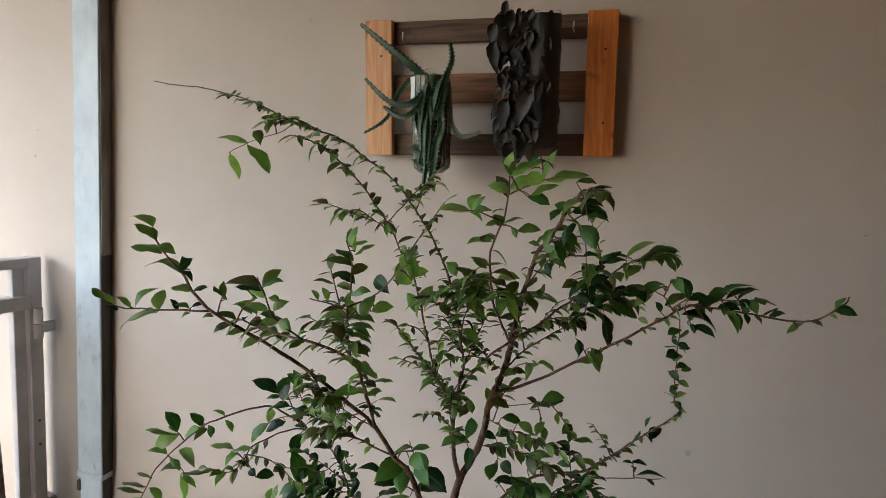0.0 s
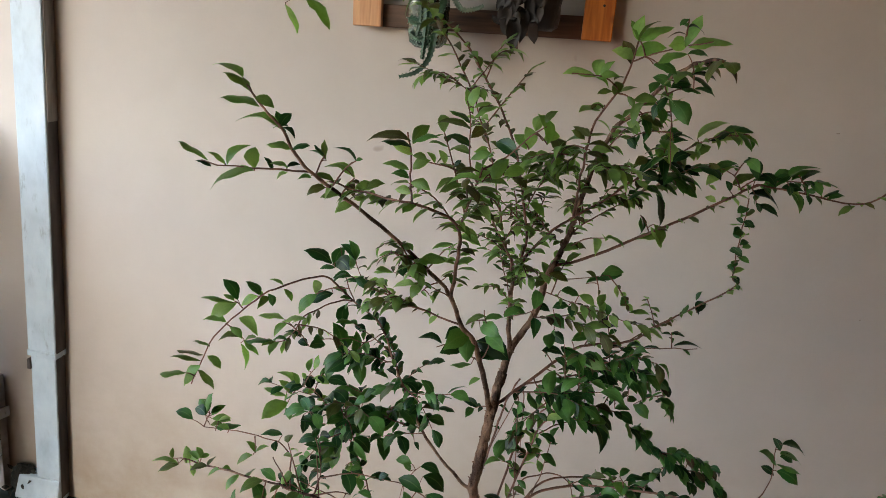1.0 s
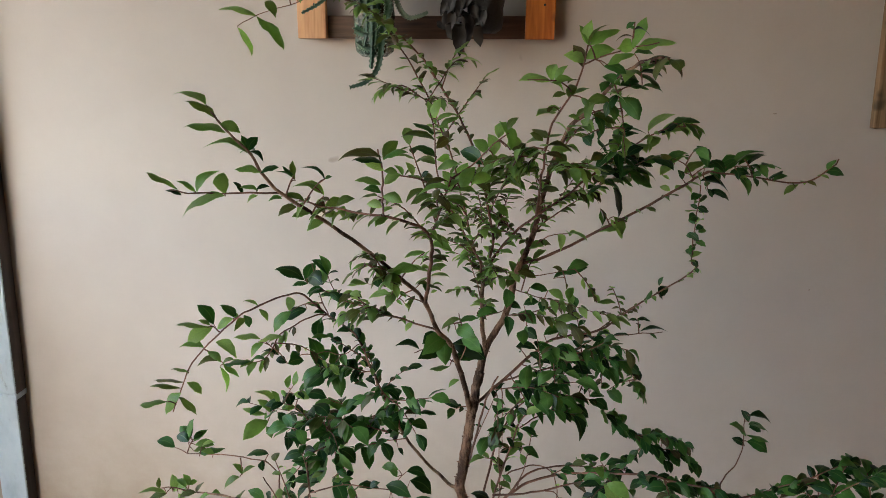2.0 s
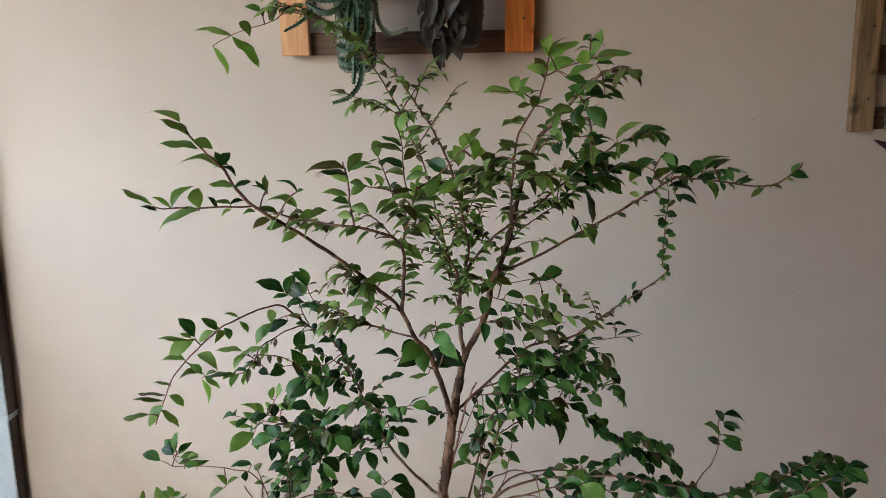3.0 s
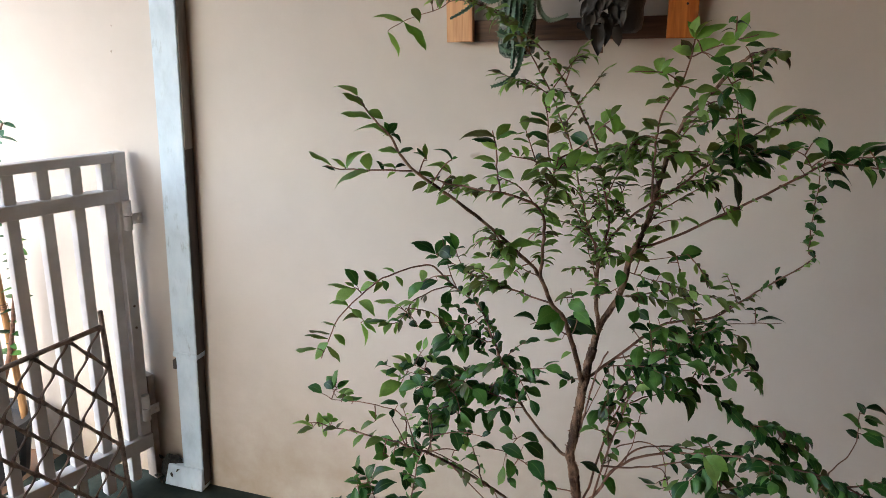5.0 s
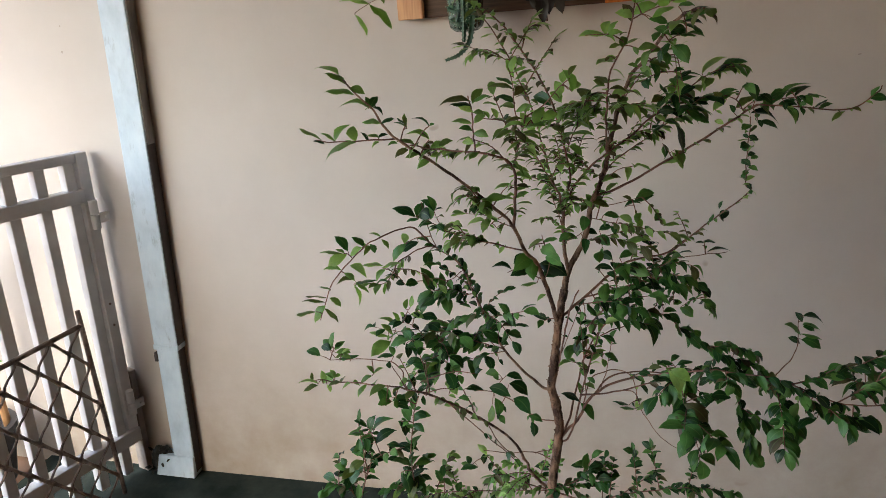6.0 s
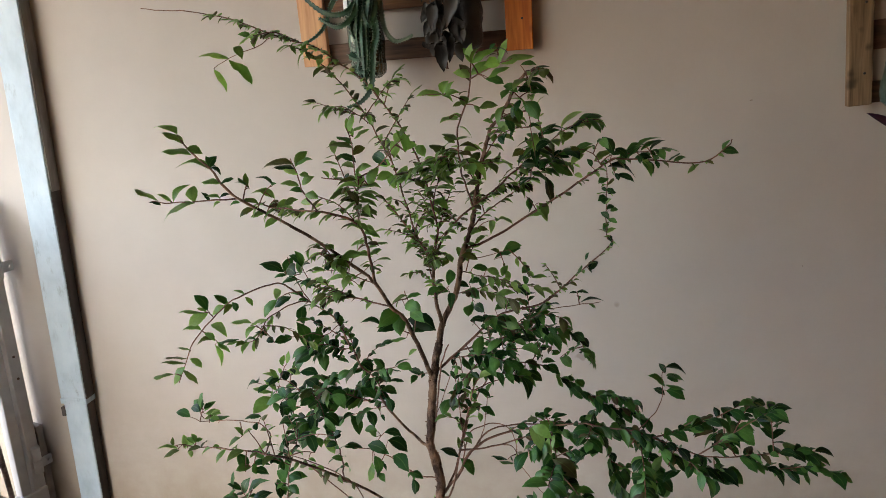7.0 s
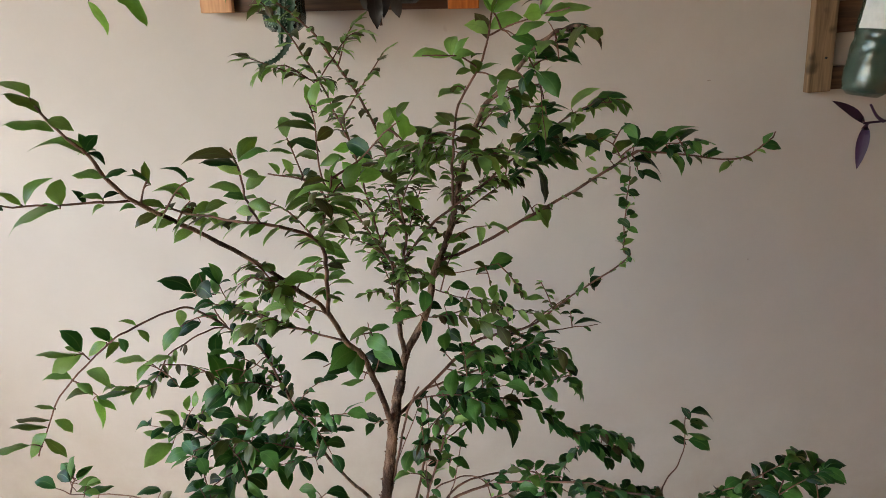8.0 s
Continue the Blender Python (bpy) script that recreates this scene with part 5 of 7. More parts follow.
leaf((-0.068, 1.111, 0.972), (-0.012, -0.019, -0.024), -8, 0, (-0.060, 1.111, 0.976))
leaf((-0.054, 1.104, 0.977), (0.005, -0.002, -0.030), -38, 0, (-0.058, 1.109, 0.974))
leaf((-0.056, 1.093, 0.946), (0.022, -0.017, -0.011), -14, 1, (-0.039, 1.091, 0.959))
branch("branch", 0.0011, 0.0006, 0.20, 0.022, 0.028, 1, 0, [(-0.047, 0.914, 1.027), (-0.070, 1.021, 0.992), (-0.093, 1.069, 1.014), (-0.108, 1.080, 1.027)])
leaf((-0.115, 1.081, 1.018), (0.004, -0.010, -0.020), -15, 0, (-0.106, 1.079, 1.025))
leaf((-0.098, 1.069, 1.030), (0.013, -0.015, -0.012), -15, 0, (-0.102, 1.076, 1.022))
leaf((-0.080, 1.068, 1.019), (0.017, 0.015, 0.003), 2, 0, (-0.093, 1.069, 1.014))
branch("branch", 0.0023, 0.0007, 0.30, 0.024, 0.021, 0, 1, [(0.170, 1.121, 1.257), (0.191, 1.130, 1.261), (0.232, 1.129, 1.284), (0.328, 1.111, 1.353), (0.369, 1.111, 1.383), (0.393, 1.114, 1.388), (0.495, 1.136, 1.378), (0.531, 1.140, 1.399), (0.537, 1.140, 1.410)], 0.97)
leaf((0.337, 1.110, 1.363), (-0.011, 0.006, 0.003), -22, 1)
leaf((0.348, 1.107, 1.378), (-0.006, 0.003, 0.010), 0, 0, (0.355, 1.110, 1.370))
leaf((0.450, 1.118, 1.383), (0.017, 0.004, 0.010), -71, 0, (0.452, 1.127, 1.383))
leaf((0.459, 1.124, 1.381), (0.016, -0.000, 0.006), -43, 0)
leaf((0.497, 1.141, 1.376), (-0.014, 0.000, -0.014), 50, 1)
leaf((0.524, 1.141, 1.393), (0.023, 0.000, -0.003), -7, 0)
leaf((0.524, 1.136, 1.396), (0.010, 0.003, 0.012), -52, 0)
leaf((0.260, 1.121, 1.334), (0.003, -0.001, -0.023), -59, 0, (0.274, 1.123, 1.315))
leaf((0.274, 1.120, 1.322), (0.015, -0.005, -0.022), -32, 1)
leaf((0.286, 1.122, 1.308), (-0.024, 0.002, -0.005), 39, 1, (0.278, 1.122, 1.318))
leaf((0.262, 1.127, 1.330), (0.003, -0.006, -0.016), -46, 0, (0.271, 1.123, 1.313))
leaf((0.278, 1.122, 1.325), (0.010, -0.009, -0.020), -18, 1, (0.281, 1.121, 1.321))
leaf((0.369, 1.108, 1.377), (0.037, 0.004, -0.015), -46, 0)
leaf((0.417, 1.119, 1.384), (0.014, -0.002, -0.018), -26, 0)
leaf((0.406, 1.123, 1.385), (0.024, -0.001, 0.001), -32, 0, (0.404, 1.117, 1.387))
leaf((0.431, 1.116, 1.388), (0.006, -0.009, 0.001), 32, 0, (0.432, 1.123, 1.385))
branch("branch", 0.0023, 0.0006, 0.20, 0.022, 0.017, 3, 1, [(0.121, 1.090, 1.067), (0.149, 1.111, 1.086), (0.215, 1.149, 1.139), (0.238, 1.156, 1.148), (0.284, 1.159, 1.159), (0.305, 1.156, 1.178), (0.324, 1.149, 1.200), (0.378, 1.101, 1.272), (0.371, 1.100, 1.285), (0.368, 1.100, 1.373)])
leaf((0.369, 1.102, 1.345), (-0.006, 0.008, 0.003), -26, 0)
leaf((0.370, 1.100, 1.342), (0.011, -0.002, 0.002), -30, 0)
leaf((0.370, 1.098, 1.329), (-0.006, 0.013, 0.000), -32, 0)
leaf((0.375, 1.103, 1.317), (0.011, 0.007, 0.001), -10, 0)
leaf((0.373, 1.101, 1.311), (-0.007, 0.014, -0.002), -30, 0)
leaf((0.374, 1.102, 1.299), (-0.009, -0.008, -0.004), 16, 0)
leaf((0.376, 1.097, 1.274), (0.002, -0.008, -0.003), 27, 0)
leaf((0.353, 1.138, 1.220), (0.013, 0.019, 0.008), -9, 0, (0.346, 1.131, 1.229))
leaf((0.346, 1.127, 1.239), (0.005, 0.003, 0.011), -50, 0)
leaf((0.335, 1.137, 1.215), (0.007, 0.005, 0.012), -57, 0)
leaf((0.176, 1.134, 1.139), (0.027, 0.001, -0.003), -41, 0, (0.193, 1.137, 1.122))
leaf((0.200, 1.148, 1.141), (0.023, -0.002, -0.022), -17, 0, (0.207, 1.145, 1.133))
leaf((0.213, 1.155, 1.150), (0.024, 0.012, 0.003), -5, 0, (0.218, 1.150, 1.140))
leaf((0.371, 1.100, 1.363), (-0.014, -0.010, -0.005), 14, 0)
leaf((0.367, 1.099, 1.348), (0.012, -0.003, -0.005), 5, 0)
leaf((0.372, 1.102, 1.335), (-0.015, -0.013, -0.001), 2, 0)
leaf((0.369, 1.095, 1.322), (0.011, 0.008, 0.002), -13, 0, (0.371, 1.100, 1.320))
leaf((0.373, 1.091, 1.309), (-0.011, 0.008, 0.007), -20, 0, (0.371, 1.100, 1.307))
leaf((0.372, 1.100, 1.306), (0.012, -0.003, -0.004), 10, 0)
leaf((0.373, 1.101, 1.290), (-0.006, 0.012, 0.001), -28, 0)
leaf((0.373, 1.104, 1.283), (0.004, -0.010, -0.007), 22, 0)
branch("branch", 0.0009, 0.0005, 2.00, 0.009, 0.021, 0, 1, [(0.255, 1.158, 1.150), (0.294, 1.170, 1.148), (0.374, 1.170, 1.160)])
leaf((0.344, 1.172, 1.158), (0.034, -0.002, 0.003), -70, 0)
leaf((0.356, 1.173, 1.156), (0.010, -0.003, -0.006), -42, 0)
leaf((0.338, 1.173, 1.176), (0.017, -0.000, -0.003), -52, 0, (0.342, 1.170, 1.155))
branch("branch", 0.0013, 0.0006, 0.15, 0.012, 0.028, 1, 0, [(0.163, 1.118, 1.097), (0.241, 1.156, 1.108), (0.282, 1.169, 1.113), (0.315, 1.180, 1.110), (0.343, 1.190, 1.090), (0.360, 1.200, 1.059)])
leaf((0.312, 1.180, 1.101), (0.023, 0.022, 0.000), -3, 0, (0.312, 1.179, 1.110))
leaf((0.334, 1.189, 1.099), (0.018, -0.014, -0.006), 9, 0)
leaf((0.345, 1.192, 1.071), (0.021, -0.006, -0.006), -40, 0, (0.352, 1.195, 1.075))
leaf((0.357, 1.201, 1.059), (0.012, -0.005, -0.022), -37, 0)
leaf((0.302, 1.172, 1.069), (0.013, 0.008, 0.001), -11, 0, (0.298, 1.175, 1.111))
leaf((0.315, 1.193, 1.055), (0.017, -0.023, -0.005), 8, 0, (0.350, 1.194, 1.077))
leaf((0.287, 1.169, 1.057), (0.020, 0.001, 0.001), -15, 0, (0.272, 1.166, 1.112))
leaf((0.245, 1.156, 1.065), (-0.004, -0.012, -0.016), 7, 0, (0.231, 1.152, 1.106))
branch("branch", 0.0011, 0.0006, 0.10, 0.012, 0.026, 3, 0, [(0.201, 1.142, 1.128), (0.222, 1.130, 1.127), (0.243, 1.120, 1.137), (0.270, 1.110, 1.155), (0.288, 1.100, 1.176)])
branch("branch", 0.0020, 0.0007, 0.08, 0.013, 0.025, 2, 1, [(0.129, 1.110, 1.247), (0.139, 1.111, 1.270), (0.172, 1.117, 1.310), (0.220, 1.124, 1.347), (0.260, 1.136, 1.383), (0.286, 1.136, 1.405), (0.304, 1.129, 1.421), (0.321, 1.120, 1.433), (0.345, 1.110, 1.438)])
leaf((0.307, 1.133, 1.428), (0.031, 0.005, 0.020), -50, 1, (0.308, 1.127, 1.424))
leaf((0.316, 1.124, 1.427), (0.034, 0.007, 0.019), -63, 0)
leaf((0.337, 1.106, 1.445), (0.020, -0.001, -0.001), -36, 0, (0.339, 1.113, 1.437))
leaf((0.340, 1.104, 1.443), (0.017, -0.006, -0.018), -42, 0, (0.343, 1.111, 1.438))
leaf((0.259, 1.129, 1.397), (-0.018, -0.016, -0.005), -5, 1, (0.267, 1.136, 1.389))
leaf((0.253, 1.134, 1.376), (0.021, -0.008, 0.002), 18, 0)
leaf((0.308, 1.126, 1.409), (0.017, 0.015, 0.011), -12, 1, (0.302, 1.130, 1.419))
leaf((0.320, 1.119, 1.426), (0.044, 0.010, 0.010), -43, 1)
leaf((0.330, 1.118, 1.442), (0.031, 0.005, 0.001), -43, 0, (0.330, 1.116, 1.435))
leaf((0.356, 1.111, 1.441), (0.004, -0.004, -0.014), -34, 0, (0.342, 1.111, 1.437))
branch("branch", 0.0013, 0.0006, 0.15, 0.013, 0.025, 2, 1, [(0.180, 1.123, 1.283), (0.193, 1.159, 1.296), (0.219, 1.176, 1.314), (0.242, 1.186, 1.329), (0.285, 1.190, 1.361), (0.314, 1.190, 1.370)])
leaf((0.287, 1.194, 1.348), (0.007, -0.005, -0.027), -37, 0, (0.280, 1.190, 1.357))
branch("branch", 0.0008, 0.0005, 2.00, 0.009, 0.024, 0, 1, [(0.363, 1.111, 1.378), (0.350, 1.110, 1.395), (0.333, 1.110, 1.401), (0.316, 1.110, 1.396)])
leaf((0.324, 1.109, 1.390), (0.027, 0.005, 0.014), -55, 1, (0.322, 1.110, 1.398))
leaf((0.376, 1.111, 1.394), (-0.014, 0.006, 0.022), -8, 0, (0.360, 1.111, 1.382))
leaf((0.325, 1.109, 1.381), (0.008, -0.002, -0.004), 22, 1, (0.319, 1.110, 1.397))
leaf((0.319, 1.107, 1.406), (0.012, -0.006, -0.014), 10, 1, (0.322, 1.110, 1.398))
leaf((0.357, 1.105, 1.414), (0.011, -0.018, -0.009), 29, 0, (0.350, 1.110, 1.395))
leaf((0.338, 1.114, 1.394), (-0.017, -0.011, -0.012), 16, 1, (0.337, 1.110, 1.399))
leaf((0.352, 1.118, 1.384), (0.024, 0.004, 0.013), -34, 1, (0.355, 1.110, 1.389))
leaf((0.325, 1.102, 1.398), (0.024, 0.004, 0.010), -41, 0, (0.327, 1.110, 1.399))
branch("branch", 0.0015, 0.0007, 0.20, 0.024, 0.027, 0, 1, [(0.185, 1.124, 1.318), (0.178, 1.043, 1.377), (0.176, 1.009, 1.419), (0.179, 0.991, 1.444), (0.194, 0.964, 1.483), (0.198, 0.950, 1.520)])
leaf((0.188, 0.980, 1.474), (-0.013, -0.003, -0.004), 22, 1, (0.189, 0.972, 1.473))
leaf((0.184, 0.989, 1.459), (-0.014, -0.002, -0.005), -1, 1, (0.183, 0.980, 1.460))
leaf((0.206, 0.967, 1.469), (0.021, 0.001, 0.002), -10, 1, (0.191, 0.968, 1.477))
leaf((0.182, 1.018, 1.412), (0.022, 0.005, 0.002), -20, 1, (0.176, 1.013, 1.414))
leaf((0.173, 1.007, 1.424), (-0.014, 0.000, 0.007), -2, 1)
leaf((0.176, 0.979, 1.461), (-0.005, -0.005, -0.006), 7, 1, (0.183, 0.982, 1.457))
branch("branch", 0.0008, 0.0005, 2.00, 0.008, 0.028, 0, 2, [(0.191, 0.969, 1.476), (0.176, 0.938, 1.486), (0.146, 0.930, 1.487)])
leaf((0.168, 0.938, 1.486), (-0.028, -0.005, -0.001), 32, 2)
leaf((0.169, 0.939, 1.486), (0.004, 0.019, 0.014), -7, 2)
leaf((0.171, 0.937, 1.486), (0.010, 0.001, 0.014), -35, 2)
leaf((0.170, 0.935, 1.484), (0.017, 0.002, 0.004), -7, 2)
leaf((0.167, 0.937, 1.485), (0.012, -0.001, -0.007), -33, 2)
branch("branch", 0.0008, 0.0005, 2.00, 0.009, 0.031, 0, 2, [(0.197, 0.954, 1.502), (0.212, 0.951, 1.510), (0.229, 0.928, 1.518), (0.246, 0.890, 1.523)])
leaf((0.200, 0.954, 1.519), (0.000, -0.001, 0.021), -15, 2, (0.207, 0.952, 1.507))
leaf((0.200, 0.951, 1.519), (-0.010, 0.005, 0.016), 27, 2, (0.207, 0.952, 1.507))
leaf((0.200, 0.947, 1.519), (0.026, 0.009, 0.014), -34, 2, (0.207, 0.952, 1.507))
leaf((0.198, 0.956, 1.504), (-0.019, -0.001, 0.005), -10, 2)
leaf((0.198, 0.954, 1.507), (0.025, 0.002, 0.009), -7, 2)
leaf((0.218, 0.950, 1.503), (0.023, 0.003, 0.010), -36, 2, (0.213, 0.949, 1.511))
leaf((0.232, 0.916, 1.518), (0.009, 0.008, 0.025), -48, 2, (0.232, 0.922, 1.519))
leaf((0.234, 0.916, 1.518), (0.034, 0.006, 0.006), -39, 2)
leaf((0.233, 0.920, 1.518), (-0.016, -0.015, -0.001), -35, 2)
leaf((0.229, 0.909, 1.539), (-0.006, -0.001, -0.006), 20, 0, (0.236, 0.912, 1.520))
leaf((0.215, 0.952, 1.502), (0.020, -0.002, -0.006), -13, 0, (0.210, 0.951, 1.509))
branch("branch", 0.0008, 0.0005, 2.00, 0.010, 0.032, 0, 0, [(0.244, 1.044, 1.484), (0.257, 1.069, 1.466), (0.265, 1.076, 1.444), (0.272, 1.070, 1.397)])
leaf((0.254, 1.064, 1.473), (-0.011, -0.005, -0.025), 41, 0)
leaf((0.255, 1.066, 1.469), (0.020, -0.016, -0.021), 16, 0)
leaf((0.231, 1.044, 1.490), (0.018, -0.006, -0.008), 5, 0, (0.244, 1.044, 1.484))
leaf((0.251, 1.048, 1.482), (0.022, 0.018, 0.003), 14, 0)
leaf((0.262, 1.080, 1.434), (0.015, 0.002, 0.002), -21, 0, (0.266, 1.076, 1.436))
leaf((0.229, 1.068, 1.449), (0.026, -0.002, -0.009), -35, 1, (0.260, 1.072, 1.457))
leaf((0.232, 1.069, 1.449), (0.010, -0.002, -0.020), -25, 0, (0.260, 1.072, 1.457))
leaf((0.217, 1.074, 1.442), (-0.013, -0.001, 0.003), 9, 1, (0.262, 1.073, 1.453))
leaf((0.222, 1.077, 1.423), (0.009, -0.012, -0.008), 22, 0, (0.268, 1.076, 1.427))
leaf((0.270, 1.074, 1.403), (-0.001, 0.017, 0.022), -1, 1)
leaf((0.273, 1.069, 1.406), (0.018, 0.007, 0.009), -25, 0)
leaf((0.239, 1.044, 1.486), (-0.009, -0.012, -0.011), 12, 0)
leaf((0.264, 1.060, 1.481), (0.020, 0.002, -0.002), -40, 0, (0.251, 1.056, 1.475))
leaf((0.258, 1.068, 1.469), (0.014, -0.012, -0.018), 12, 0)
branch("branch", 0.0020, 0.0008, 0.35, 0.022, 0.024, 1, 1, [(0.129, 1.097, 0.848), (0.150, 1.090, 0.876), (0.179, 1.090, 1.030), (0.202, 1.090, 1.079)])
leaf((0.161, 1.088, 0.931), (-0.029, 0.000, 0.011), 58, 0)
leaf((0.162, 1.095, 0.925), (0.020, -0.008, -0.023), -36, 0, (0.158, 1.090, 0.927))
leaf((0.181, 1.090, 1.073), (0.012, -0.007, -0.004), 0, 0, (0.194, 1.090, 1.065))
leaf((0.181, 1.084, 1.049), (-0.011, 0.001, 0.003), 28, 0, (0.185, 1.090, 1.045))
leaf((0.184, 1.082, 1.044), (0.004, -0.013, -0.004), 2, 0, (0.183, 1.090, 1.041))
leaf((0.188, 1.088, 1.046), (0.021, -0.004, -0.009), -48, 0)
leaf((0.191, 1.096, 1.007), (-0.005, 0.008, 0.010), -2, 0, (0.176, 1.090, 1.015))
leaf((0.194, 1.094, 1.015), (0.021, -0.001, -0.013), -43, 0, (0.177, 1.090, 1.020))
leaf((0.191, 1.092, 1.007), (0.004, -0.014, -0.007), 2, 1, (0.175, 1.090, 1.010))
leaf((0.171, 1.087, 1.032), (0.009, -0.004, -0.012), -38, 0, (0.179, 1.090, 1.030))
leaf((0.160, 1.090, 1.015), (-0.020, -0.001, 0.005), 42, 0, (0.175, 1.090, 1.010))
leaf((0.165, 1.100, 1.007), (-0.003, 0.011, 0.006), -1, 0, (0.175, 1.090, 1.010))
leaf((0.165, 1.094, 1.005), (0.013, 0.010, -0.004), -7, 0, (0.175, 1.090, 1.006))
leaf((0.158, 1.099, 0.983), (0.010, -0.006, -0.010), -3, 0, (0.171, 1.090, 0.986))
leaf((0.170, 1.091, 0.973), (0.012, -0.006, -0.006), -4, 0)
leaf((0.174, 1.089, 0.980), (0.008, 0.010, 0.002), -8, 0)
leaf((0.162, 1.095, 0.991), (-0.009, 0.003, 0.002), 5, 0, (0.172, 1.090, 0.991))
branch("branch", 0.0025, 0.0008, 0.30, 0.020, 0.027, 3, 0, [(0.130, 1.096, 0.855), (0.162, 1.091, 0.903), (0.175, 1.094, 0.934), (0.204, 1.099, 0.958), (0.238, 1.102, 0.971), (0.271, 1.093, 0.984), (0.332, 1.036, 1.027), (0.362, 1.006, 1.041), (0.393, 0.988, 1.049), (0.427, 0.981, 1.043), (0.485, 0.980, 1.021), (0.544, 0.980, 1.022)])
leaf((0.441, 0.986, 1.014), (-0.016, -0.015, -0.025), 59, 1, (0.444, 0.980, 1.035))
leaf((0.448, 0.975, 1.005), (0.018, 0.014, 0.002), -36, 0, (0.456, 0.980, 1.029))
leaf((0.466, 0.983, 0.995), (-0.023, -0.009, -0.013), 55, 0, (0.468, 0.980, 1.026))
leaf((0.488, 0.986, 0.993), (0.024, 0.003, -0.004), -61, 0, (0.485, 0.980, 1.021))
leaf((0.508, 0.982, 0.987), (-0.005, -0.014, -0.020), 21, 0, (0.505, 0.980, 1.019))
leaf((0.508, 0.981, 0.985), (0.024, -0.002, -0.005), -66, 0, (0.505, 0.980, 1.019))
leaf((0.487, 0.981, 1.009), (-0.003, 0.013, 0.003), -22, 0, (0.485, 0.980, 1.021))
leaf((0.408, 0.983, 1.031), (0.011, 0.005, 0.009), -27, 0, (0.410, 0.984, 1.046))
leaf((0.401, 0.984, 1.030), (-0.003, 0.007, 0.011), -14, 0, (0.404, 0.986, 1.047))
leaf((0.450, 0.981, 1.054), (-0.012, -0.018, -0.001), 23, 0, (0.444, 0.980, 1.035))
branch("branch", 0.0016, 0.0009, 0.60, 0.016, 0.024, 0, 0, [(0.160, 1.090, 0.942), (0.221, 1.087, 0.956), (0.293, 1.080, 0.990)])
branch("branch", 0.0013, 0.0006, 0.15, 0.014, 0.028, 2, 0, [(0.201, 1.090, 1.077), (0.226, 1.133, 1.071), (0.263, 1.156, 1.062), (0.297, 1.176, 1.046), (0.313, 1.188, 1.026), (0.343, 1.193, 1.000), (0.379, 1.189, 0.983), (0.406, 1.180, 0.959)])
leaf((0.237, 1.144, 1.042), (0.005, 0.010, 0.025), -40, 0, (0.235, 1.139, 1.069))
leaf((0.246, 1.144, 1.042), (0.013, 0.009, 0.016), -28, 0, (0.244, 1.144, 1.067))
leaf((0.260, 1.157, 1.045), (0.026, 0.001, -0.015), -25, 0, (0.260, 1.154, 1.063))
leaf((0.246, 1.148, 1.041), (0.021, -0.002, -0.011), -46, 0, (0.244, 1.144, 1.067))
leaf((0.230, 1.135, 1.079), (-0.023, 0.012, -0.006), 0, 0, (0.231, 1.136, 1.070))
branch("branch", 0.0009, 0.0005, 2.00, 0.007, 0.021, 0, 0, [(0.406, 0.985, 1.047), (0.423, 1.020, 1.042), (0.439, 1.030, 1.055), (0.447, 1.039, 1.073), (0.446, 1.050, 1.115)])
leaf((0.450, 1.042, 1.106), (-0.007, 0.010, 0.009), -17, 0, (0.447, 1.048, 1.103))
leaf((0.450, 1.044, 1.113), (0.027, -0.000, -0.010), -54, 0, (0.446, 1.049, 1.112))
leaf((0.453, 1.046, 1.097), (0.016, 0.003, -0.007), -23, 0)
leaf((0.452, 1.046, 1.100), (0.025, 0.002, -0.010), -65, 0)
leaf((0.451, 1.042, 1.085), (-0.023, -0.001, 0.016), 51, 0)
leaf((0.451, 1.045, 1.087), (0.026, -0.003, -0.006), -65, 0)
leaf((0.452, 1.045, 1.072), (-0.014, 0.005, 0.006), -9, 0, (0.447, 1.040, 1.075))
leaf((0.453, 1.044, 1.079), (0.024, -0.003, -0.011), -12, 0, (0.447, 1.041, 1.080))
branch("branch", 0.0011, 0.0006, 0.10, 0.014, 0.028, 1, 0, [(0.427, 0.981, 1.043), (0.489, 0.989, 1.063), (0.532, 0.990, 1.088)])
leaf((0.508, 0.990, 1.069), (-0.002, 0.013, 0.009), -22, 0)
leaf((0.515, 0.991, 1.069), (0.017, 0.010, 0.004), -37, 0, (0.512, 0.990, 1.076))
leaf((0.520, 0.998, 1.057), (0.023, 0.001, -0.012), -41, 0, (0.510, 0.990, 1.075))
leaf((0.521, 0.990, 1.032), (0.017, -0.001, -0.013), -30, 0, (0.502, 0.990, 1.070))
leaf((0.504, 0.992, 1.055), (-0.019, -0.013, 0.002), 34, 0, (0.497, 0.989, 1.068))
branch("branch", 0.0011, 0.0006, 0.05, 0.011, 0.038, 3, 0, [(0.299, 1.069, 1.002), (0.302, 1.028, 0.997), (0.308, 0.998, 0.979), (0.315, 0.979, 0.955), (0.322, 0.970, 0.925)])
leaf((0.282, 1.066, 1.011), (0.030, -0.001, -0.021), -50, 2, (0.299, 1.069, 1.002))
leaf((0.293, 1.013, 0.982), (0.010, 0.006, 0.034), -46, 2, (0.305, 1.013, 0.988))
leaf((0.331, 1.008, 0.984), (-0.038, -0.030, -0.008), 27, 0, (0.308, 0.998, 0.979))
leaf((0.337, 1.010, 1.001), (0.026, 0.004, -0.003), -22, 0, (0.305, 1.010, 0.986))
leaf((0.288, 1.060, 1.025), (0.013, 0.013, 0.003), -19, 0, (0.299, 1.069, 1.002))
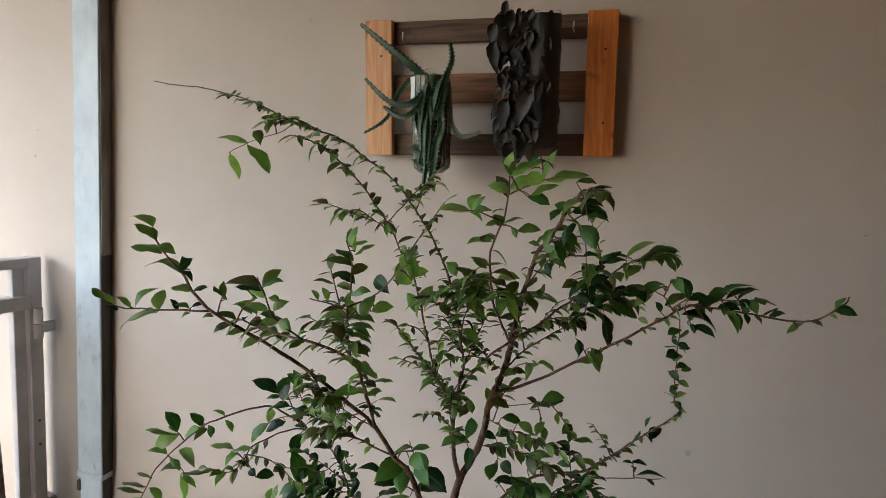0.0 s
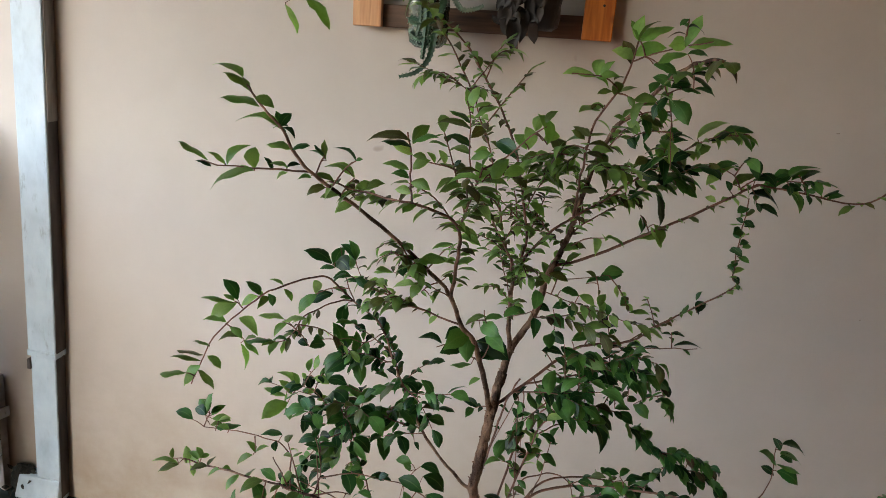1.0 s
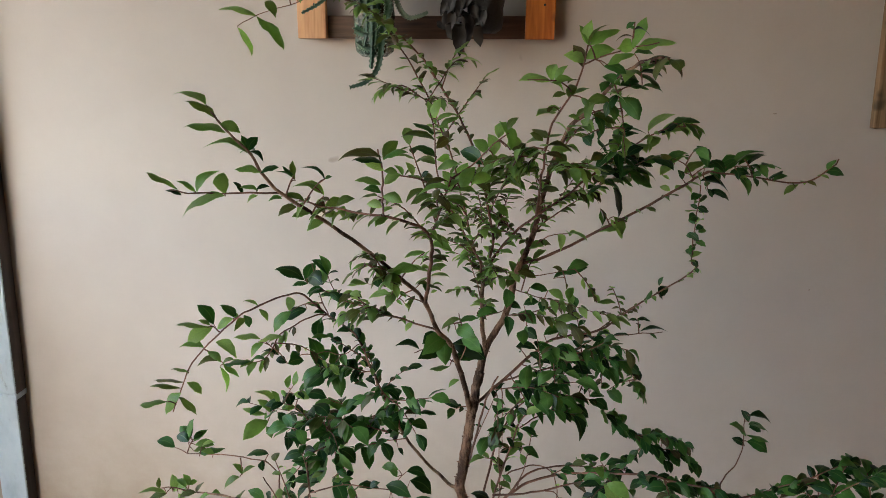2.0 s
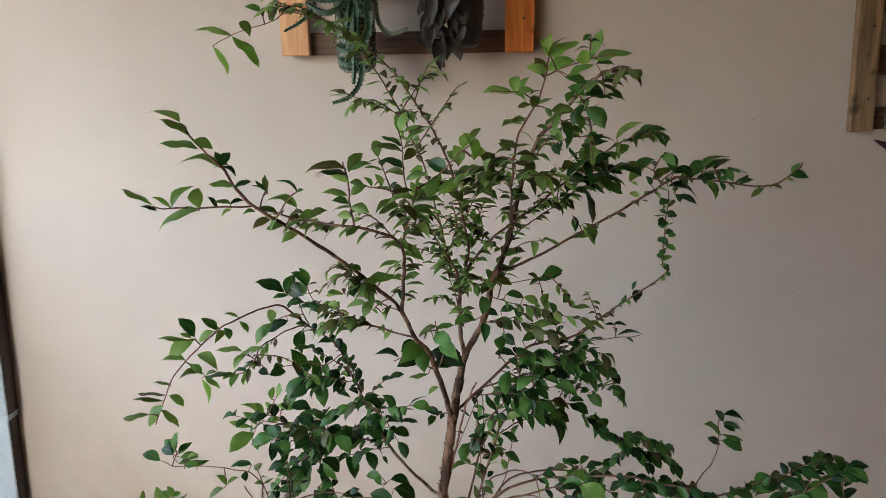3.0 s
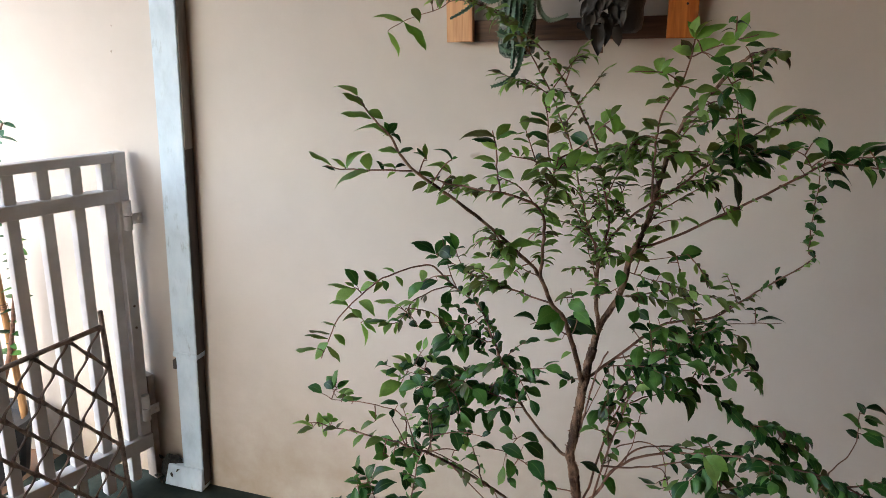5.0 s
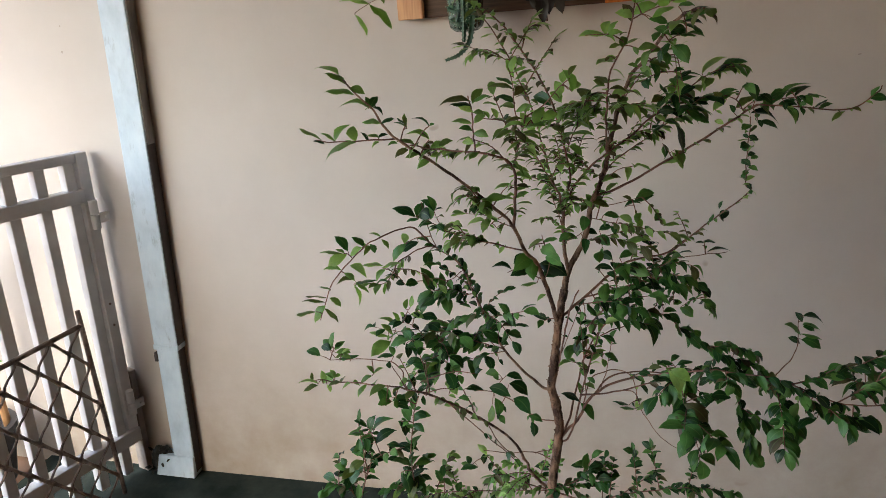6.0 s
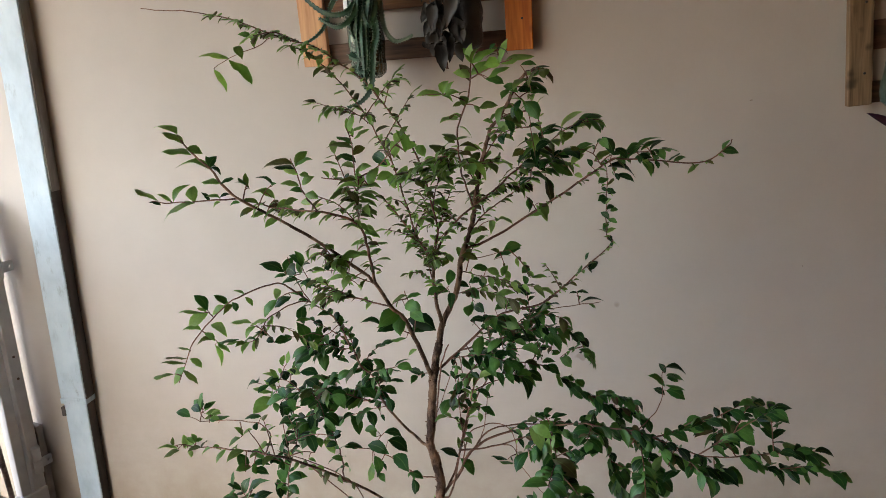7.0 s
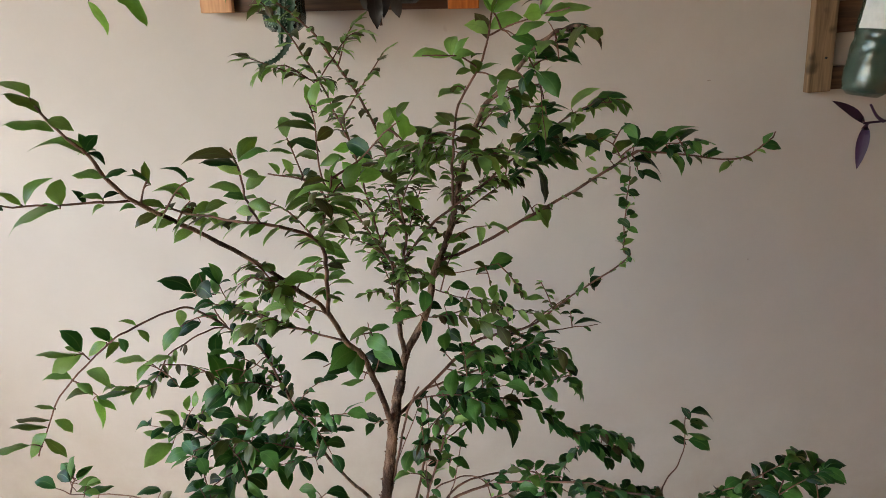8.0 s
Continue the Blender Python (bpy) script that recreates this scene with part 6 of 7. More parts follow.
leaf((0.298, 1.070, 1.015), (0.023, 0.006, 0.003), -57, 0, (0.299, 1.069, 1.002))
leaf((0.268, 0.950, 1.068), (0.014, -0.015, -0.023), -20, 2, (0.302, 1.028, 0.997))
leaf((0.271, 0.950, 1.070), (0.024, -0.005, -0.012), 15, 2, (0.302, 1.028, 0.997))
leaf((0.299, 0.995, 0.995), (0.032, -0.005, -0.024), 0, 3, (0.302, 1.028, 0.997))
branch("branch", 0.0011, 0.0006, 0.05, 0.009, 0.033, 5, 0, [(0.354, 1.014, 1.037), (0.372, 1.033, 1.000), (0.405, 1.020, 0.908)])
branch("branch", 0.0010, 0.0006, 0.10, 0.008, 0.032, 3, 0, [(0.393, 0.988, 1.049), (0.414, 0.990, 1.028), (0.439, 0.990, 0.969)])
branch("branch", 0.0009, 0.0006, 0.10, 0.009, 0.030, 1, 0, [(0.456, 0.980, 1.029), (0.480, 0.980, 1.007), (0.522, 0.980, 0.998)])
branch("branch", 0.0008, 0.0005, 2.00, 0.013, 0.022, 0, 0, [(0.226, 1.086, 0.959), (0.243, 1.090, 0.951), (0.258, 1.090, 0.917), (0.286, 1.090, 0.878), (0.313, 1.090, 0.860)])
leaf((0.247, 1.086, 0.924), (0.018, 0.007, 0.017), -59, 1, (0.254, 1.090, 0.925))
leaf((0.235, 1.084, 0.934), (-0.024, -0.002, 0.005), 74, 0, (0.248, 1.090, 0.940))
leaf((0.245, 1.091, 0.924), (-0.022, -0.001, 0.001), 72, 0, (0.253, 1.090, 0.928))
branch("branch", 0.0016, 0.0007, 0.10, 0.016, 0.025, 1, 0, [(0.106, 1.114, 0.300), (-0.009, 1.070, 0.550), (-0.084, 1.040, 0.699), (-0.104, 1.040, 0.810), (-0.100, 1.040, 0.897), (-0.089, 1.040, 0.949)])
leaf((-0.101, 1.043, 0.907), (0.028, 0.008, 0.000), -33, 0)
leaf((-0.103, 1.046, 0.908), (-0.018, 0.019, 0.000), 16, 0, (-0.098, 1.040, 0.912))
leaf((-0.101, 1.041, 0.896), (0.021, -0.010, -0.006), -12, 0)
leaf((-0.108, 1.048, 0.875), (-0.020, 0.008, 0.014), 42, 0, (-0.102, 1.040, 0.879))
leaf((-0.103, 1.043, 0.841), (0.014, 0.009, 0.028), -36, 0)
leaf((-0.104, 1.039, 0.844), (-0.024, 0.010, 0.007), 14, 0)
leaf((-0.099, 1.042, 0.820), (0.020, 0.017, -0.005), -9, 0)
leaf((-0.105, 1.043, 0.814), (-0.032, -0.005, 0.011), 59, 0)
leaf((-0.131, 1.035, 0.946), (-0.022, 0.006, 0.008), 10, 0, (-0.094, 1.040, 0.934))
leaf((-0.127, 1.037, 0.942), (0.024, 0.003, -0.006), -56, 0, (-0.094, 1.040, 0.934))
leaf((-0.105, 1.042, 0.900), (-0.017, 0.015, 0.011), 14, 0, (-0.100, 1.040, 0.900))
leaf((-0.119, 1.040, 0.900), (0.007, -0.005, -0.022), -36, 0, (-0.100, 1.040, 0.900))
leaf((-0.123, 1.037, 0.805), (0.016, -0.013, -0.027), -16, 0, (-0.104, 1.040, 0.810))
leaf((-0.114, 1.042, 0.802), (0.017, -0.006, -0.024), -26, 0, (-0.103, 1.040, 0.806))
leaf((-0.106, 1.046, 0.789), (0.020, -0.007, -0.026), -53, 0, (-0.101, 1.040, 0.794))
leaf((-0.096, 1.041, 0.788), (-0.008, -0.013, -0.027), 10, 1)
branch("branch", 0.0015, 0.0007, 0.10, 0.016, 0.025, 1, 0, [(-0.202, 1.040, 0.719), (-0.177, 1.040, 0.808), (-0.156, 1.040, 0.832), (-0.116, 1.040, 0.853)])
leaf((-0.163, 1.038, 0.855), (0.031, 0.013, 0.019), -37, 0, (-0.156, 1.040, 0.832))
leaf((-0.169, 1.044, 0.872), (0.033, 0.008, 0.023), -54, 0, (-0.151, 1.040, 0.835))
leaf((-0.172, 1.040, 0.879), (0.008, 0.009, 0.022), -12, 0, (-0.154, 1.040, 0.833))
leaf((-0.177, 1.041, 0.884), (-0.020, -0.003, 0.011), 51, 0, (-0.156, 1.040, 0.832))
leaf((-0.181, 1.036, 0.871), (-0.027, -0.001, -0.002), 57, 0, (-0.156, 1.040, 0.832))
leaf((-0.184, 1.040, 0.846), (-0.014, -0.020, 0.001), 0, 0, (-0.163, 1.040, 0.824))
leaf((-0.178, 1.036, 0.839), (0.007, 0.014, 0.018), 12, 0, (-0.166, 1.040, 0.820))
leaf((-0.185, 1.038, 0.820), (-0.022, -0.011, -0.017), 10, 1, (-0.177, 1.040, 0.808))
leaf((-0.192, 1.042, 0.799), (-0.022, -0.010, -0.029), 36, 0, (-0.181, 1.040, 0.798))
leaf((-0.147, 1.043, 0.826), (-0.024, -0.002, -0.007), 29, 0, (-0.149, 1.040, 0.836))
leaf((-0.191, 1.036, 0.864), (0.001, -0.009, -0.026), 4, 0, (-0.161, 1.040, 0.826))
leaf((-0.182, 1.039, 0.863), (0.010, -0.018, -0.014), -19, 0, (-0.156, 1.040, 0.832))
leaf((-0.176, 1.039, 0.820), (0.028, 0.005, 0.002), -42, 0, (-0.172, 1.040, 0.814))
leaf((-0.146, 1.040, 0.826), (0.020, 0.005, -0.006), -49, 0, (-0.151, 1.040, 0.835))
leaf((-0.203, 1.045, 0.796), (-0.017, -0.022, -0.004), -2, 1, (-0.182, 1.040, 0.794))
leaf((-0.147, 1.047, 0.850), (0.023, 0.003, -0.005), -55, 0, (-0.139, 1.040, 0.843))
branch("branch", 0.0010, 0.0006, 0.10, 0.016, 0.025, 1, 0, [(-0.181, 1.040, 0.797), (-0.191, 1.040, 0.891)])
branch("branch", 0.0011, 0.0006, 0.10, 0.016, 0.025, 1, 1, [(0.118, 1.110, 0.743), (0.073, 1.110, 0.754), (0.034, 1.110, 0.773), (0.009, 1.110, 0.800)])
leaf((-0.021, 1.112, 0.778), (-0.007, 0.016, 0.005), 14, 0, (0.009, 1.110, 0.800))
leaf((0.005, 1.104, 0.787), (0.004, 0.010, 0.016), 4, 0, (0.013, 1.110, 0.796))
leaf((-0.005, 1.105, 0.779), (-0.028, -0.009, -0.002), 53, 0, (0.011, 1.110, 0.798))
leaf((-0.020, 1.107, 0.776), (-0.015, 0.004, 0.004), 12, 0, (0.009, 1.110, 0.800))
leaf((0.014, 1.108, 0.772), (0.006, 0.014, 0.008), 1, 0, (0.024, 1.110, 0.784))
leaf((0.019, 1.108, 0.771), (0.015, -0.004, 0.001), -11, 0, (0.028, 1.110, 0.780))
leaf((0.024, 1.103, 0.752), (-0.013, 0.013, -0.003), 17, 0, (0.034, 1.110, 0.773))
leaf((0.021, 1.115, 0.745), (0.008, 0.015, 0.001), -6, 0, (0.034, 1.110, 0.773))
branch("branch", 0.0011, 0.0006, 0.10, 0.016, 0.025, 1, 0, [(0.118, 1.110, 0.743), (0.158, 1.110, 0.764), (0.176, 1.110, 0.789), (0.184, 1.110, 0.812)])
leaf((0.176, 1.108, 0.790), (-0.001, 0.011, 0.025), 40, 0)
leaf((0.180, 1.108, 0.796), (0.020, 0.004, 0.005), -39, 0)
leaf((0.171, 1.110, 0.794), (-0.019, -0.002, 0.003), 46, 0, (0.177, 1.110, 0.791))
leaf((0.191, 1.114, 0.770), (0.028, 0.013, -0.001), -27, 0, (0.176, 1.110, 0.789))
leaf((0.195, 1.107, 0.770), (0.017, -0.009, -0.014), -5, 0, (0.176, 1.110, 0.789))
leaf((0.176, 1.114, 0.794), (0.002, 0.014, 0.015), -3, 0)
leaf((0.183, 1.108, 0.796), (0.021, 0.016, -0.006), -23, 0)
leaf((0.174, 1.109, 0.798), (-0.019, -0.005, 0.001), 39, 0)
leaf((0.181, 1.106, 0.789), (0.005, -0.016, -0.014), 0, 0)
leaf((0.195, 1.111, 0.773), (0.023, -0.008, 0.008), -11, 0, (0.176, 1.110, 0.789))
leaf((0.194, 1.113, 0.774), (0.013, 0.010, 0.002), -17, 0, (0.176, 1.110, 0.789))
leaf((0.191, 1.112, 0.766), (0.009, -0.012, -0.010), -3, 0, (0.173, 1.110, 0.785))
leaf((0.167, 1.112, 0.781), (0.011, -0.013, -0.001), -9, 0)
branch("branch", 0.0015, 0.0007, 0.20, 0.008, 0.020, 8, 0, [(0.118, 1.110, 0.743), (0.188, 1.110, 0.727), (0.234, 1.110, 0.747), (0.323, 1.110, 0.771), (0.367, 1.110, 0.776), (0.411, 1.110, 0.770)])
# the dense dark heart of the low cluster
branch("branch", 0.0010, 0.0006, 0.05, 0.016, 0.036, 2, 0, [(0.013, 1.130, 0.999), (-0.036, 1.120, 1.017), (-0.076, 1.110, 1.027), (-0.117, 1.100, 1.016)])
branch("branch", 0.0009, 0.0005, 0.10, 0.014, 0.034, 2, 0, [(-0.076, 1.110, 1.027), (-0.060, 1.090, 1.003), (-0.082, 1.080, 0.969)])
# bare stems beside the trunk
branch("branch", 0.0017, 0.0010, 2.00, 0.020, 0.020, 0, 0, [(0.124, 1.090, 0.984), (0.130, 1.082, 1.025), (0.137, 1.070, 1.078), (0.143, 1.062, 1.108), (0.152, 1.062, 1.131)])
branch("branch", 0.0021, 0.0011, 2.00, 0.020, 0.020, 0, 0, [(0.130, 1.096, 0.850), (0.146, 1.140, 0.868), (0.155, 1.180, 0.897), (0.166, 1.210, 0.937), (0.175, 1.225, 0.957), (0.192, 1.240, 0.986), (0.204, 1.235, 1.005)])
branch("branch", 0.0009, 0.0006, 0.35, 0.022, 0.018, 0, 1, [(0.154, 1.115, 1.086), (0.157, 1.120, 1.063), (0.158, 1.130, 1.031), (0.159, 1.130, 1.001)], 0.9)
branch("branch", 0.0008, 0.0005, 0.35, 0.022, 0.018, 0, 1, [(0.160, 1.117, 1.090), (0.164, 1.120, 1.059), (0.167, 1.130, 1.023), (0.170, 1.130, 0.995)], 0.9)
branch("branch", 0.0010, 0.0007, 2.00, 0.020, 0.020, 0, 0, [(0.187, 1.090, 1.046), (0.214, 1.130, 1.042), (0.236, 1.145, 1.042), (0.250, 1.145, 1.039)])
branch("branch", 0.0011, 0.0006, 0.55, 0.030, 0.020, 0, 1, [(0.166, 1.092, 0.925), (0.177, 1.100, 0.966), (0.193, 1.100, 0.980), (0.220, 1.110, 0.980), (0.237, 1.110, 0.971), (0.246, 1.110, 0.951), (0.249, 1.110, 0.926)])
branch("branch", 0.0016, 0.0008, 0.60, 0.022, 0.026, 0, 0, [(0.170, 1.093, 0.925), (0.205, 1.105, 0.968), (0.250, 1.130, 0.968), (0.293, 1.150, 0.958), (0.326, 1.150, 0.947), (0.352, 1.145, 0.930)])
branch("branch", 0.0009, 0.0005, 2.00, 0.011, 0.025, 0, 2, [(0.083, 0.871, 1.392), (0.074, 0.896, 1.399), (0.070, 0.908, 1.416), (0.067, 0.913, 1.436), (0.063, 0.910, 1.454)])
leaf((0.068, 0.918, 1.443), (-0.009, 0.011, 0.019), 52, 2, (0.065, 0.912, 1.444))
leaf((0.067, 0.910, 1.449), (0.004, 0.006, 0.017), -24, 2)
leaf((0.068, 0.915, 1.435), (-0.021, 0.007, 0.007), 53, 0)
leaf((0.069, 0.916, 1.429), (-0.030, -0.004, 0.002), 47, 1)
leaf((0.070, 0.904, 1.424), (0.010, 0.016, 0.006), 23, 1)
leaf((0.069, 0.907, 1.449), (0.014, 0.003, 0.005), -38, 1, (0.064, 0.911, 1.448))
leaf((0.070, 0.912, 1.441), (0.018, 0.002, 0.010), -41, 1)
leaf((0.070, 0.916, 1.414), (-0.023, 0.001, 0.006), 43, 0, (0.070, 0.908, 1.416))
leaf((0.071, 0.907, 1.410), (-0.016, 0.004, 0.002), -4, 1)
leaf((0.072, 0.902, 1.406), (0.019, -0.002, 0.006), -16, 1)
branch("branch", 0.0009, 0.0005, 2.00, 0.011, 0.027, 0, 2, [(0.086, 0.861, 1.406), (0.102, 0.886, 1.415), (0.130, 0.880, 1.445)])
leaf((0.112, 0.889, 1.415), (-0.020, 0.019, 0.007), -18, 0, (0.108, 0.886, 1.420))
leaf((0.095, 0.869, 1.395), (0.010, 0.006, 0.019), -3, 2, (0.087, 0.863, 1.407))
leaf((0.103, 0.871, 1.402), (0.016, 0.009, 0.004), 18, 2, (0.095, 0.876, 1.411))
leaf((0.087, 0.860, 1.396), (-0.027, 0.000, -0.006), 46, 2, (0.086, 0.861, 1.406))
leaf((0.086, 0.867, 1.395), (0.022, -0.001, -0.001), -50, 2, (0.086, 0.861, 1.406))
leaf((0.134, 0.881, 1.430), (-0.011, 0.007, 0.022), 25, 2, (0.124, 0.883, 1.438))
leaf((0.120, 0.888, 1.423), (-0.005, 0.015, 0.016), 5, 2, (0.116, 0.886, 1.428))
leaf((0.130, 0.877, 1.447), (0.008, 0.004, 0.010), -13, 1)
leaf((0.123, 0.885, 1.439), (0.006, 0.013, 0.012), 0, 2)
leaf((0.130, 0.885, 1.432), (0.013, 0.012, 0.004), 21, 1, (0.123, 0.883, 1.437))
branch("branch", 0.0009, 0.0005, 0.10, 0.009, 0.034, 2, 1, [(0.127, 1.116, 1.319), (0.154, 1.040, 1.411)])
leaf((0.145, 1.060, 1.396), (0.009, -0.015, -0.012), 12, 2, (0.149, 1.054, 1.395))
branch("branch", 0.0009, 0.0005, 0.10, 0.014, 0.034, 1, 0, [(0.285, 1.190, 1.361), (0.293, 1.144, 1.381), (0.309, 1.110, 1.400)])
leaf((0.293, 1.159, 1.370), (0.019, 0.002, 0.021), -37, 0)
leaf((0.300, 1.151, 1.368), (0.025, 0.001, -0.010), -18, 0, (0.292, 1.152, 1.378))
leaf((0.288, 1.191, 1.351), (0.008, -0.008, -0.040), -53, 0, (0.285, 1.190, 1.361))
leaf((0.293, 1.139, 1.391), (0.026, -0.001, -0.005), -24, 0, (0.297, 1.137, 1.384))
leaf((0.291, 1.154, 1.376), (0.023, -0.003, -0.012), -16, 0)
branch("branch", 0.0009, 0.0005, 0.10, 0.010, 0.032, 1, 0, [(0.264, 1.189, 1.345), (0.269, 1.144, 1.375), (0.270, 1.110, 1.415)])
leaf((0.265, 1.109, 1.403), (0.010, 0.018, 0.016), -15, 1, (0.271, 1.121, 1.401))
branch("branch", 0.0009, 0.0005, 0.05, 0.012, 0.021, 0, 0, [(0.372, 1.111, 1.384), (0.401, 1.120, 1.394), (0.446, 1.120, 1.400)])
leaf((0.387, 1.117, 1.385), (0.016, 0.002, 0.014), -43, 0)
leaf((0.396, 1.113, 1.388), (0.020, 0.007, 0.015), -45, 0, (0.394, 1.118, 1.393))
leaf((0.414, 1.120, 1.397), (0.020, 0.006, 0.013), -54, 0)
leaf((0.427, 1.127, 1.396), (0.020, 0.003, 0.013), -60, 0, (0.420, 1.120, 1.404))
leaf((0.415, 1.116, 1.383), (0.013, -0.003, -0.020), -16, 0, (0.407, 1.120, 1.399))
leaf((0.433, 1.120, 1.385), (0.004, -0.006, -0.011), -15, 0, (0.422, 1.120, 1.405))
leaf((0.381, 1.110, 1.365), (0.024, -0.002, -0.009), -34, 0, (0.372, 1.111, 1.384))
leaf((0.376, 1.120, 1.392), (0.021, 0.000, 0.004), -28, 0, (0.379, 1.113, 1.387))
leaf((0.396, 1.126, 1.395), (0.028, 0.003, 0.007), -47, 0, (0.394, 1.118, 1.393))
leaf((0.405, 1.114, 1.394), (0.034, -0.000, 0.020), -62, 0, (0.404, 1.120, 1.397))
leaf((0.424, 1.119, 1.403), (0.022, 0.005, 0.006), -55, 0)
leaf((0.378, 1.109, 1.402), (0.016, -0.002, -0.013), -8, 0, (0.387, 1.115, 1.390))
branch("branch", 0.0007, 0.0004, 2.00, 0.020, 0.031, 0, 1, [(-0.042, 1.058, 1.552), (-0.079, 1.089, 1.558), (-0.110, 1.102, 1.546), (-0.138, 1.105, 1.538), (-0.168, 1.090, 1.520)])
leaf((-0.152, 1.106, 1.531), (-0.043, 0.000, 0.004), 49, 1)
leaf((-0.150, 1.099, 1.531), (0.029, 0.001, -0.033), -51, 1)
leaf((-0.171, 1.097, 1.518), (0.018, -0.010, -0.029), -68, 1, (-0.168, 1.090, 1.520))
leaf((-0.137, 1.108, 1.549), (0.011, -0.018, -0.018), -30, 1, (-0.133, 1.105, 1.539))
leaf((-0.117, 1.107, 1.558), (-0.019, -0.000, 0.005), 18, 0, (-0.112, 1.102, 1.545))
branch("branch", 0.0007, 0.0004, 0.20, 0.009, 0.022, 2, 1, [(0.053, 1.054, 1.445), (0.043, 1.034, 1.458), (-0.001, 1.010, 1.475)])
branch("branch", 0.0007, 0.0004, 0.30, 0.014, 0.024, 0, 1, [(0.049, 1.050, 1.454), (0.073, 1.096, 1.493), (0.086, 1.110, 1.500)])
branch("branch", 0.0009, 0.0006, 2.00, 0.006, 0.044, 0, 0, [(0.104, 1.060, 1.144), (0.065, 1.060, 1.158), (0.048, 1.060, 1.154)])
leaf((0.086, 1.060, 1.161), (-0.030, -0.023, -0.003), -4, 0, (0.084, 1.060, 1.154))
leaf((0.078, 1.063, 1.178), (-0.019, -0.017, -0.005), -6, 0, (0.074, 1.060, 1.156))
leaf((0.089, 1.057, 1.178), (-0.001, -0.022, -0.024), -3, 0, (0.084, 1.060, 1.154))
leaf((0.054, 1.062, 1.158), (-0.028, -0.002, 0.003), 48, 0)
leaf((0.092, 1.069, 1.165), (0.041, -0.010, -0.012), -6, 0, (0.086, 1.060, 1.154))
leaf((0.097, 1.061, 1.150), (0.029, 0.001, 0.001), -30, 0)
leaf((0.092, 1.057, 1.141), (-0.023, -0.005, -0.004), 62, 1, (0.095, 1.060, 1.149))
branch("branch", 0.0008, 0.0005, 2.00, 0.010, 0.034, 0, 0, [(0.103, 1.059, 1.147), (0.109, 1.034, 1.181), (0.099, 1.020, 1.225)])
leaf((0.117, 1.032, 1.186), (-0.018, 0.013, 0.015), -2, 0, (0.109, 1.033, 1.183))
leaf((0.081, 1.019, 1.205), (0.022, 0.002, 0.012), -56, 1, (0.103, 1.023, 1.213))
leaf((0.097, 1.028, 1.201), (0.023, -0.018, 0.000), 4, 0, (0.105, 1.025, 1.204))
leaf((0.100, 1.025, 1.213), (0.020, -0.000, 0.005), -47, 0)
leaf((0.104, 1.026, 1.192), (0.023, -0.021, -0.006), 3, 0)
branch("branch", 0.0009, 0.0006, 2.00, 0.008, 0.037, 0, 0, [(-0.071, 1.130, 1.164), (-0.075, 1.088, 1.212), (-0.080, 1.070, 1.255)])
leaf((-0.091, 1.081, 1.229), (-0.035, -0.001, 0.011), 43, 0, (-0.077, 1.077, 1.235))
leaf((-0.087, 1.079, 1.226), (0.004, 0.021, 0.019), 17, 0, (-0.077, 1.079, 1.230))
leaf((-0.087, 1.079, 1.233), (0.024, -0.025, 0.002), 4, 0, (-0.078, 1.076, 1.237))
leaf((-0.069, 1.088, 1.224), (-0.000, 0.007, 0.027), -23, 0, (-0.076, 1.083, 1.223))
leaf((-0.087, 1.080, 1.225), (-0.018, -0.001, -0.004), 39, 0, (-0.077, 1.079, 1.230))
leaf((-0.082, 1.129, 1.160), (0.005, -0.021, -0.023), -13, 0, (-0.071, 1.126, 1.168))
leaf((-0.096, 1.113, 1.179), (-0.025, -0.004, -0.016), 25, 0, (-0.073, 1.105, 1.192))
leaf((-0.112, 1.098, 1.180), (-0.019, -0.007, -0.026), 21, 0, (-0.074, 1.099, 1.200))
leaf((-0.116, 1.103, 1.178), (-0.008, 0.021, 0.010), 17, 1, (-0.074, 1.099, 1.200))
branch("branch", 0.0008, 0.0005, 0.10, 0.022, 0.028, 1, 0, [(-0.020, 1.080, 1.202), (-0.041, 1.080, 1.206), (-0.055, 1.080, 1.220), (-0.062, 1.080, 1.238)])
branch("branch", 0.0008, 0.0005, 2.00, 0.009, 0.038, 0, 0, [(-0.029, 1.131, 1.128), (-0.052, 1.130, 1.110), (-0.071, 1.130, 1.113), (-0.090, 1.130, 1.108)])
leaf((-0.085, 1.127, 1.091), (-0.016, 0.014, 0.034), 40, 0, (-0.088, 1.130, 1.108))
leaf((-0.087, 1.136, 1.088), (0.012, 0.020, 0.015), 12, 0, (-0.088, 1.130, 1.108))
leaf((-0.080, 1.126, 1.087), (-0.015, -0.010, -0.032), 14, 0, (-0.085, 1.130, 1.109))
leaf((-0.059, 1.136, 1.082), (-0.010, 0.009, 0.035), 52, 0, (-0.054, 1.130, 1.110))
leaf((-0.067, 1.130, 1.084), (0.017, -0.019, -0.025), -11, 0, (-0.061, 1.130, 1.111))
leaf((-0.123, 1.133, 1.096), (0.007, 0.021, -0.001), 18, 0, (-0.088, 1.130, 1.109))
branch("branch", 0.0009, 0.0005, 0.10, 0.026, 0.036, 0, 0, [(0.012, 1.149, 1.027), (-0.033, 1.154, 0.995), (-0.063, 1.160, 0.985)])
leaf((0.000, 1.152, 1.006), (-0.019, -0.031, -0.019), -5, 0, (-0.006, 1.151, 1.014))
leaf((-0.041, 1.154, 0.996), (-0.010, -0.030, -0.023), -8, 0)
branch("branch", 0.0009, 0.0005, 0.10, 0.026, 0.036, 0, 0, [(0.000, 1.146, 1.050), (-0.054, 1.159, 1.022), (-0.079, 1.160, 1.029)])
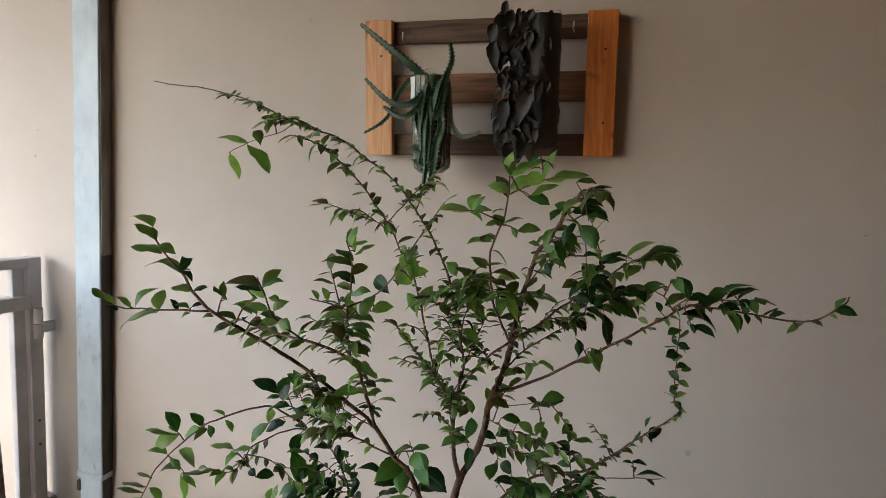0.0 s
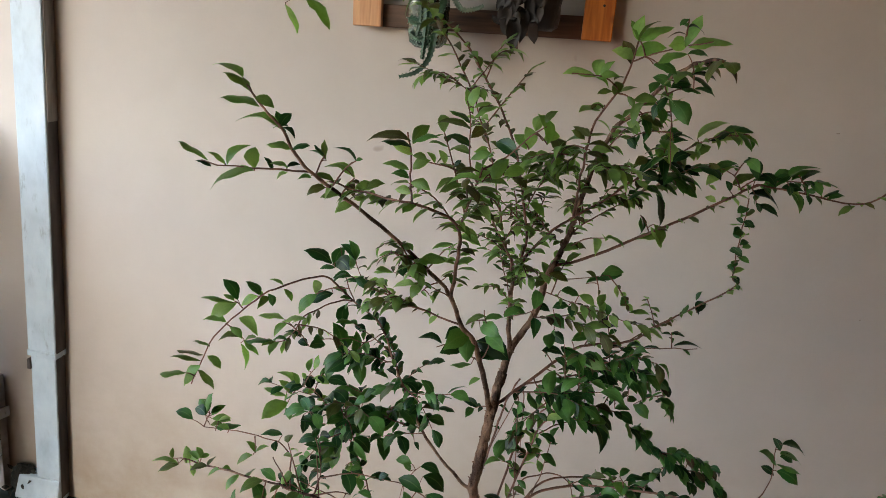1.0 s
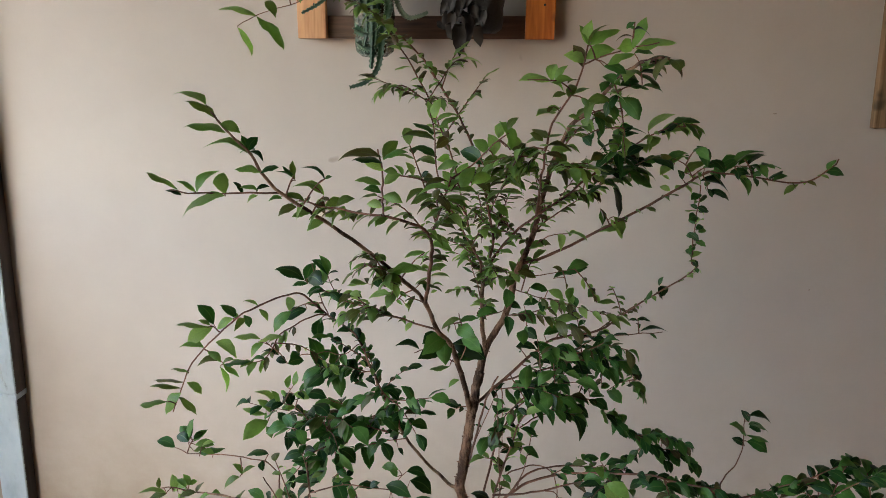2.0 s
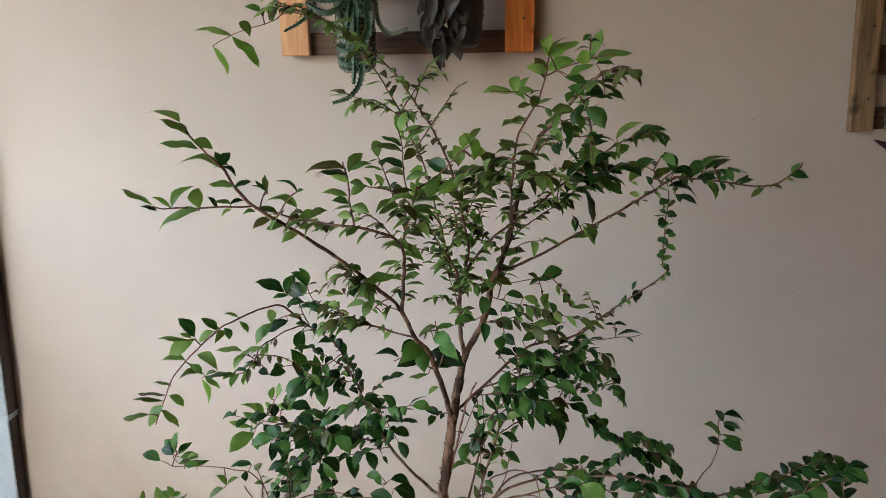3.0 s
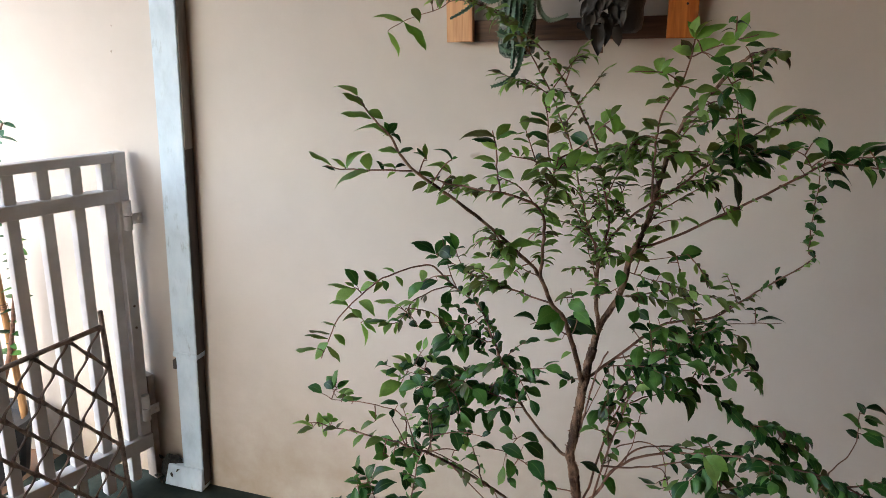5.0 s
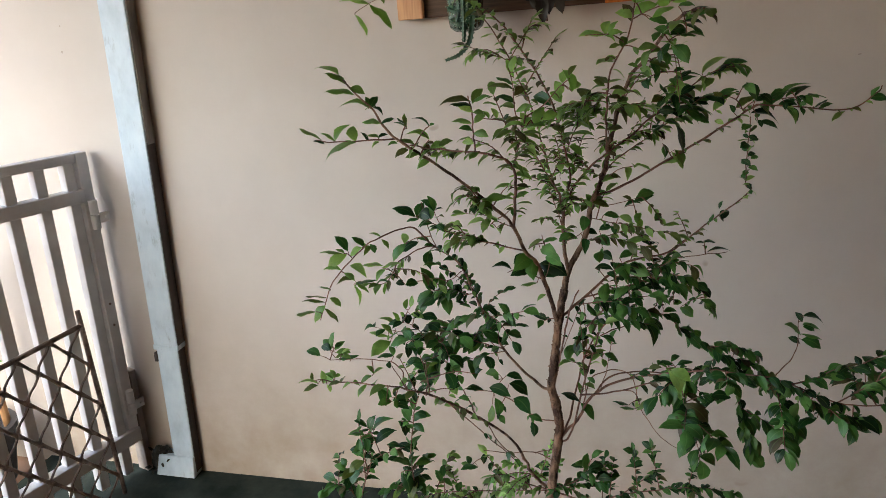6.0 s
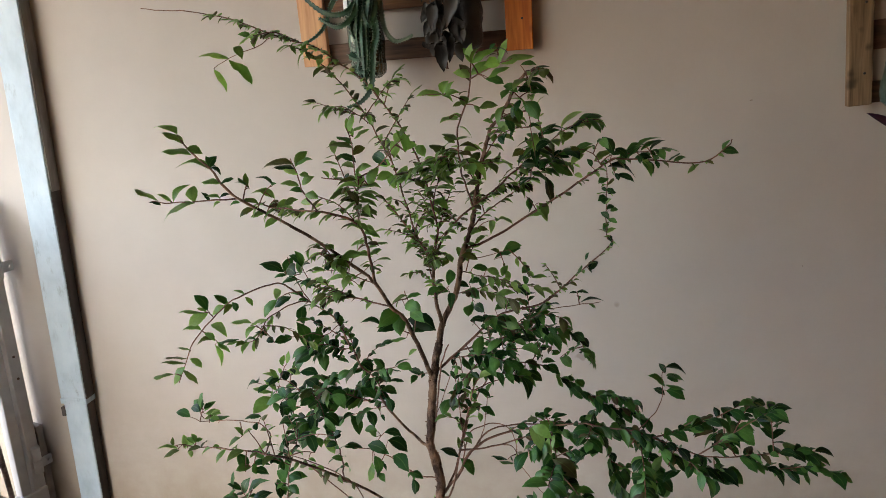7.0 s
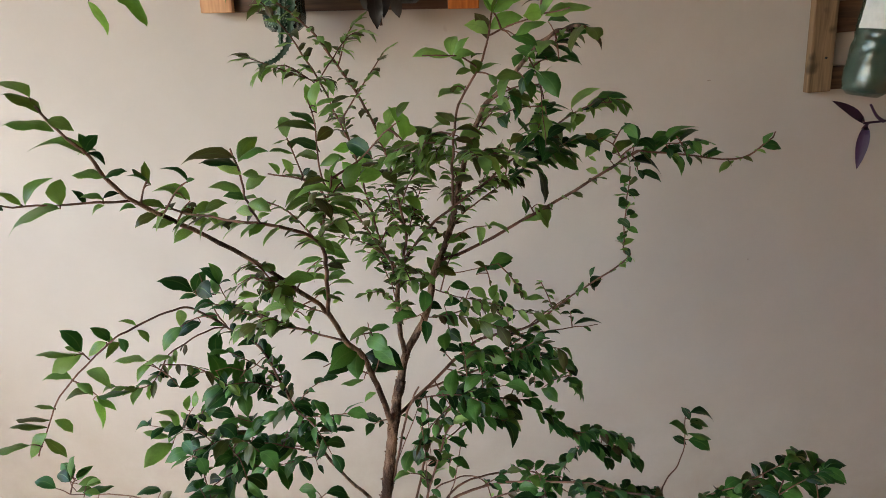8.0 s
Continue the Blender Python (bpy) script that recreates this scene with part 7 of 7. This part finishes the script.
leaf((-0.037, 1.158, 1.028), (-0.019, -0.009, -0.012), -4, 0)
leaf((-0.033, 1.157, 1.029), (0.028, 0.009, 0.005), -46, 0)
leaf((-0.051, 1.166, 1.005), (-0.029, 0.014, 0.012), 60, 0, (-0.054, 1.159, 1.022))
branch("branch", 0.0009, 0.0005, 0.10, 0.026, 0.036, 0, 0, [(0.037, 1.144, 0.983), (0.008, 1.156, 0.969), (-0.046, 1.160, 0.949)])
leaf((0.000, 1.155, 0.967), (0.016, -0.015, -0.019), -9, 0)
leaf((0.026, 1.147, 0.965), (0.008, -0.008, -0.006), -8, 0, (0.022, 1.150, 0.976))
leaf((-0.030, 1.163, 0.953), (0.014, -0.006, -0.032), -26, 0)
branch("branch", 0.0007, 0.0005, 2.00, 0.009, 0.034, 0, 0, [(0.129, 1.110, 1.186), (0.154, 1.060, 1.219)])
leaf((0.154, 1.058, 1.221), (-0.001, 0.023, 0.015), -3, 0)
leaf((0.155, 1.065, 1.208), (0.003, -0.019, -0.017), 3, 0, (0.151, 1.064, 1.216))
leaf((0.139, 1.081, 1.209), (-0.017, -0.006, -0.010), 13, 0)
branch("branch", 0.0009, 0.0005, 0.05, 0.022, 0.028, 1, 0, [(-0.077, 1.206, 0.968), (-0.110, 1.200, 0.975), (-0.204, 1.200, 0.986)])
leaf((-0.168, 1.207, 0.984), (-0.031, 0.005, 0.014), 60, 1, (-0.165, 1.200, 0.982))
leaf((-0.170, 1.199, 0.974), (-0.021, 0.001, 0.018), 52, 1, (-0.169, 1.200, 0.982))
leaf((-0.179, 1.200, 0.969), (-0.035, 0.003, 0.005), 64, 1, (-0.178, 1.200, 0.983))
leaf((-0.173, 1.194, 0.963), (-0.028, -0.029, -0.016), -8, 1, (-0.169, 1.200, 0.982))
leaf((-0.153, 1.201, 0.979), (0.015, 0.012, -0.001), 1, 1)
leaf((-0.162, 1.203, 0.973), (0.015, -0.015, -0.012), -15, 0, (-0.161, 1.200, 0.982))
leaf((-0.110, 1.203, 0.986), (0.021, 0.005, -0.007), -41, 1, (-0.110, 1.200, 0.975))
leaf((-0.102, 1.203, 0.967), (-0.021, 0.006, 0.001), 20, 1, (-0.102, 1.202, 0.973))
leaf((-0.133, 1.206, 0.968), (0.015, 0.010, 0.000), 1, 1, (-0.131, 1.200, 0.978))
leaf((-0.178, 1.196, 0.952), (0.011, -0.010, -0.012), -16, 0, (-0.174, 1.200, 0.983))
branch("branch", 0.0009, 0.0005, 0.10, 0.014, 0.033, 1, 0, [(0.149, 1.111, 1.086), (0.256, 1.110, 1.106)])
leaf((0.200, 1.107, 1.158), (0.024, -0.001, -0.026), -14, 0, (0.211, 1.110, 1.098))
leaf((0.220, 1.112, 1.147), (0.032, -0.018, -0.002), 5, 0, (0.228, 1.110, 1.102))
leaf((0.200, 1.111, 1.162), (-0.017, 0.022, 0.000), -8, 0, (0.213, 1.110, 1.099))
leaf((0.227, 1.105, 1.122), (-0.021, -0.008, -0.018), 29, 0, (0.230, 1.110, 1.102))
leaf((0.192, 1.106, 1.092), (-0.019, 0.010, -0.004), 0, 0)
leaf((0.172, 1.107, 1.073), (0.019, -0.005, 0.004), -1, 1, (0.168, 1.110, 1.091))
branch("branch", 0.0009, 0.0005, 0.10, 0.014, 0.032, 1, 0, [(0.185, 1.132, 1.115), (0.228, 1.130, 1.104), (0.250, 1.130, 1.112)])
leaf((0.231, 1.128, 1.110), (-0.026, -0.007, -0.017), 41, 0)
leaf((0.196, 1.125, 1.119), (-0.004, -0.026, -0.023), 4, 0, (0.195, 1.131, 1.111))
branch("branch", 0.0009, 0.0005, 0.10, 0.014, 0.033, 1, 0, [(0.215, 1.149, 1.139), (0.238, 1.140, 1.132), (0.301, 1.140, 1.115)])
branch("branch", 0.0009, 0.0005, 0.15, 0.010, 0.030, 1, 0, [(0.171, 1.123, 1.104), (0.186, 1.104, 1.088), (0.202, 1.101, 1.074), (0.258, 1.100, 1.063)])
leaf((0.197, 1.099, 1.087), (0.023, -0.023, -0.013), 3, 0, (0.194, 1.103, 1.081))
leaf((0.236, 1.099, 1.069), (-0.001, 0.007, 0.023), 21, 0)
leaf((0.248, 1.107, 1.067), (-0.006, 0.002, 0.018), 27, 0, (0.245, 1.100, 1.066))
leaf((0.250, 1.105, 1.063), (0.020, 0.015, -0.003), -4, 0)
leaf((0.234, 1.100, 1.067), (0.026, -0.001, -0.014), -60, 0)
branch("branch", 0.0008, 0.0005, 2.00, 0.008, 0.026, 0, 0, [(0.169, 1.121, 1.253), (0.191, 1.119, 1.244), (0.236, 1.110, 1.259)])
leaf((0.226, 1.110, 1.252), (0.026, 0.007, 0.007), -8, 0)
leaf((0.223, 1.114, 1.252), (-0.013, 0.001, 0.005), 31, 1)
leaf((0.255, 1.100, 1.227), (0.011, 0.017, 0.001), 3, 0, (0.236, 1.110, 1.259))
leaf((0.268, 1.106, 1.218), (0.022, -0.003, 0.002), -47, 1, (0.236, 1.110, 1.259))
leaf((0.231, 1.111, 1.228), (0.005, -0.011, -0.015), 9, 1, (0.223, 1.114, 1.253))
leaf((0.191, 1.114, 1.242), (-0.023, 0.000, 0.006), 11, 1)
leaf((0.214, 1.126, 1.239), (0.023, -0.001, 0.006), -47, 0, (0.213, 1.116, 1.249))
leaf((0.229, 1.109, 1.259), (0.024, 0.008, 0.004), -7, 0)
branch("branch", 0.0009, 0.0005, 0.05, 0.006, 0.028, 3, 0, [(0.343, 1.193, 1.000), (0.400, 1.197, 0.965), (0.419, 1.200, 0.959)])
leaf((0.408, 1.201, 0.979), (0.024, 0.001, -0.001), -54, 0, (0.405, 1.198, 0.964))
branch("branch", 0.0007, 0.0004, 0.10, 0.007, 0.018, 3, 1, [(0.132, 1.112, 1.300), (0.115, 1.130, 1.308), (0.078, 1.150, 1.301)])
branch("branch", 0.0007, 0.0004, 0.10, 0.007, 0.018, 3, 1, [(0.180, 1.123, 1.283), (0.159, 1.124, 1.297), (0.140, 1.140, 1.322)])
branch("branch", 0.0007, 0.0004, 0.10, 0.007, 0.020, 3, 1, [(0.185, 1.124, 1.323), (0.209, 1.149, 1.331), (0.229, 1.160, 1.359)])
branch("branch", 0.0007, 0.0004, 0.10, 0.008, 0.026, 2, 1, [(0.176, 1.009, 1.419), (0.169, 1.029, 1.404), (0.146, 1.040, 1.382)])
leaf((0.151, 1.033, 1.389), (0.020, 0.005, -0.001), -11, 1)
branch("branch", 0.0007, 0.0004, 0.10, 0.008, 0.027, 2, 1, [(0.177, 1.026, 1.398), (0.191, 1.020, 1.394), (0.221, 1.020, 1.398)])
leaf((0.195, 1.021, 1.396), (0.006, 0.020, 0.011), 1, 1)
branch("branch", 0.0008, 0.0004, 0.10, 0.014, 0.025, 1, 1, [(0.165, 1.120, 1.223), (0.191, 1.094, 1.226), (0.278, 1.060, 1.219)])
leaf((0.184, 1.107, 1.232), (0.022, 0.004, -0.005), -29, 0, (0.181, 1.104, 1.225))
leaf((0.205, 1.094, 1.234), (0.018, -0.006, -0.009), -12, 1, (0.201, 1.089, 1.225))
leaf((0.228, 1.080, 1.228), (0.007, 0.015, 0.011), -4, 2)
leaf((0.195, 1.093, 1.219), (0.005, -0.011, -0.009), 8, 0, (0.198, 1.091, 1.226))
branch("branch", 0.0008, 0.0004, 0.10, 0.014, 0.026, 1, 1, [(0.156, 1.120, 1.188), (0.186, 1.101, 1.199), (0.243, 1.090, 1.191)])
leaf((0.172, 1.109, 1.196), (0.022, -0.016, -0.006), 7, 0)
leaf((0.184, 1.101, 1.179), (-0.004, -0.025, -0.010), 4, 0, (0.182, 1.103, 1.198))
leaf((0.215, 1.095, 1.193), (0.030, 0.003, 0.004), -42, 1)
leaf((0.178, 1.106, 1.209), (0.018, 0.002, 0.004), -11, 0, (0.178, 1.106, 1.196))
branch("branch", 0.0008, 0.0004, 0.10, 0.014, 0.024, 1, 1, [(0.061, 1.014, 1.236), (0.019, 1.010, 1.255), (-0.004, 1.010, 1.256)])
branch("branch", 0.0008, 0.0004, 0.10, 0.007, 0.023, 2, 1, [(0.029, 0.981, 1.281), (0.017, 0.960, 1.292), (0.002, 0.960, 1.294), (-0.011, 0.960, 1.286)])
branch("branch", 0.0010, 0.0005, 0.05, 0.008, 0.028, 2, 0, [(0.532, 0.980, 1.021), (0.626, 0.980, 1.035)])
branch("branch", 0.0010, 0.0005, 0.10, 0.008, 0.027, 2, 0, [(0.485, 0.980, 1.021), (0.569, 0.980, 1.089)])
branch("branch", 0.0008, 0.0005, 0.10, 0.010, 0.027, 1, 0, [(0.540, 0.980, 1.022), (0.570, 0.980, 1.007), (0.598, 0.980, 1.006), (0.619, 0.980, 1.012)])
branch("branch", 0.0009, 0.0005, 0.50, 0.030, 0.018, 0, 0, [(0.116, 1.090, 0.992), (0.130, 1.106, 1.007), (0.155, 1.110, 1.083)])
branch("branch", 0.0009, 0.0005, 0.50, 0.030, 0.018, 0, 0, [(0.170, 1.090, 0.943), (0.157, 1.090, 1.067)])
branch("branch", 0.0009, 0.0005, 0.50, 0.030, 0.018, 0, 0, [(0.190, 1.096, 0.946), (0.199, 1.100, 0.982), (0.205, 1.100, 1.037)])
branch("branch", 0.0009, 0.0005, 0.50, 0.030, 0.018, 0, 0, [(0.128, 1.110, 1.205), (0.119, 1.110, 1.228), (0.103, 1.110, 1.275)])
branch("branch", 0.0009, 0.0005, 0.50, 0.030, 0.018, 0, 0, [(-0.021, 0.928, 1.010), (0.071, 0.930, 0.927)])
branch("branch", 0.0010, 0.0005, 0.02, 0.007, 0.022, 5, 1, [(0.118, 1.110, 0.743), (-0.057, 1.110, 0.719), (-0.109, 1.110, 0.698)])
leaf((-0.072, 1.112, 0.737), (-0.012, 0.011, 0.014), 14, 0, (-0.066, 1.110, 0.716))
leaf((-0.066, 1.110, 0.749), (-0.003, 0.018, 0.012), 11, 0, (-0.061, 1.110, 0.717))
leaf((-0.052, 1.115, 0.728), (-0.020, 0.002, 0.010), 53, 0, (-0.052, 1.110, 0.720))
leaf((-0.041, 1.110, 0.718), (0.002, 0.019, 0.009), 7, 0)
leaf((-0.100, 1.117, 0.700), (0.002, 0.016, 0.012), 9, 0, (-0.096, 1.110, 0.703))
leaf((-0.007, 1.114, 0.721), (-0.010, 0.002, 0.009), 19, 0, (-0.006, 1.110, 0.726))
leaf((-0.080, 1.101, 0.723), (-0.020, 0.001, 0.004), 20, 1, (-0.083, 1.110, 0.708))
leaf((-0.054, 1.097, 0.725), (0.017, -0.011, -0.005), -16, 1, (-0.057, 1.110, 0.719))
leaf((0.014, 1.106, 0.728), (0.011, -0.010, -0.009), -12, 0)
branch("branch", 0.0008, 0.0005, 0.02, 0.005, 0.015, 5, 2, [(0.119, 1.108, 0.760), (0.090, 1.110, 0.772), (0.043, 1.110, 0.742)])
branch("branch", 0.0010, 0.0005, 0.05, 0.008, 0.022, 3, 0, [(0.118, 1.110, 0.743), (0.140, 1.110, 0.753), (0.197, 1.110, 0.728)])
branch("branch", 0.0010, 0.0005, 0.10, 0.009, 0.026, 2, 0, [(-0.090, 1.040, 0.730), (-0.106, 1.040, 0.765), (-0.130, 1.040, 0.776), (-0.150, 1.040, 0.765)])
leaf((-0.141, 1.045, 0.766), (0.019, 0.011, 0.000), -8, 0, (-0.140, 1.040, 0.770))
leaf((-0.125, 1.040, 0.768), (-0.009, -0.023, -0.006), -5, 1)
leaf((-0.115, 1.038, 0.763), (0.021, -0.006, -0.004), -16, 1)
leaf((-0.142, 1.039, 0.764), (-0.021, -0.007, -0.002), 34, 0)
branch("branch", 0.0010, 0.0005, 0.10, 0.009, 0.026, 2, 0, [(-0.198, 1.040, 0.734), (-0.219, 1.040, 0.762), (-0.250, 1.040, 0.763), (-0.266, 1.040, 0.749)])
leaf((-0.239, 1.042, 0.772), (-0.026, 0.011, -0.002), 17, 0, (-0.240, 1.040, 0.763))
leaf((-0.239, 1.041, 0.767), (0.014, -0.009, -0.020), -21, 0)
leaf((-0.211, 1.043, 0.780), (-0.001, -0.024, -0.006), -19, 0, (-0.219, 1.040, 0.762))
leaf((-0.246, 1.034, 0.756), (-0.015, -0.016, -0.003), 1, 0, (-0.254, 1.040, 0.760))
leaf((-0.201, 1.046, 0.767), (0.000, -0.007, -0.024), 0, 0, (-0.214, 1.040, 0.755))
branch("branch", 0.0010, 0.0006, 2.00, 0.009, 0.026, 0, 0, [(0.130, 1.092, 0.890), (0.095, 1.090, 0.895), (0.045, 1.090, 0.928), (0.017, 1.090, 0.937), (-0.011, 1.090, 0.937)])
leaf((0.032, 1.096, 0.965), (-0.022, 0.008, -0.004), 8, 0, (0.024, 1.090, 0.935))
leaf((0.049, 1.090, 0.954), (0.028, 0.005, -0.022), -32, 0, (0.043, 1.090, 0.929))
leaf((0.017, 1.088, 0.945), (0.034, -0.009, -0.008), -5, 0, (0.017, 1.090, 0.937))
leaf((0.032, 1.084, 0.962), (-0.011, 0.006, 0.007), 6, 0, (0.024, 1.090, 0.935))
leaf((0.057, 1.089, 0.928), (0.027, -0.023, -0.012), -6, 0, (0.054, 1.090, 0.922))
leaf((0.080, 1.088, 0.898), (0.022, 0.001, -0.009), -26, 0, (0.083, 1.090, 0.903))
leaf((0.085, 1.096, 0.883), (0.005, -0.015, -0.017), -4, 0, (0.091, 1.090, 0.897))
leaf((0.026, 1.091, 0.925), (0.006, -0.008, -0.028), -22, 0, (0.029, 1.090, 0.933))
leaf((0.021, 1.093, 0.911), (-0.004, -0.010, -0.027), 32, 1, (0.029, 1.090, 0.933))
leaf((0.030, 1.089, 0.894), (0.013, -0.008, -0.009), -8, 0, (0.040, 1.090, 0.929))
leaf((-0.021, 1.087, 0.940), (0.021, 0.007, -0.006), -59, 0, (-0.011, 1.090, 0.937))
leaf((0.008, 1.090, 0.938), (-0.024, -0.007, 0.008), 64, 0)
leaf((0.044, 1.092, 0.966), (0.025, 0.004, -0.008), -45, 0, (0.033, 1.090, 0.932))
branch("branch", 0.0009, 0.0005, 2.00, 0.030, 0.018, 0, 0, [(-0.042, 0.917, 1.024), (-0.048, 0.920, 1.076)])
leaf((-0.010, 0.924, 1.033), (-0.014, 0.016, 0.016), 10, 0, (-0.043, 0.918, 1.030))
leaf((-0.016, 0.915, 1.029), (0.010, -0.001, -0.003), -14, 1, (-0.042, 0.917, 1.024))
leaf((-0.004, 0.918, 1.059), (0.006, -0.003, -0.012), -30, 0, (-0.044, 0.920, 1.049))
leaf((-0.011, 0.915, 1.068), (0.012, 0.005, 0.002), -36, 0, (-0.045, 0.920, 1.056))
leaf((0.019, 0.919, 1.062), (0.010, 0.001, 0.006), -22, 0, (-0.044, 0.920, 1.049))
leaf((-0.043, 0.919, 1.068), (0.011, 0.005, 0.003), -25, 1)
leaf((-0.059, 0.915, 1.028), (0.009, 0.004, 0.005), -36, 0, (-0.043, 0.918, 1.030))
leaf((-0.050, 0.910, 1.029), (0.003, -0.004, -0.012), -41, 0, (-0.042, 0.917, 1.026))
branch("branch", 0.0009, 0.0005, 2.00, 0.030, 0.018, 0, 0, [(-0.073, 0.912, 1.035), (-0.091, 0.910, 1.071)])
branch("branch", 0.0009, 0.0005, 2.00, 0.030, 0.018, 0, 0, [(0.030, 0.969, 0.955), (-0.010, 0.970, 0.979), (-0.080, 0.970, 1.003)])
branch("branch", 0.0009, 0.0005, 2.00, 0.030, 0.018, 0, 0, [(0.028, 0.967, 0.958), (0.050, 0.970, 0.919), (0.076, 0.970, 0.898)])
branch("branch", 0.0009, 0.0005, 2.00, 0.030, 0.018, 0, 0, [(0.123, 1.101, 0.810), (0.087, 1.100, 0.823), (0.049, 1.100, 0.816), (0.006, 1.100, 0.818)])
branch("branch", 0.0009, 0.0005, 2.00, 0.030, 0.018, 0, 0, [(0.092, 1.100, 0.821), (0.124, 1.100, 0.834)])
grow_stalks()
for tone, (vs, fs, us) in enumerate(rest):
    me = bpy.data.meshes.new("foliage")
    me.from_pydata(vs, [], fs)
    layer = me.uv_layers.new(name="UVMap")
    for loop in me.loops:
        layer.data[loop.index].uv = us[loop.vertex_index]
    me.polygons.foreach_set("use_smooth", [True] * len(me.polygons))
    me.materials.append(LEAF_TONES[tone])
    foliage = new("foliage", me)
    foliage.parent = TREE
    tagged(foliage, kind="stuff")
